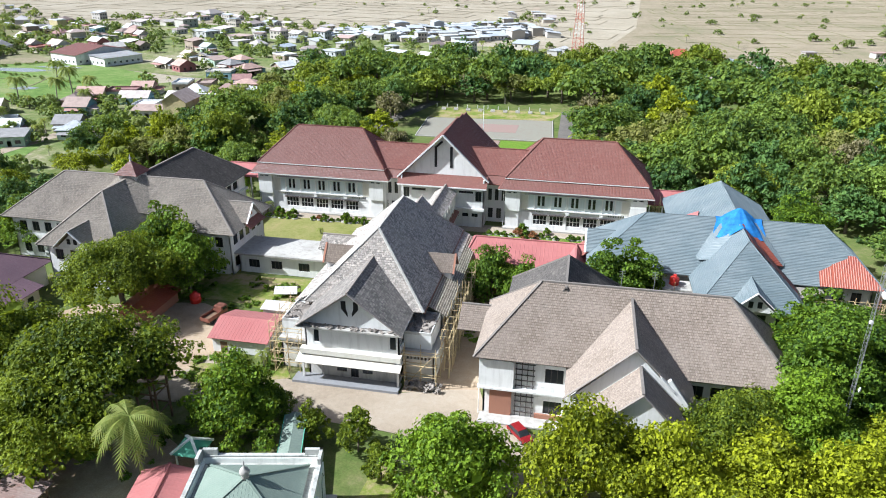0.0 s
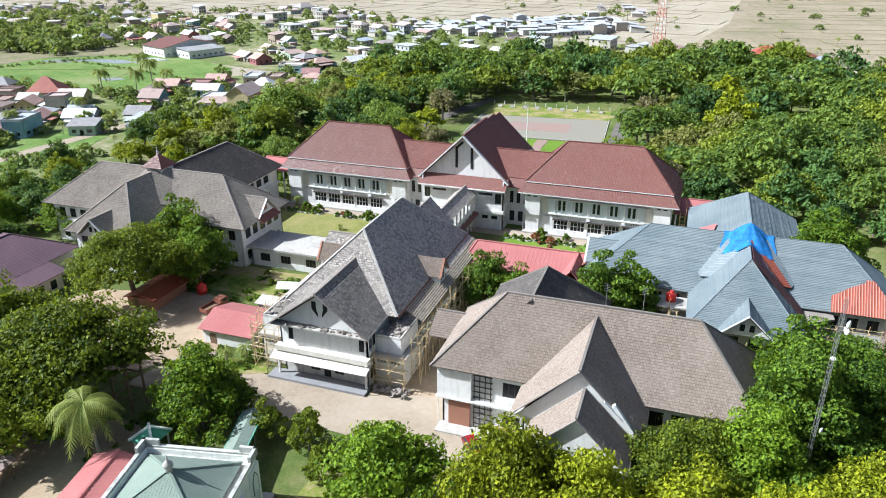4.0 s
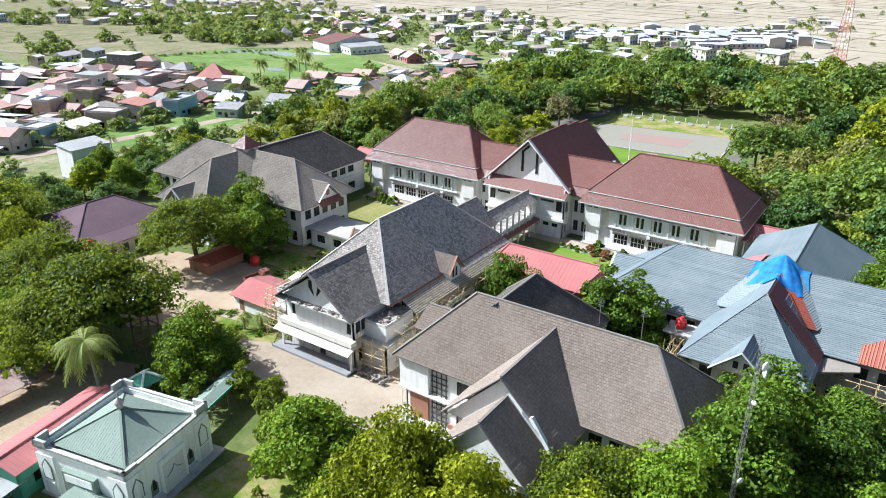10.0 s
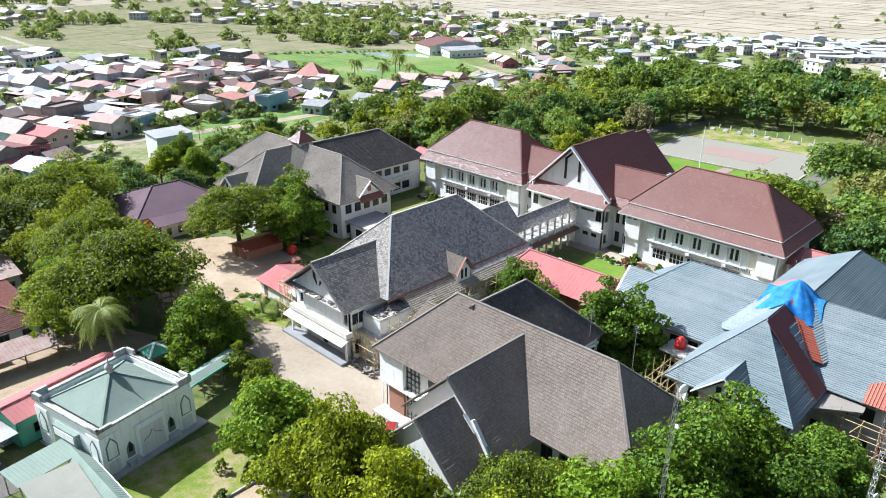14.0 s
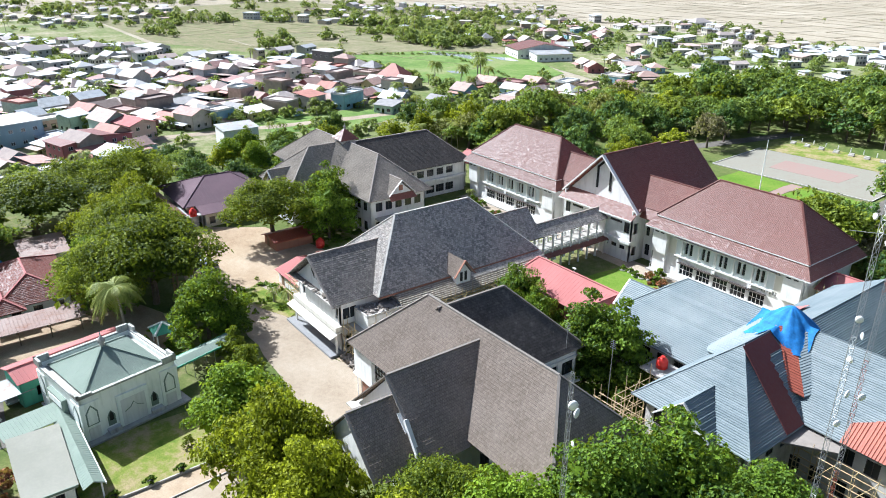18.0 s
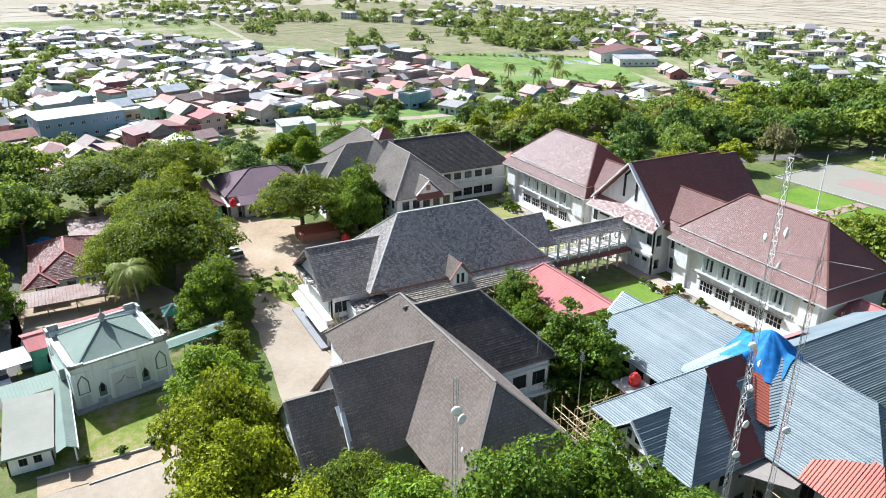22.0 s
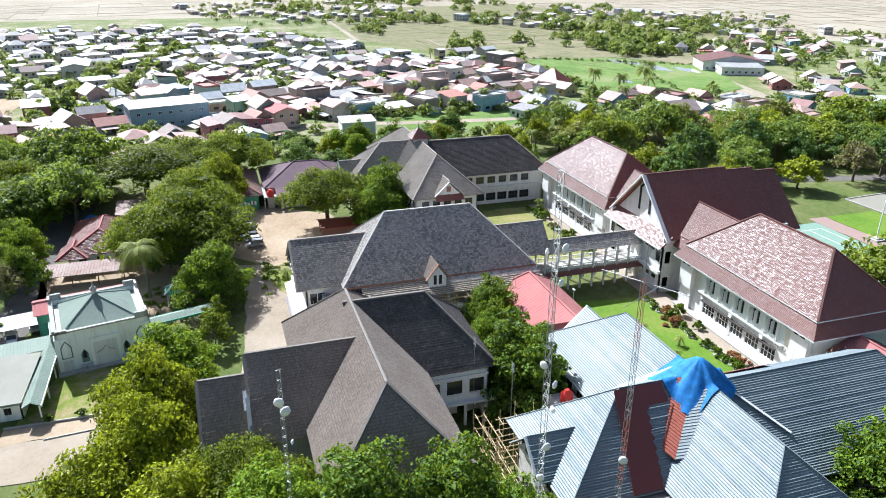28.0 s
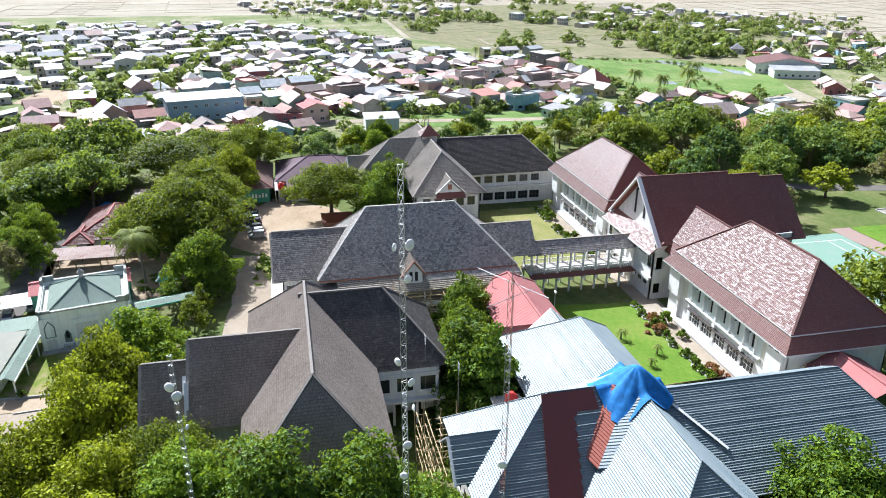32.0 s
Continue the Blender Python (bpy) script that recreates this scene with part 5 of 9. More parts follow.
# ---------- the two cross-shaped buildings ----------
def cross_building(cx, sc, tile, tile_north, ribs, th, wall_mat, cap):
    """sc: +1 where the courtyard lies towards +x. Ridges cross under a small spire."""
    cy = -31.0

    def X(u):
        return cx + sc * u

    def span(u0, u1):
        return tuple(sorted((X(u0), X(u1))))
    kw = dict(cap=cap, th=0.18, course=0.42 if not ribs else 0.30, step_h=0.045 if not ribs else 0.085, slant=0.0 if not ribs else 0.11, capw=0.34 if not ribs else 0.09)
    cut = 3.0 if ribs else 0.0
    a, b = span(-27 + cut, 27)
    i0, i1 = (10.5, 9.3) if ribs else (10.5, 10.5)
    hip_roof(th, "wing_roof", tile, a, b, cy - 9.3, cy + 9.3, 9.4, 17.5, "x", i0, i1, **kw)
    a, b = span(-8.8, 8.8)
    hip_roof(th, "south_roof", tile, a, b, cy - 21.2, cy, 9.2, 17.4, "y", 10.4, 0, **kw)
    a, b = span(-12.0, 10.0)
    hip_roof(th, "north_roof", tile_north, a, b, cy, cy + 35.0, 9.0, 16.6, "y", 0, 8.0, **kw)
    # small gables on the courtyard end and on the south end
    a, b = span(17.5, 27.2)
    hip_roof(th, "gable_roof", tile, a, b, cy - 3.6, cy + 3.6, 10.0, 13.4, "x", 0, 0, **kw)
    hip_roof(th, "gable_roof", tile, cx - 4.0, cx + 4.0, cy - 22.4, cy - 13.0, 9.5, 13.1, "y", 0, 0, **kw)
    bm = bmesh.new()
    gable_wall(bm, cx - 3.4, cx + 3.4, cy - 21.8, 9.4, 12.4)
    part("gable_wall", bm, M["white_wall"], th)
    bm = bmesh.new()
    p = [(X(26.6), cy - 3.2, 9.8), (X(26.6), cy + 3.2, 9.8), (X(26.6), cy, 12.9)]
    poly(bm, p if sc > 0 else p[::-1])
    part("gable_wall", bm, M["white_wall"], th)
    # black plates in front of the gable wall stand in for shaded slots
    pieces("gable_slot", [(cx + dx - 0.35, cx + dx + 0.35, cy - 21.9, cy - 21.82, 10.2, 11.3) for dx in (-0.7, 0.7)], M["black"], th)
    bm = boxes((min(X(26.62), X(26.7)), max(X(26.62), X(26.7)), cy - 0.55, cy + 0.55, 10.7, 12.0))
    part("gable_niche", bm, M["brick_wall"], th)
    for x in (-4.1, 4.1):
        bm = bmesh.new()
        beam(bm, (cx, cy - 22.5, 13.1), (cx + x, cy - 22.5, 9.4), 0.12, 0.35, (0, 1, 0))
        part("barge_board", bm, M["barge"], th)
    for y in (-3.7, 3.7):
        bm = bmesh.new()
        beam(bm, (X(27.3), cy, 13.4), (X(27.3), cy + y, 9.9), 0.12, 0.35, (1, 0, 0))
        part("barge_board", bm, M["barge"], th)
    bm = bmesh.new()
    slope(bm, [(X(28.2), cy - 3.8, 8.9), (X(28.2), cy + 3.8, 8.9), (X(26.6), cy + 3.4, 10.0), (X(26.6), cy - 3.4, 10.0)], 0.1)
    part("gable_apron", bm, M["red_tile"], th)
    # walls
    w = wall_mat
    xa, xb = span(-25.4 + cut, 25.4)
    bm = bmesh.new()
    wn_ = row(1, 15, 5, 1.9, 6.0, 8.2) + row(1, 15, 5, 1.9, 1.2, 3.4)
    L = xb - xa
    sw = [(u0 if sc > 0 else u0, u1, z0, z1) for u0, u1, z0, z1 in row(1, 16, 5, 1.7, 6.0, 8.2) + row(1, 16, 5, 1.7, 1.0, 3.4) + row(L - 16, L - 1, 5, 1.7, 6.0, 8.2) + row(L - 16, L - 1, 5, 1.7, 1.0, 3.4)]
    wall(bm, (xa, cy - 7.9), (xb, cy - 7.9), 0, 9.5, 0.25, sw)
    wall(bm, (xb, cy - 7.9), (xb, cy + 7.9), 0, 9.5, 0.25, wn_)
    wall(bm, (xb, cy + 7.9), (xa, cy + 7.9), 0, 9.5, 0.25, sw)
    wall(bm, (xa, cy + 7.9), (xa, cy - 7.9), 0, 9.5, 0.25, wn_)
    part("wall", bm, M[w], th)
    windows(th, (xa, cy - 7.9), (xb, cy - 7.9), sw, "frame_dark", 2)
    windows(th, (xb, cy - 7.9), (xb, cy + 7.9), wn_, "frame_dark", 2)
    windows(th, (xa, cy + 7.9), (xa, cy - 7.9), wn_, "frame_dark", 2)
    xa, xb = span(-7.4, 7.4)
    bm = bmesh.new()
    sh = row(0.8, 14, 4, 1.8, 5.8, 8.0) + row(0.8, 14, 4, 1.8, 1.0, 3.2)
    wall(bm, (xa, cy - 19.8), (xb, cy - 19.8), 0, 9.3, 0.25, sh)
    wall(bm, (xb, cy - 19.8), (xb, cy - 7.9), 0, 9.3, 0.25, row(1, 11, 3, 1.8, 5.8, 8.0) + row(1, 11, 3, 1.8, 1.0, 3.2))
    wall(bm, (xa, cy - 7.9), (xa, cy - 19.8), 0, 9.3, 0.25, row(1, 11, 3, 1.8, 5.8, 8.0) + row(1, 11, 3, 1.8, 1.0, 3.2))
    part("wall", bm, M[w], th)
    windows(th, (xa, cy - 19.8), (xb, cy - 19.8), sh, "frame_dark", 2)
    windows(th, (xb, cy - 19.8), (xb, cy - 7.9), row(1, 11, 3, 1.8, 5.8, 8.0) + row(1, 11, 3, 1.8, 1.0, 3.2), "frame_dark", 2)
    xa, xb = span(-10.6, 8.7)
    L = 25.8
    nw = row(2, 22, 6, 2.3, 6.0, 7.9) + row(2, 22, 6, 2.8, 1.0, 3.2)
    bm = bmesh.new()
    wall(bm, (xb, cy + 7.9), (xb, cy + 33.7), 0, 9.1, 0.25, nw)
    wall(bm, (xb, cy + 33.7), (xa, cy + 33.7), 0, 9.1, 0.25)
    wall(bm, (xa, cy + 33.7), (xa, cy + 7.9), 0, 9.1, 0.25, nw)
    part("wall", bm, M[w], th)
    if sc > 0:
        windows(th, (xb, cy + 7.9), (xb, cy + 33.7), nw, "frame_dark", 3, 2)
    else:
        windows(th, (xa, cy + 33.7), (xa, cy + 7.9), nw, "frame_dark", 3, 2)
    xe = X(8.7)
    bm = boxes((min(xe, xe + sc * 0.7), max(xe, xe + sc * 0.7), cy + 8, cy + 33.7, 4.5, 5.1), (min(xe, xe + sc * 0.5), max(xe, xe + sc * 0.5), cy + 8, cy + 33.7, 8.4, 8.7))
    part("band", bm, M["white_wall"], th)
    # diagonal roofs in the two courtyard-side corners under the spire
    d = Vector((0.7071, -0.7071, 0))
    s = Vector((0.7071, 0.7071, 0))
    for sx in (-1, 1):
        dd, ss = Vector((d.x * sx, d.y, 0)), Vector((s.x * sx, s.y, 0))
        c = Vector((cx, cy, 0))
        r0, r1 = c + dd * 2.0 + Vector((0, 0, 17.55)), c + dd * 10.2 + Vector((0, 0, 11.75))
        for sd, mt in ((-1, "side_a"), (1, "side_b")):
            bm = bmesh.new()
            f = [r1, c + dd * 9.3 + ss * (sd * 2.4) + Vector((0, 0, 12.45)), c + dd * 2.0 + ss * (sd * 2.4) + Vector((0, 0, 17.5)), r0]
            slope(bm, f, 0.12)
            courses(bm, f, 0.36, 0.05 if ribs else 0.045, 0.01, 0.08 if ribs else 0.0)
            mm = tile
            if ribs:
                mm = M["rust_sheet"] if sd < 0 and sx > 0 else tile
            part("corner_roof", bm, mm, th)


lb = thing("west_classroom_building", (-62, -31, 0), "cross-shaped white classroom building with grey-brown tiled roofs", "building")
cross_building(-62.0, 1, M["grey_tile"], M["slate_tile"], 0.0, lb, "white_wall", M["mortar"])
sb = thing("roof_repair_building", (62, -31, 0), "cross-shaped building being re-roofed with ribbed grey metal sheets", "building")
cross_building(62.0, -1, M["steel"], M["steel"], 0.55, sb, "worn_wall", M["steel"])
# the spire of the west building
bm = bmesh.new()
box(bm, -64.0, -60.0, -33.0, -29.0, 16.4, 18.3)
part("spire_base", bm, M["worn_wall"], lb)
bm = bmesh.new()
for q in hip_planes(-64.7, -59.3, -33.7, -28.3, 18.2, 20.9, "x", 2.7, 2.69)[0]:
    slope(bm, q, 0.12)
    courses(bm, q, 0.42)
part("spire_roof", bm, M["red_tile"], lb, "small red-brown pyramid roof on the crossing")
bm = bmesh.new()
lathe(bm, (-62, -31, 0), [(0.35, 20.6), (0.22, 21.0), (0.30, 21.3), (0.10, 21.7), (0.02, 22.4)], 8)
part("pinnacle", bm, M["concrete"], lb)

# blue tarpaulin over the east spire, with folds
bm = bmesh.new()
N, R = 64, 12
ring = []


def roof_under(x, y):
    return max(17.6 - abs(y) * 0.87, 17.5 - abs(x) * 0.93, 17.9 - 0.36 * abs(x - y) - 1.1 * abs(x + y) * 0.7, 17.9 - 0.36 * abs(x + y) - 1.1 * abs(x - y) * 0.7)


for j in range(R + 1):
    s = j / R
    ring.append([])
    for i in range(N):
        a = 2 * math.pi * i / N
        reach = 4.5 - 0.5 * math.cos(4 * a) - 0.6 * math.sin(a) + 0.25 * math.sin(7 * a)
        r = 0.1 + reach * s
        x, y = r * math.cos(a), r * math.sin(a)
        fold = s * (0.30 * math.sin(a * 6 + 1.3) + 0.16 * math.sin(a * 11 + s * 3) + 0.07 * math.sin(a * 23 + s * 9))
        cone = 20.2 - 0.86 * math.sqrt(r * r + 0.4) - 0.45 * s * s + fold
        z = max(roof_under(x, y) + 0.22 + 0.05 * fold, cone)
        ring[-1].append(bm.verts.new((62 + x, -31 + y, z)))
for a, b in zip(ring, ring[1:]):
    for i in range(N):
        bm.faces.new([a[i], a[(i + 1) % N], b[(i + 1) % N], b[i]])
bm.faces.new(ring[0][::-1])
for f in bm.faces:
    f.smooth = True
tp = tagged(part("tarpaulin", bm, M["tarp"]), "crumpled bright blue tarpaulin draped over the roof peak", "tarpaulin")
# odd sheets on the roof under repair
bm = bmesh.new()
def on_slope(y, z):
    return Vector((62.2 + (17.35 - z) * 1.05, y, z)) + Vector((0.14, 0, 0.14))


edge = [(-44.2, 9.35), (-42.7, 17.38), (-36.4, 17.38), (-36.2, 15.7), (-38.9, 15.7)]
for i in range(8):
    z = 15.25 - 0.78 * i
    edge += [(-39.0 - 0.16 * i, z + 0.2), (-39.5 - 0.12 * i, z)]
edge += [(-40.3, 9.35)]
f = poly(bm, [on_slope(*q) for q in edge])
g = bmesh.ops.extrude_face_region(bm, geom=[f])
bmesh.ops.translate(bm, verts=[v for v in g["geom"] if isinstance(v, bmesh.types.BMVert)], vec=(0.05, 0, 0.05))
bmesh.ops.recalc_face_normals(bm, faces=bm.faces)
part("maroon_sheet", bm, M["maroon_sheet"], sb, "bare dark red underlay on the roof slope")
bm = bmesh.new()
q = [Vector((52.0, -21.0, 9.0)), Vector((52.0, -11.0, 9.0)), Vector((57.5, -15.5, 13.2)), Vector((56.5, -20.5, 12.4))]
slope(bm, [p + Vector((-0.1, 0, 0.12)) for p in q], 0.05)
part("red_sheet", bm, M["pink_sheet"], sb, "leftover faded red sheets on the roof")
bm = bmesh.new()
for q in ([(75.2, 9.42), (77.4, 9.42), (77.4, 12.2), (75.2, 11.3)], [(77.4, 9.42), (80.2, 9.42), (80.2, 13.3), (77.4, 12.3)], [(80.2, 9.42), (85.6, 9.42), (81.4, 13.6), (80.2, 13.6)]):
    q = [Vector((x, -40.3 + (z - 9.4) * 1.148 - 0.10, z + 0.12)) for x, z in q]
    slope(bm, q, 0.05)
    rib_plane(bm, q, 0.40, 0.2, 0.08)
part("rust_sheet", bm, M["rust_sheet"], sb, "old rusty red sheets still on the corner")
bm = bmesh.new()
beam(bm, (64.6, -27.4, 15.75), (69.6, -22.6, 12.3), 0.45, 0.08)
part("hip_flashing", bm, M["barge"], sb, "long white metal flashing strip")
scaffold("scaffold", (49.5, -53.6), (62, -53.6), 9.5, 1.2, 7, "bamboo scaffold below the metal roof")
scaffold("scaffold", (51.8, -52), (51.8, -42), 9.0, 1.2, 8, "bamboo scaffold below the metal roof", -1)
scaffold("scaffold", (71.5, -41.5), (90, -41.5), 8.5, 1.2, 9, "bamboo scaffold below the metal roof")
scaffold("scaffold", (51.5, 2), (51.5, 9), 9, 1.0, 10, "bamboo scaffold between the two buildings", -1)
bm = bmesh.new()
slope(bm, [(70.4, -45.0, 8.75), (75.8, -41.4, 8.75), (75.6, -39.2, 8.95), (70.2, -39.2, 8.95)], 0.28)
part("concrete_ledge", bm, M["mortar"], sb, "dusty bare concrete ledge in the inner corner")
for q in ((48.5, 53.5, -44.5, -40.4, 8.0, 8.3),):
    part("concrete_ledge", boxes(q), M["concrete"], sb)


def water_tank(x, y, z, s, label, stand=0.0):
    th = thing("water_tank", (x, y, z), label, "water tank")
    bm = bmesh.new()
    lathe(bm, (x, y, z), [(0.7 * s, 0), (0.78 * s, 0.1 * s), (0.74 * s, 0.5 * s), (0.8 * s, 0.55 * s), (0.74 * s, 0.6 * s), (0.78 * s, 1.05 * s), (0.7 * s, 1.25 * s), (0.3 * s, 1.5 * s), (0.28 * s, 1.6 * s)], 18)
    for f in bm.faces:
        f.smooth = True
    part("body", bm, M["plastic_red"], th)
    bm = bmesh.new()
    lathe(bm, (x, y, z + 1.6 * s), [(0.31 * s, 0), (0.3 * s, 0.1 * s), (0.1 * s, 0.14 * s)], 12)
    part("lid", bm, M["plastic_red"], th)
    return th


water_tank(50.6, -42.2, 8.3, 1.1, "bright red plastic water tank on the concrete ledge")
th_t = water_tank(-38, -52, 0.0, 1.35, "red plastic water tank lying in the yard by the tree")

# ---------- pink-roofed link hall ----------
ph = thing("link_hall", (25, -32, 0), "low hall with faded pink-red metal roof", "building")
hip_roof(ph, "roof", M["pink_sheet"], 11.0, 42.5, -37.0, -25.2, 6.6, 10.0, "x", 2.0, 0, M["pink_sheet"], 0.12, ribs=0.8)
hip_roof(ph, "gable_roof", M["pink_sheet"], 30.5, 35.5, -39.6, -31.0, 7.2, 10.0, "y", 0, 0, M["pink_sheet"], 0.12)
bm = bmesh.new()
hs = row(1, 28, 9, 1.8, 1.4, 3.6)
wall(bm, (12.4, -36.0), (42.0, -36.0), 0, 6.9, 0.2, hs)
wall(bm, (42.0, -36.0), (42.0, -26.2), 0, 6.9, 0.2)
wall(bm, (42.0, -26.2), (12.4, -26.2), 0, 6.9, 0.2, hs)
wall(bm, (12.4, -26.2), (12.4, -36.0), 0, 6.9, 0.2)
part("wall", bm, M["brick_wall"], ph)
windows(ph, (12.4, -36.0), (42.0, -36.0), hs, "frame_dark", 2)
# flat concrete link on the west side
wl = thing("flat_link", (-24, -33, 0), "low white link building with stained flat concrete roof", "building")
bm = boxes((-37.5, -15.5, -37.8, -28.0, 4.2, 4.6))
part("roof_slab", bm, M["concrete"], wl)
bm = bmesh.new()
ws = [(2.0, 4.4, 1.2, 3.0), (7, 9.4, 1.2, 3.0), (13, 15.4, 1.2, 3.0)]
wall(bm, (-36, -36.8), (-16.5, -36.8), 0, 4.2, 0.2, ws)
wall(bm, (-16.5, -36.8), (-16.5, -29), 0, 4.2, 0.2)
wall(bm, (-16.5, -29), (-36, -29), 0, 4.2, 0.2)
wall(bm, (-36, -29), (-36, -36.8), 0, 4.2, 0.2)
part("wall", bm, M["white_wall"], wl)
windows(wl, (-36, -36.8), (-16.5, -36.8), ws, "frame_dark", 3)
hip_roof(wl, "corner_roof", M["old_tile"], -18.0, -10.5, -38.0, -31.0, 7.2, 9.2, "x", 0, 0, M["mortar"], 0.15, course=0.4)
bm = boxes((-17.4, -11.0, -37.2, -31.8, 0, 7.2))
part("corner_block", bm, M["worn_wall"], wl)
# small red-roofed link beside the main building
for sg in (-1, 1):
    lk = thing("gate_roof", (sg * 53, 9, 0), "low pink-roofed link between the buildings", "building")
    hip_roof(lk, "roof", M["pink_sheet"], min(sg * 49, sg * 60), max(sg * 49, sg * 60), 3.8, 13.8, 7.4, 9.6, "x", 0, 0, M["pink_sheet"], 0.12)
    for x in (49.5, 52.5, 55.5):
        bm = boxes((sg * x - 0.15, sg * x + 0.15, 4.4, 4.7, 0, 7.6))
        part("post", bm, M["white_wall"], lk)

# ---------- prayer house ----------
pr = thing("prayer_house", (0, 0, 0), "square pale green-white prayer house with green pyramid roof", "prayer house")
H = 7.1
hole_e = [(2.1, 2.7, 1.3, 3.2), (11.5, 12.1, 1.3, 3.2)]
bm = bmesh.new()
wall(bm, (-H, -H), (H, -H), 0, 7.2, 0.35, [(4.5, 5.3, 0.3, 3.4), (9.0, 9.8, 0.3, 3.4)])
wall(bm, (H, -H), (H, H), 0, 7.2, 0.35, [(3.6, 4.1, 1.4, 2.9), (10.1, 10.6, 1.4, 2.9)])
wall(bm, (H, H), (-H, H), 0, 7.2, 0.35)
wall(bm, (-H, H), (-H, -H), 0, 7.2, 0.35)
part("wall", bm, M["mint_wall"], pr)
bm = boxes((-H + 0.3, H - 0.3, -H + 0.3, H - 0.3, 6.2, 6.4))
part("roof_slab", bm, M["stained"], pr)
c4 = [(-6.1, -5.9, 6.85), (5.9, -5.9, 6.85), (5.9, 6.0, 6.85), (-6.1, 6.0, 6.85)]
for i in range(4):
    f = [c4[i], c4[(i + 1) % 4], (0, 0, 10.2)]
    bm = bmesh.new()
    slope(bm, f, 0.12)
    rib_plane(bm, f, 0.4, 0.06, 0.03)
    part("roof_sheet", bm, M["green_sheet"], pr)
bm = bmesh.new()
for x, y, z in c4:
    beam(bm, (x, y, z + 0.05), (0, 0, 10.25), 0.3, 0.12)
part("hip_cap", bm, M["green_sheet"], pr)
bm = bmesh.new()
lathe(bm, (0, 0, 10.1), [(0.45, 0), (0.3, 0.25), (0.55, 0.6), (0.6, 0.85), (0.45, 1.15), (0.12, 1.4), (0.08, 2.0), (0.02, 2.3)], 14)
for f in bm.faces:
    f.smooth = True
part("finial", bm, M["concrete"], pr, "small onion-shaped grey finial")
for a, b in (((-H, -H), (H, -H)), ((H, -H), (H, H)), ((H, H), (-H, H)), ((-H, H), (-H, -H))):
    bm = bmesh.new()
    beam(bm, (*a, 7.35), (*b, 7.35), 0.5, 0.3)
    part("parapet", bm, M["stained"], pr, "grey weathered parapet")
for x in (-H, H):
    for y in (-H, H):
        zt = 7.75 if x > 0 and y < 0 else 8.3
        bm = boxes((x - 0.15 if x > 0 else x - 0.25, x + 0.25 if x > 0 else x + 0.15, y - 1.9 if y > 0 else y - 0.25, y + 0.25 if y > 0 else y + 1.9, 7.2, zt),
                   (x - 1.9 if x > 0 else x - 0.25, x + 0.25 if x > 0 else x + 1.9, y - 0.15 if y > 0 else y - 0.25, y + 0.25 if y > 0 else y + 0.15, 7.2, zt))
        part("corner_parapet", bm, M["stained"], pr)
        bm = boxes((x - 2.6 if x > 0 else x - 0.18, x + 0.18 if x > 0 else x + 2.6, y - 2.6 if y > 0 else y - 0.18, y + 0.18 if y > 0 else y + 2.6, 0, 6.25))
        part("corner_tower", bm, M["mint_wall"], pr)


def arch(bm, face, c, z0, w, h, d):
    """A pointed arch panel on the east ('x') or south ('y') face."""
    prof = [(-w / 2, 0), (w / 2, 0), (w / 2, h * 0.62), (w * 0.30, h * 0.80), (0, h), (-w * 0.30, h * 0.80), (-w / 2, h * 0.62)]
    if face == "x":
        pts = [(d, c + u, z0 + v) for u, v in prof]
    else:
        pts = [(c + u, -d, z0 + v) for u, v in prof]
    f = poly(bm, pts)
    g = bmesh.ops.extrude_face_region(bm, geom=[f])
    vec = (-0.1, 0, 0) if face == "x" else (0, 0.1, 0)
    bmesh.ops.translate(bm, verts=[v for v in g["geom"] if isinstance(v, bmesh.types.BMVert)], vec=vec)


for face in "xy":
    for c in (-5.8, 5.8):
        bm = bmesh.new()
        arch(bm, face, c, 2.6, 1.7, 3.2, H + 0.24)
        part("arch_trim", bm, M["green_sheet"], pr, "pale green arch moulding")
        bm = bmesh.new()
        arch(bm, face, c, 2.75, 1.3, 2.8, H + 0.27)
        part("arch_panel", bm, M["mint_wall"], pr)
        bm = bmesh.new()
        v = (H + 0.2, H + 0.26)
        if face == "x":
            box(bm, *v, c - 0.8, c + 0.8, 0.3, 2.2)
        else:
            box(bm, c - 0.8, c + 0.8, -v[1], -v[0], 0.3, 2.2)
        part("panel", bm, M["white_wall"], pr)
bm = boxes((H, H + 0.35, -2.3, 2.3, 0.3, 5.4))
part("portal", bm, M["mint_wall"], pr)
bm = boxes((H + 0.35, H + 0.4, -1.8, 1.8, 0.4, 4.6))
part("portal_panel", bm, M["white_wall"], pr, "blank white panel in the wall")
bm = bmesh.new()
for s in (-1, 1):
    beam(bm, (H + 0.42, s * 1.4, 2.6), (H + 0.42, s * 0.5, 3.0), 0.06, 0.14, (1, 0, 0))
    beam(bm, (H + 0.42, s * 0.5, 3.0), (H + 0.42, 0, 3.7), 0.06, 0.14, (1, 0, 0))
part("portal_moulding", bm, M["green_sheet"], pr)
for c in (-3.25, 3.25):
    bm = bmesh.new()
    arch(bm, "x", c, 1.2, 1.1, 2.4, H + 0.1)
    part("niche_trim", bm, M["green_sheet"], pr)
    bm = bmesh.new()
    arch(bm, "x", c, 2.0, 0.6, 1.5, H + 0.14)
    part("niche", bm, M["black"], pr, "dark pointed window")
    bm = boxes((H, H + 0.9, c - 0.9, c + 0.9, 0, 0.9))
    part("buttress", bm, M["worn_wall"], pr)
bm = boxes((-2.6, 2.6, -H - 0.7, -H, 0, 5.3))
part("south_portal", bm, M["green_sheet"], pr, "green-framed entrance portal")
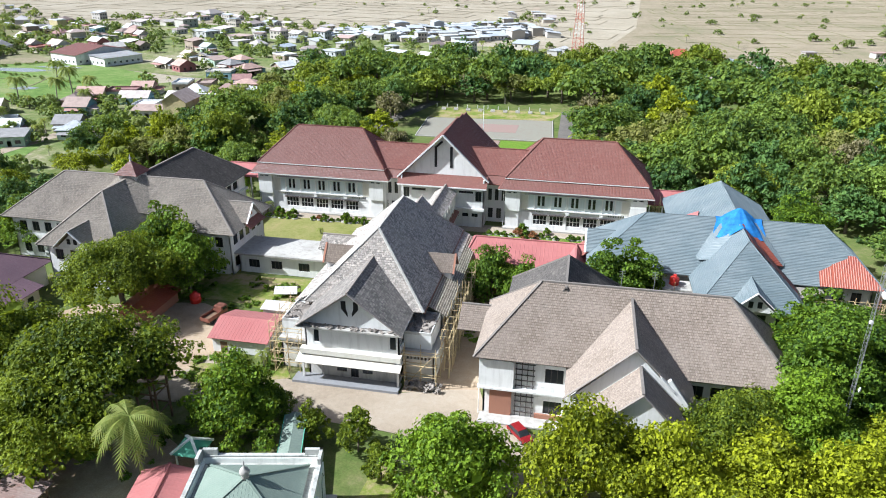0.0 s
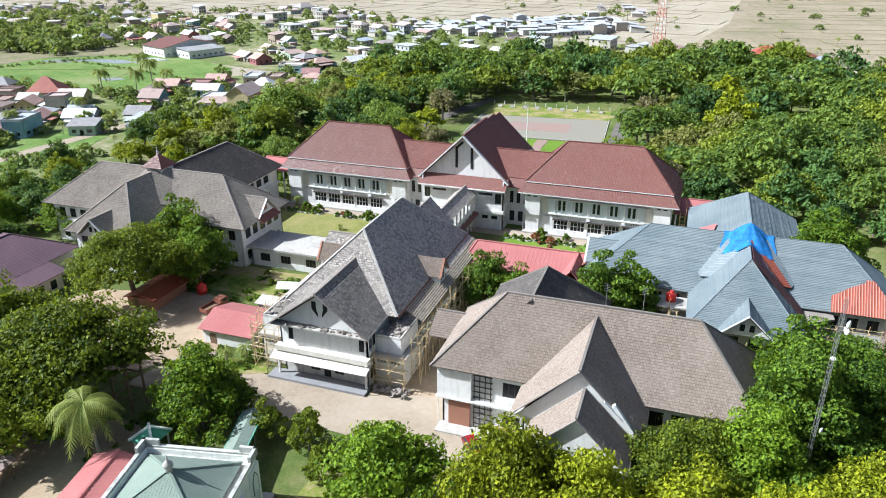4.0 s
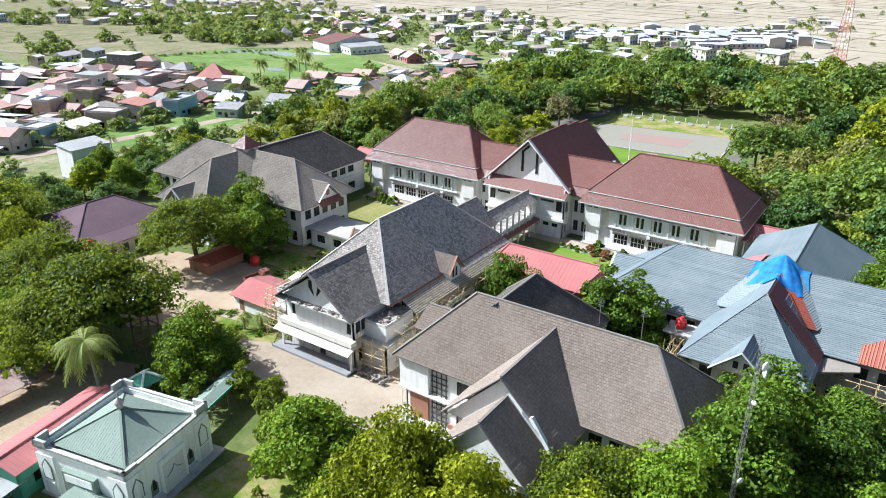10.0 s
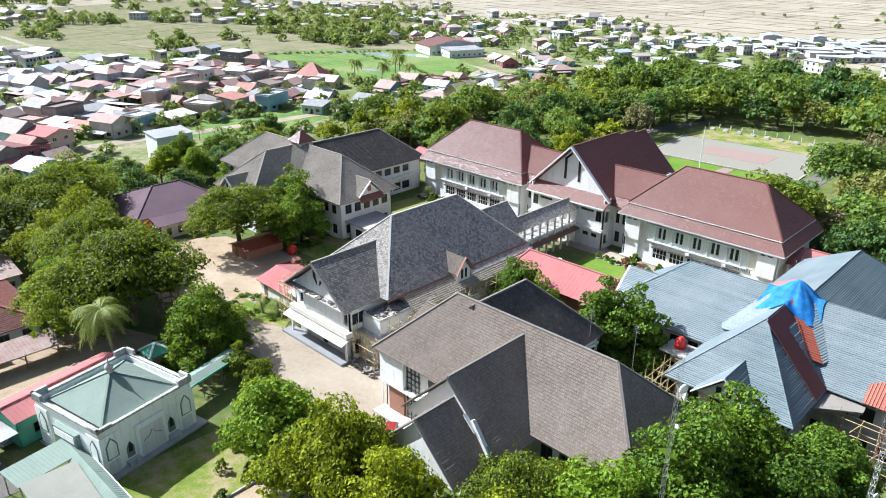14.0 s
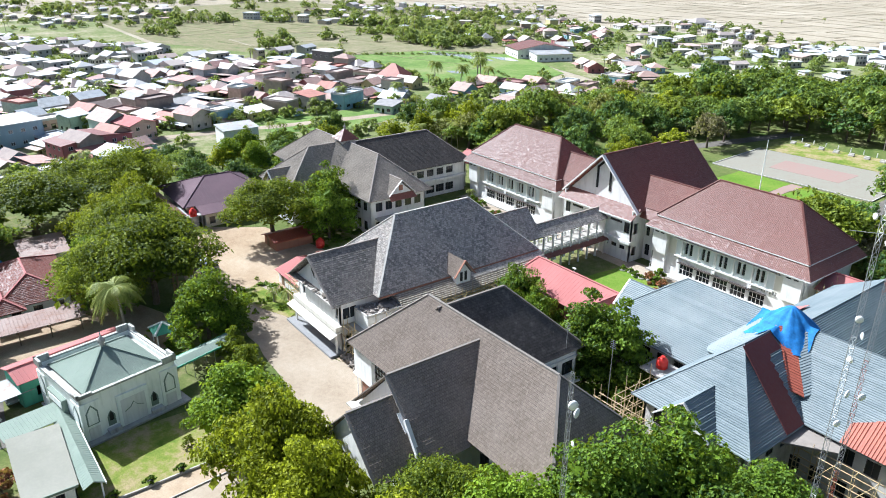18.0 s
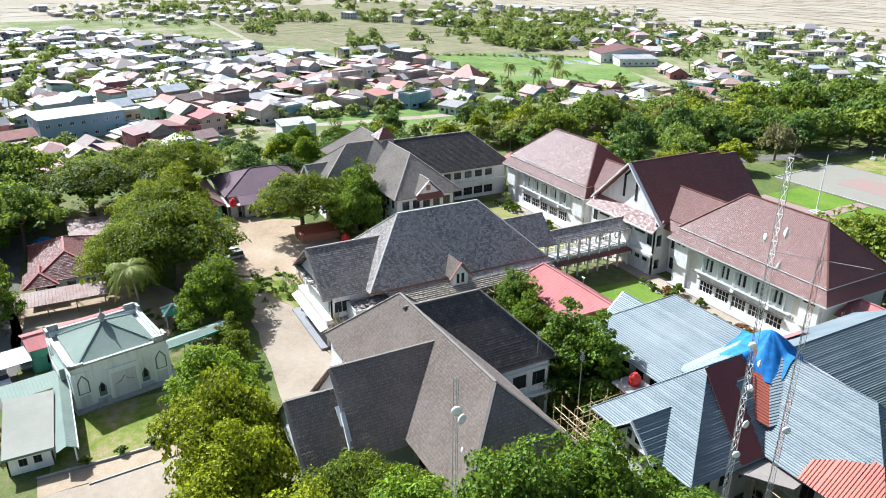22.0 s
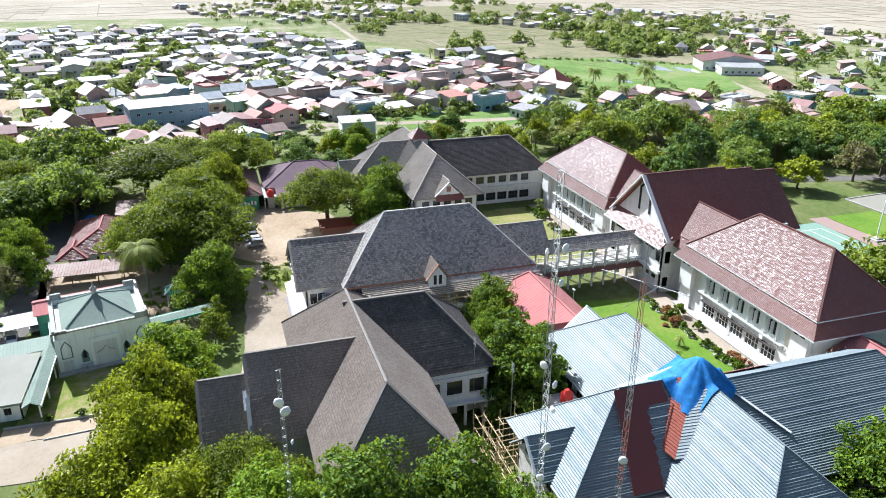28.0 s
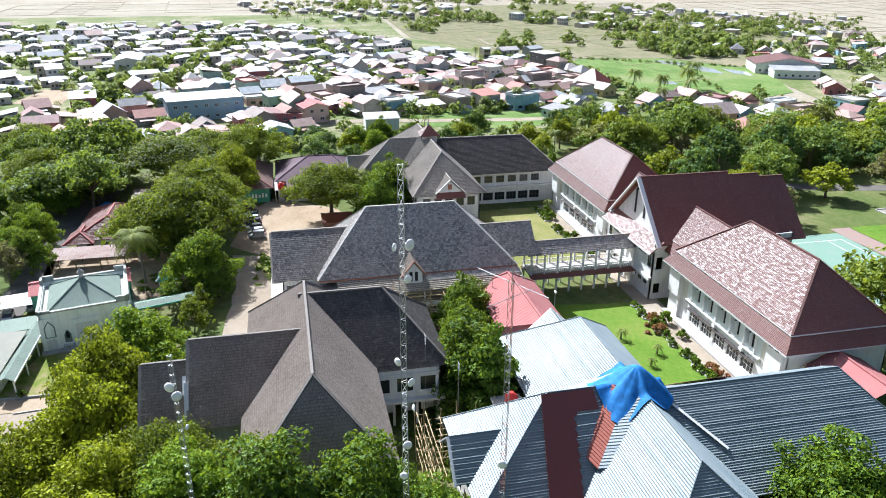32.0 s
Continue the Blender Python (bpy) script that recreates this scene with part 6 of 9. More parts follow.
bm = boxes((-2.2, 2.2, -H - 0.76, -H - 0.7, 3.9, 5.0))
part("portal_band", bm, M["mint_wall"], pr)
bm = boxes((-H - 0.5, H + 1.4, -H - 0.5, H + 1.2, 0, 0.3))
part("plinth", bm, M["concrete"], pr)
pr.matrix_basis = pose(-0.6, -106.8, 0, 0, 0, 11.9)

# long pink roof behind it
pk = thing("side_hall", (0, 0, 0), "long green-walled hall with faded pink metal roof", "building")
hip_roof(pk, "roof", M["pink_sheet"], -3.6, 3.6, -9, 9, 4.4, 5.5, "y", 0, 0, M["pink_sheet"], 0.1, ribs=0.7)
bm = bmesh.new()
wall(bm, (-3, -8.6), (3, -8.6), 0, 4.6, 0.2)
wall(bm, (3, -8.6), (3, 8.6), 0, 4.5, 0.2, row(1, 16, 4, 1.4, 1.2, 2.8))
wall(bm, (3, 8.6), (-3, 8.6), 0, 4.6, 0.2)
wall(bm, (-3, 8.6), (-3, -8.6), 0, 4.5, 0.2)
part("wall", bm, M["green_wall"], pk)
pk.matrix_basis = pose(-11.6, -110.2, 0, 0, 0, 11.9)

# covered way from the prayer house to the lane
cw = thing("covered_path", (0, 0, 0), "green-edged metal canopy over a footpath", "canopy")
hip_roof(cw, "roof", M["green_sheet"], -1.5, 1.5, -6.5, 6.5, 3.6, 4.1, "y", 0, 0, None, 0.08, ribs=0.5)
pieces("gutter", [(1.45, 1.55, -6.5, 6.5, 3.35, 3.65), (-1.55, -1.45, -6.5, 6.5, 3.35, 3.65)], M["green_wall"], cw)
for y in (-6, -2, 2, 6):
    for x in (-1.3, 1.3):
        bm = bmesh.new()
        tube(bm, (x, y, 0), (x, y, 3.6), 0.06, 0.06, 6)
        part("post", bm, M["steel_grey"], cw)
cw.matrix_basis = pose(-1.6, -92.8, 0, 0, 0, 16)
# gazebo
gz = thing("gazebo", (-14.6, -94.8, 0), "small gazebo with dark green roof", "gazebo")
hip_roof(gz, "roof", M["green_wall"], -16.6, -12.6, -96.8, -92.8, 2.6, 4.0, "x", 2.0, 2.0, M["mint_wall"], 0.1)
for x in (-16.1, -13.1):
    for y in (-96.3, -93.3):
        bm = boxes((x - 0.1, x + 0.1, y - 0.1, y + 0.1, 0, 2.7))
        part("post", bm, M["mint_wall"], gz)
# gatehouse with a pale roof, a ridged canopy and an open shed
gh = thing("gatehouse", (12.5, -118, 0), "low white gatehouse with a dull pale roof and ridged canopy", "building")
bm = bmesh.new()
f = [(20.3, -121.6, 3.1), (20.3, -115.4, 3.1), (6.2, -115.0, 3.7), (6.0, -121.6, 3.7)]
slope(bm, f, 0.14)
part("roof", bm, M["pale_sheet"], gh)
for f in ([(21.6, -115.2, 2.9), (2.0, -115.6, 2.9), (2.0, -114.3, 3.6), (21.6, -113.9, 3.6)], [(2.0, -113.0, 2.9), (21.6, -112.6, 2.9), (21.6, -113.9, 3.6), (2.0, -114.3, 3.6)]):
    bm = bmesh.new()
    slope(bm, f, 0.08)
    rib_plane(bm, f, 0.5, 0.1, 0.04)
    part("canopy", bm, M["green_sheet"], gh, "pale green metal canopy sheet")
bm = bmesh.new()
beam(bm, (2.0, -112.95, 2.8), (21.6, -112.55, 2.8), 0.12, 0.3)
part("gutter", bm, M["mint_wall"], gh)
bm = bmesh.new()
beam(bm, (20.4, -121.6, 3.0), (20.4, -115.5, 3.0), 0.12, 0.35)
part("fascia", bm, M["green_sheet"], gh)
bm = bmesh.new()
hs = row(1, 12, 4, 1.6, 1.0, 2.2)
wall(bm, (6.6, -121.2), (19.8, -121.2), 0, 3.1, 0.2, hs)
wall(bm, (19.8, -121.2), (19.8, -115.7), 0, 3.05, 0.2, row(1, 4.5, 2, 1.0, 1.0, 2.2))
wall(bm, (19.8, -115.7), (6.6, -115.7), 0, 3.1, 0.2)
wall(bm, (6.6, -115.7), (6.6, -121.2), 0, 3.4, 0.2)
part("wall", bm, M["mint_wall"], gh)
windows(gh, (19.8, -121.2), (19.8, -115.7), row(1, 4.5, 2, 1.0, 1.0, 2.2), "frame_dark", 2)
for x in (3, 9, 15, 21):
    bm = boxes((x - 0.09, x + 0.09, -113.1, -112.9, 0, 2.9))
    part("post", bm, M["mint_wall"], gh)
gs = thing("open_shed", (0, 0, 0), "open shed with a ribbed pale metal roof", "shed")
bm = bmesh.new()
f = [(2.2, -4.2, 3.2), (2.2, 4.2, 3.2), (-2.2, 4.2, 3.6), (-2.2, -4.2, 3.6)]
slope(bm, f, 0.1)
rib_plane(bm, f, 0.5, 0.08, 0.04)
part("roof", bm, M["green_sheet"], gs)
for y in (-3.9, 0, 3.9):
    for x in (-2.0, 2.0):
        bm = boxes((x - 0.08, x + 0.08, y - 0.08, y + 0.08, 0, 3.2))
        part("post", bm, M["steel_grey"], gs)
gs.matrix_basis = pose(3.0, -118.0, 0, 0, 0, 10)
cs_ = thing("car_shelter", (0, 0, 0), "low white metal shelter roof beside the hall", "shed")
bm = bmesh.new()
slope(bm, [(2.5, -4, 2.6), (2.5, 4, 2.6), (-2.5, 4, 3.1), (-2.5, -4, 3.1)], 0.1)
part("roof", bm, M["zinc_sheet"], cs_)
for y in (-3.6, 3.6):
    for x in (-2.3, 2.3):
        bm = boxes((x - 0.07, x + 0.07, y - 0.07, y + 0.07, 0, 2.7))
        part("post", bm, M["steel_grey"], cs_)
cs_.matrix_basis = pose(-8.8, -120.5, 0, 0, 0, 12)

# kerb wall round the grass, with potted plants
bm = bmesh.new()
beam(bm, (21.8, -95.5, 0.12), (22.1, -109.0, 0.12), 0.2, 0.34)
beam(bm, (22.1, -109.0, 0.12), (22.0, -118.0, 0.12), 0.2, 0.34)
beam(bm, (25.1, -97.0, 0.06), (26.3, -112.0, 0.06), 0.16, 0.22)
tagged(part("kerb", bm, M["concrete"]), "low pale kerb beside the grass", "kerb", "", "structure")

# ---------- houses and sheds near the school ----------
rh = thing("red_tiled_house", (-48, -111, 0), "white house with a hipped red tile roof", "house")
hip_roof(rh, "roof", M["clay_tile"], -59.5, -36.5, -118.5, -104.0, 3.6, 7.0, "x", 7.0, 7.0, M["pink_sheet"], 0.15, course=0.42)
hip_roof(rh, "porch_roof", M["clay_tile"], -42.5, -34.8, -119.5, -113.0, 3.4, 5.2, "x", 0, None, M["pink_sheet"], 0.15, course=0.42)
hs = row(1, 12, 3, 1.6, 1.0, 2.6)
bm = bmesh.new()
wall(bm, (-58.5, -117.4), (-37.6, -117.4), 0, 3.7, 0.2, row(1, 20, 5, 1.6, 1.0, 2.6))
wall(bm, (-37.6, -117.4), (-37.6, -105.2), 0, 3.7, 0.2, hs)
wall(bm, (-37.6, -105.2), (-58.5, -105.2), 0, 3.7, 0.2)
wall(bm, (-58.5, -105.2), (-58.5, -117.4), 0, 3.7, 0.2)
part("wall", bm, M["white_wall"], rh)
windows(rh, (-37.6, -117.4), (-37.6, -105.2), hs, "frame_dark", 2)
rc = thing("rusty_canopy", (-30.5, -113, 0), "long low rusty sheet-metal canopy on posts", "canopy")
bm = bmesh.new()
f = [(-27.6, -121, 2.8), (-27.6, -104.5, 2.8), (-33.5, -104.5, 3.4), (-33.5, -121, 3.4)]
slope(bm, f, 0.1)
rib_plane(bm, f, 0.6, 0.1, 0.06)
part("roof", bm, M["old_sheet"], rc)
for y in (-120.5, -115.5, -110.5, -105.5):
    for x in (-28.0, -33.0):
        bm = boxes((x - 0.1, x + 0.1, y - 0.1, y + 0.1, 0, 2.9))
        part("post", bm, M["wood"], rc)
pu = thing("purple_roofed_house", (-80, -62, 0), "house with a broad purple metal roof", "house")
hip_roof(pu, "roof", M["purple_sheet"], -92.0, -70.0, -73.0, -49.5, 4.8, 8.8, "y", 9.5, 7.0, M["purple_sheet"], 0.12, capw=0.22, ribs=0.9)
bm = bmesh.new()
f = [(-65.5, -70, 3.6), (-65.5, -58, 3.6), (-70.5, -58, 4.9), (-70.5, -70, 4.9)]
slope(bm, f, 0.1)
rib_plane(bm, f, 0.9)
part("lean_to_roof", bm, M["purple_sheet"], pu)
bm = boxes((-90.8, -71.0, -71.8, -50.8, 0, 4.7), (-70.9, -66.2, -69, -59, 0, 3.4))
part("wall", bm, M["cream_wall"], pu)
pieces("window", [(-66.19, -66.12, y, y + 1.4, 0.8, 2.6) for y in (-68, -65, -62)], M["glass"], pu)
water_tank(-67.5, -71.5, 3.2, 1.2, "red plastic water tank beside the purple roof")
bm = boxes((-68.4, -66.6, -72.4, -70.6, 0, 3.2))
tagged(part("tank_stand", bm, M["concrete"]), "square concrete tank stand", "stand")
gw = thing("green_walled_house", (-62, -76, 0), "low house with reddish tile roof and green painted wall", "house")
hip_roof(gw, "roof", M["faded_tile"], -91.0, -66.0, -84.5, -73.6, 4.2, 6.9, "x", 4.5, 5.0, M["pink_sheet"], 0.14, capw=0.22, course=0.42)
bm = bmesh.new()
wall(bm, (-90, -83.6), (-67, -83.6), 0, 4.3, 0.2, row(1, 22, 5, 1.4, 1.0, 2.4))
wall(bm, (-67, -83.6), (-67, -74.5), 0, 4.3, 0.2, [])
wall(bm, (-67, -74.5), (-90, -74.5), 0, 4.3, 0.2)
wall(bm, (-90, -74.5), (-90, -83.6), 0, 4.3, 0.2)
part("wall", bm, M["green_wall"], gw)
pieces("wall_mark", [(-66.99, -66.95, -79.5 + 0.9 * i, -79.5 + 0.9 * i + 0.5, 1.4, 2.6 - 0.2 * (i % 3)) for i in range(5)], M["mint_wall"], gw, "pale painted bar on the green wall")
bm = bmesh.new()
slope(bm, [(-67.0, -73.4, 3.2), (-67.0, -69.4, 3.2), (-76, -69.4, 3.8), (-76, -73.4, 3.8)], 0.1)
part("shelter_roof", bm, M["zinc_sheet"], gw)
for y in (-73.2, -71.4, -69.6):
    bm = boxes((-67.4, -67.2, y, y + 0.2, 0, 3.2))
    part("post", bm, M["white_wall"], gw)
for nm, x0, x1, y0, y1, ze, zr, mt, lab in (
        ("pink_shed", -26.6, -15.8, -68.4, -58.0, 2.8, 4.4, "pink_sheet", "small shed with pink-red tin roof in the yard"),
        ("tile_shed", -48.5, -41.0, -62.0, -51.5, 2.2, 3.3, "rust_sheet", "low shed with rusty red roof under the tree")):
    sh = thing(nm, ((x0 + x1) / 2, (y0 + y1) / 2, 0), lab, "shed")
    hip_roof(sh, "roof", M[mt], x0, x1, y0, y1, ze, zr, "x" if nm == "pink_shed" else "y", 0, 0, None, 0.1, ribs=0.6)
    bm = boxes((x0 + 0.6, x1 - 0.6, y0 + 0.6, y1 - 0.6, 0, ze))
    part("wall", bm, M["white_wall"] if nm == "pink_shed" else M["brick_wall"], sh)
    bm = boxes((x0 + 2, x0 + 3.2, y0 + 0.54, y0 + 0.6, 0, 2.0))
    part("door", bm, M["wood"], sh)
wr = thing("white_shed", (-14.5, -60, 0), "low shed with white sheet roof behind the hall", "shed")
bm = bmesh.new()
slope(bm, [(-22.0, -57.6, 3.2), (-11.0, -57.6, 3.2), (-11.0, -54.8, 3.7), (-22.0, -54.8, 3.7)], 0.12)
part("roof", bm, M["worn_wall"], wr)
bm = boxes((-21.5, -11.5, -57.3, -55, 0, 3.2))
part("wall", bm, M["cream_wall"], wr)
tn = thing("tent", (-22, -45, 0), "small white tarpaulin shelter on the grass", "tent")
bm = bmesh.new()
slope(bm, [(-24.0, -47.5, 1.0), (-19.5, -46.5, 1.0), (-20.0, -45.0, 2.0), (-24.2, -46.0, 2.0)], 0.05)
slope(bm, [(-19.8, -43.6, 1.0), (-24.4, -44.6, 1.0), (-24.2, -46.0, 2.0), (-20.0, -45.0, 2.0)], 0.05)
part("sheet", bm, M["worn_wall"], tn)
for x, y in ((-24, -47.4), (-19.6, -46.4), (-19.9, -43.7), (-24.3, -44.7)):
    bm = bmesh.new()
    tube(bm, (x, y, 0), (x, y, 1.0), 0.05, 0.05, 6)
    part("pole", bm, M["bamboo"], tn)
hut = thing("site_hut", (-14.2, -49.8, 0), "small brown box hut on legs beside the hall", "hut")
bm = boxes((-15.6, -12.9, -51.2, -48.6, 0.7, 3.0))
part("box", bm, M["wood"], hut)
bm = boxes((-15.8, -12.7, -51.4, -48.4, 3.0, 3.15))
part("roof", bm, M["rust_sheet"], hut)
for x in (-15.4, -13.1):
    for y in (-51.0, -48.8):
        bm = boxes((x - 0.1, x + 0.1, y - 0.1, y + 0.1, 0, 0.7))
        part("leg", bm, M["wood"], hut)
ts = thing("timber_stand", (-24.5, -87.5, 0), "dark timber water tower frame under the trees", "stand")
for x in (-26, -23):
    for y in (-89, -86):
        bm = bmesh.new()
        beam(bm, (x, y, 0), (x, y, 8.5), 0.25)
        part("leg", bm, M["wood"], ts)
for z in (2.5, 5.5, 8.2):
    bm = bmesh.new()
    ledge(bm, -26, -23, -89, -86, z, 0.18, 0.18)
    part("rail", bm, M["wood"], ts)
bm = boxes((-26.5, -22.5, -89.5, -85.5, 8.5, 8.7))
part("platform", bm, M["wood"], ts)
wh = thing("white_block_house", (-130, -35, 0), "tall white windowless block among the trees", "house")
bm = boxes((-134, -126, -41, -29, 0, 9.0))
part("wall", bm, M["white_wall"], wh)
bm = bmesh.new()
slope(bm, [(-125.6, -41.4, 9.1), (-125.6, -28.6, 9.1), (-134.4, -28.6, 9.9), (-134.4, -41.4, 9.9)], 0.12)
part("roof", bm, M["zinc_sheet"], wh)
pieces("window", [(-125.99, -125.92, -38, -37, 5.2, 6.6), (-125.99, -125.92, -34, -33, 2.2, 3.6)], M["glass"], wh)

# ---------- masts, poles ----------
def lattice(name, x, y, z1, w0, w1, label, bays, dishes=(), legs=3, mats=("steel_grey",), r=0.028):
    th = thing(name, (x, y, 0), label, "mast")
    def P(i, z):
        s = w0 + (w1 - w0) * z / z1
        a = 2 * math.pi * i / legs + 0.4
        return Vector((x + s * math.cos(a), y + s * math.sin(a), z))
    step = z1 / bays
    for i in range(legs):
        bm = bmesh.new()
        tube(bm, P(i, 0), P(i, z1), r, r * 0.8, 6)
        part("leg", bm, M[mats[0]], th)
    for m_i, mt in enumerate(mats):
        bm = bmesh.new()
        for j in range(bays):
            if j * len(mats) * 3 // bays % len(mats) != m_i:
                continue
            for i in range(legs):
                tube(bm, P(i, step * j), P((i + 1) % legs, step * (j + 1)), r * 0.6, r * 0.6, 4)
                tube(bm, P(i, step * (j + 1)), P((i + 1) % legs, step * (j + 1)), r * 0.6, r * 0.6, 4)
        tagged(part("bracing", bm, M[mt], th), kind="stuff")
    for z, a, rr in dishes:
        bm = bmesh.new()
        c = Vector((x + (0.5 + rr * 0.4) * math.cos(a), y + (0.5 + rr * 0.4) * math.sin(a), z))
        lathe(bm, (0, 0, 0), [(rr * 0.3, -0.35 * rr), (rr * 0.85, -0.05 * rr), (rr, 0.0), (rr, 0.25 * rr), (rr * 0.5, 0.45 * rr)], 14)
        bmesh.ops.transform(bm, matrix=Matrix.Translation(c) @ Euler((0, math.pi / 2, a)).to_matrix().to_4x4(), verts=bm.verts)
        for f in bm.faces:
            f.smooth = True
        part("dish", bm, M["frame_white"], th, "round white antenna dish")
    return th


lattice("radio_mast", 67.7, -80.6, 30.5, 0.30, 0.24, "slim grey lattice mast with two white dishes", 30, ((27.6, -0.4, 0.48), (26.6, 0.3, 0.48), (22.8, 1.2, 0.28), (14.0, -0.6, 0.35)))
lattice("radio_mast", 81.6, -61.4, 51.0, 0.32, 0.26, "tall lattice mast with several white dishes", 48, ((45.4, 0.6, 0.42), (44.9, -2.2, 0.3), (42.8, 0.4, 0.3), (36.0, -1.0, 0.33), (34.2, 0.6, 0.33), (31.5, 1.6, 0.3), (28.6, 0.0, 0.36), (25.6, -0.5, 0.33), (12.0, -0.5, 0.33), (10, 0.8, 0.33)), mats=("steel_grey", "mast_white"))
cm_ = lattice("radio_mast", 80.0, -52.7, 41.0, 0.32, 0.26, "lattice mast with a cross of rod antennas", 40, ((24.0, -0.5, 0.4),), mats=("steel_grey", "rust_sheet"))
bm = bmesh.new()
tube(bm, (76.5, -54.5, 40.6), (83.5, -51.0, 40.9), 0.035, 0.035, 6)
tube(bm, (80.0, -52.7, 40), (80.0, -52.7, 44.5), 0.04, 0.02, 6)
tube(bm, (78.8, -50.5, 39.4), (81.0, -55.0, 39.3), 0.03, 0.03, 6)
part("antenna", bm, M["steel_grey"], cm_)
tw = lattice("telecom_tower", 24.5, 329, 48, 4.2, 1.2, "tall red and white lattice telecom tower", 16, (), 4, ("mast_red", "mast_white"), 0.17)
for x, y, z in ((40.8, -52.0, 14.5), (46.5, -48.5, 13.0)):
    pl = thing("antenna_pole", (x, y, 0), "slim grey antenna pole beside the trees", "pole")
    bm = bmesh.new()
    tube(bm, (x, y, 0), (x, y, z), 0.07, 0.05, 6)
    part("pole", bm, M["steel_grey"], pl)
    bm = bmesh.new()
    for k_ in range(5):
        tube(bm, (x - 0.5, y, z - 0.3 * k_), (x + 0.5, y, z - 0.3 * k_), 0.025, 0.025, 4)
    part("aerial", bm, M["steel_grey"], pl)
fp = thing("flagpole", (0.1, 68.1, 0), "tall white flagpole on a stepped base", "flagpole")
bm = bmesh.new()
tube(bm, (0.1, 68.1, 0.6), (0.1, 68.1, 15.9), 0.16, 0.09, 8)
part("pole", bm, M["frame_white"], fp)
bm = boxes((-1.4, 1.6, 66.6, 69.6, 0, 0.3), (-0.8, 1.0, 67.2, 69.0, 0.3, 0.6))
part("base", bm, M["concrete"], fp)
tk = thing("sports_court", (12, 48, 0), "green sports court with white lines beside the school", "court")
bm = boxes((-14, 32, 36, 63, 0.0, 0.05))
tc = part("surface", bm, M["court_green"], tk)
for a, b in (((-10, 39), (28, 39)), ((-10, 61), (28, 61)), ((-10, 43), (28, 43)), ((-10, 57), (28, 57)), ((-10, 39.1), (-10, 60.9)), ((28, 39.1), (28, 60.9)), ((9, 43.1), (9, 56.9))):
    bm = bmesh.new()
    beam(bm, (*a, 0.056), (*b, 0.056), 0.14, 0.02)
    part("line", bm, M["frame_white"], tk)

# ---------- vehicles ----------
def car(kind="car"):
    """Body, glasshouse, windows, lamps and wheels of a small car, along y, on the ground at the origin."""
    th = thing("car", (0, 0, 0), "parked car", "car")
    L, W, Hh = (4.4, 1.75, 1.5) if kind == "car" else (4.2, 1.7, 1.85)
    bm = bmesh.new()
    prof = [(-L / 2, 0.35), (-L / 2 + 0.05, 0.75), (-L / 2 + 1.1, 0.95), (L / 2 - 0.15, 1.0), (L / 2, 0.7), (L / 2, 0.35)]
    left = [bm.verts.new((-W / 2, y, z)) for y, z in prof]
    right = [bm.verts.new((W / 2, y, z)) for y, z in prof]
    bm.faces.new(left)
    bm.faces.new(right[::-1])
    for i in range(len(prof)):
        j = (i + 1) % len(prof)
        bm.faces.new([left[j], left[i], right[i], right[j]])
    bmesh.ops.recalc_face_normals(bm, faces=bm.faces)
    bmesh.ops.bevel(bm, geom=bm.edges[:], offset=0.07, segments=2, affect="EDGES")
    part("body", bm, M["car_paint"], th)
    bm = bmesh.new()
    a, b = (-L / 2 + 1.05, L / 2 - 0.2)
    t0, t1 = (a + 0.75, b - 0.5) if kind == "car" else (a + 0.4, b - 0.1)
    lo = [bm.verts.new(p) for p in ((-W / 2 + 0.05, a, 0.95), (W / 2 - 0.05, a, 0.95), (W / 2 - 0.05, b, 0.98), (-W / 2 + 0.05, b, 0.98))]
    hi = [bm.verts.new(p) for p in ((-W / 2 + 0.2, t0, Hh - 0.04), (W / 2 - 0.2, t0, Hh - 0.04), (W / 2 - 0.2, t1, Hh - 0.04), (-W / 2 + 0.2, t1, Hh - 0.04))]
    for i in range(4):
        bm.faces.new([lo[i], lo[(i + 1) % 4], hi[(i + 1) % 4], hi[i]])
    bm.faces.new(hi)
    part("window", bm, M["glass"], th)
    bm = boxes((-W / 2 + 0.18, W / 2 - 0.18, t0 - 0.02, t1 + 0.02, Hh - 0.05, Hh))
    part("roof", bm, M["car_paint"], th)
    for x in (-W / 2 + 0.1, W / 2 - 0.1):
        for y in (-L / 2 + 0.8, L / 2 - 0.85):
            bm = bmesh.new()
            tube(bm, (x - 0.11, y, 0.32), (x + 0.11, y, 0.32), 0.32, 0.32, 14)
            w_ = part("wheel", bm, M["tyre"], th)
            bm = bmesh.new()
            tube(bm, (x - 0.12, y, 0.32), (x + 0.12, y, 0.32), 0.18, 0.18, 10)
            part("rim", bm, M["steel_grey"], w_)
        bm = boxes((x - 0.15, x + 0.15, -L / 2 - 0.01, -L / 2 + 0.06, 0.6, 0.75))
        part("headlight", bm, M["frame_white"], th)
        bm = boxes((x - 0.12, x + 0.12, L / 2 - 0.05, L / 2 + 0.01, 0.7, 0.85))
        part("tail_light", bm, M["plastic_red"], th)
    return th


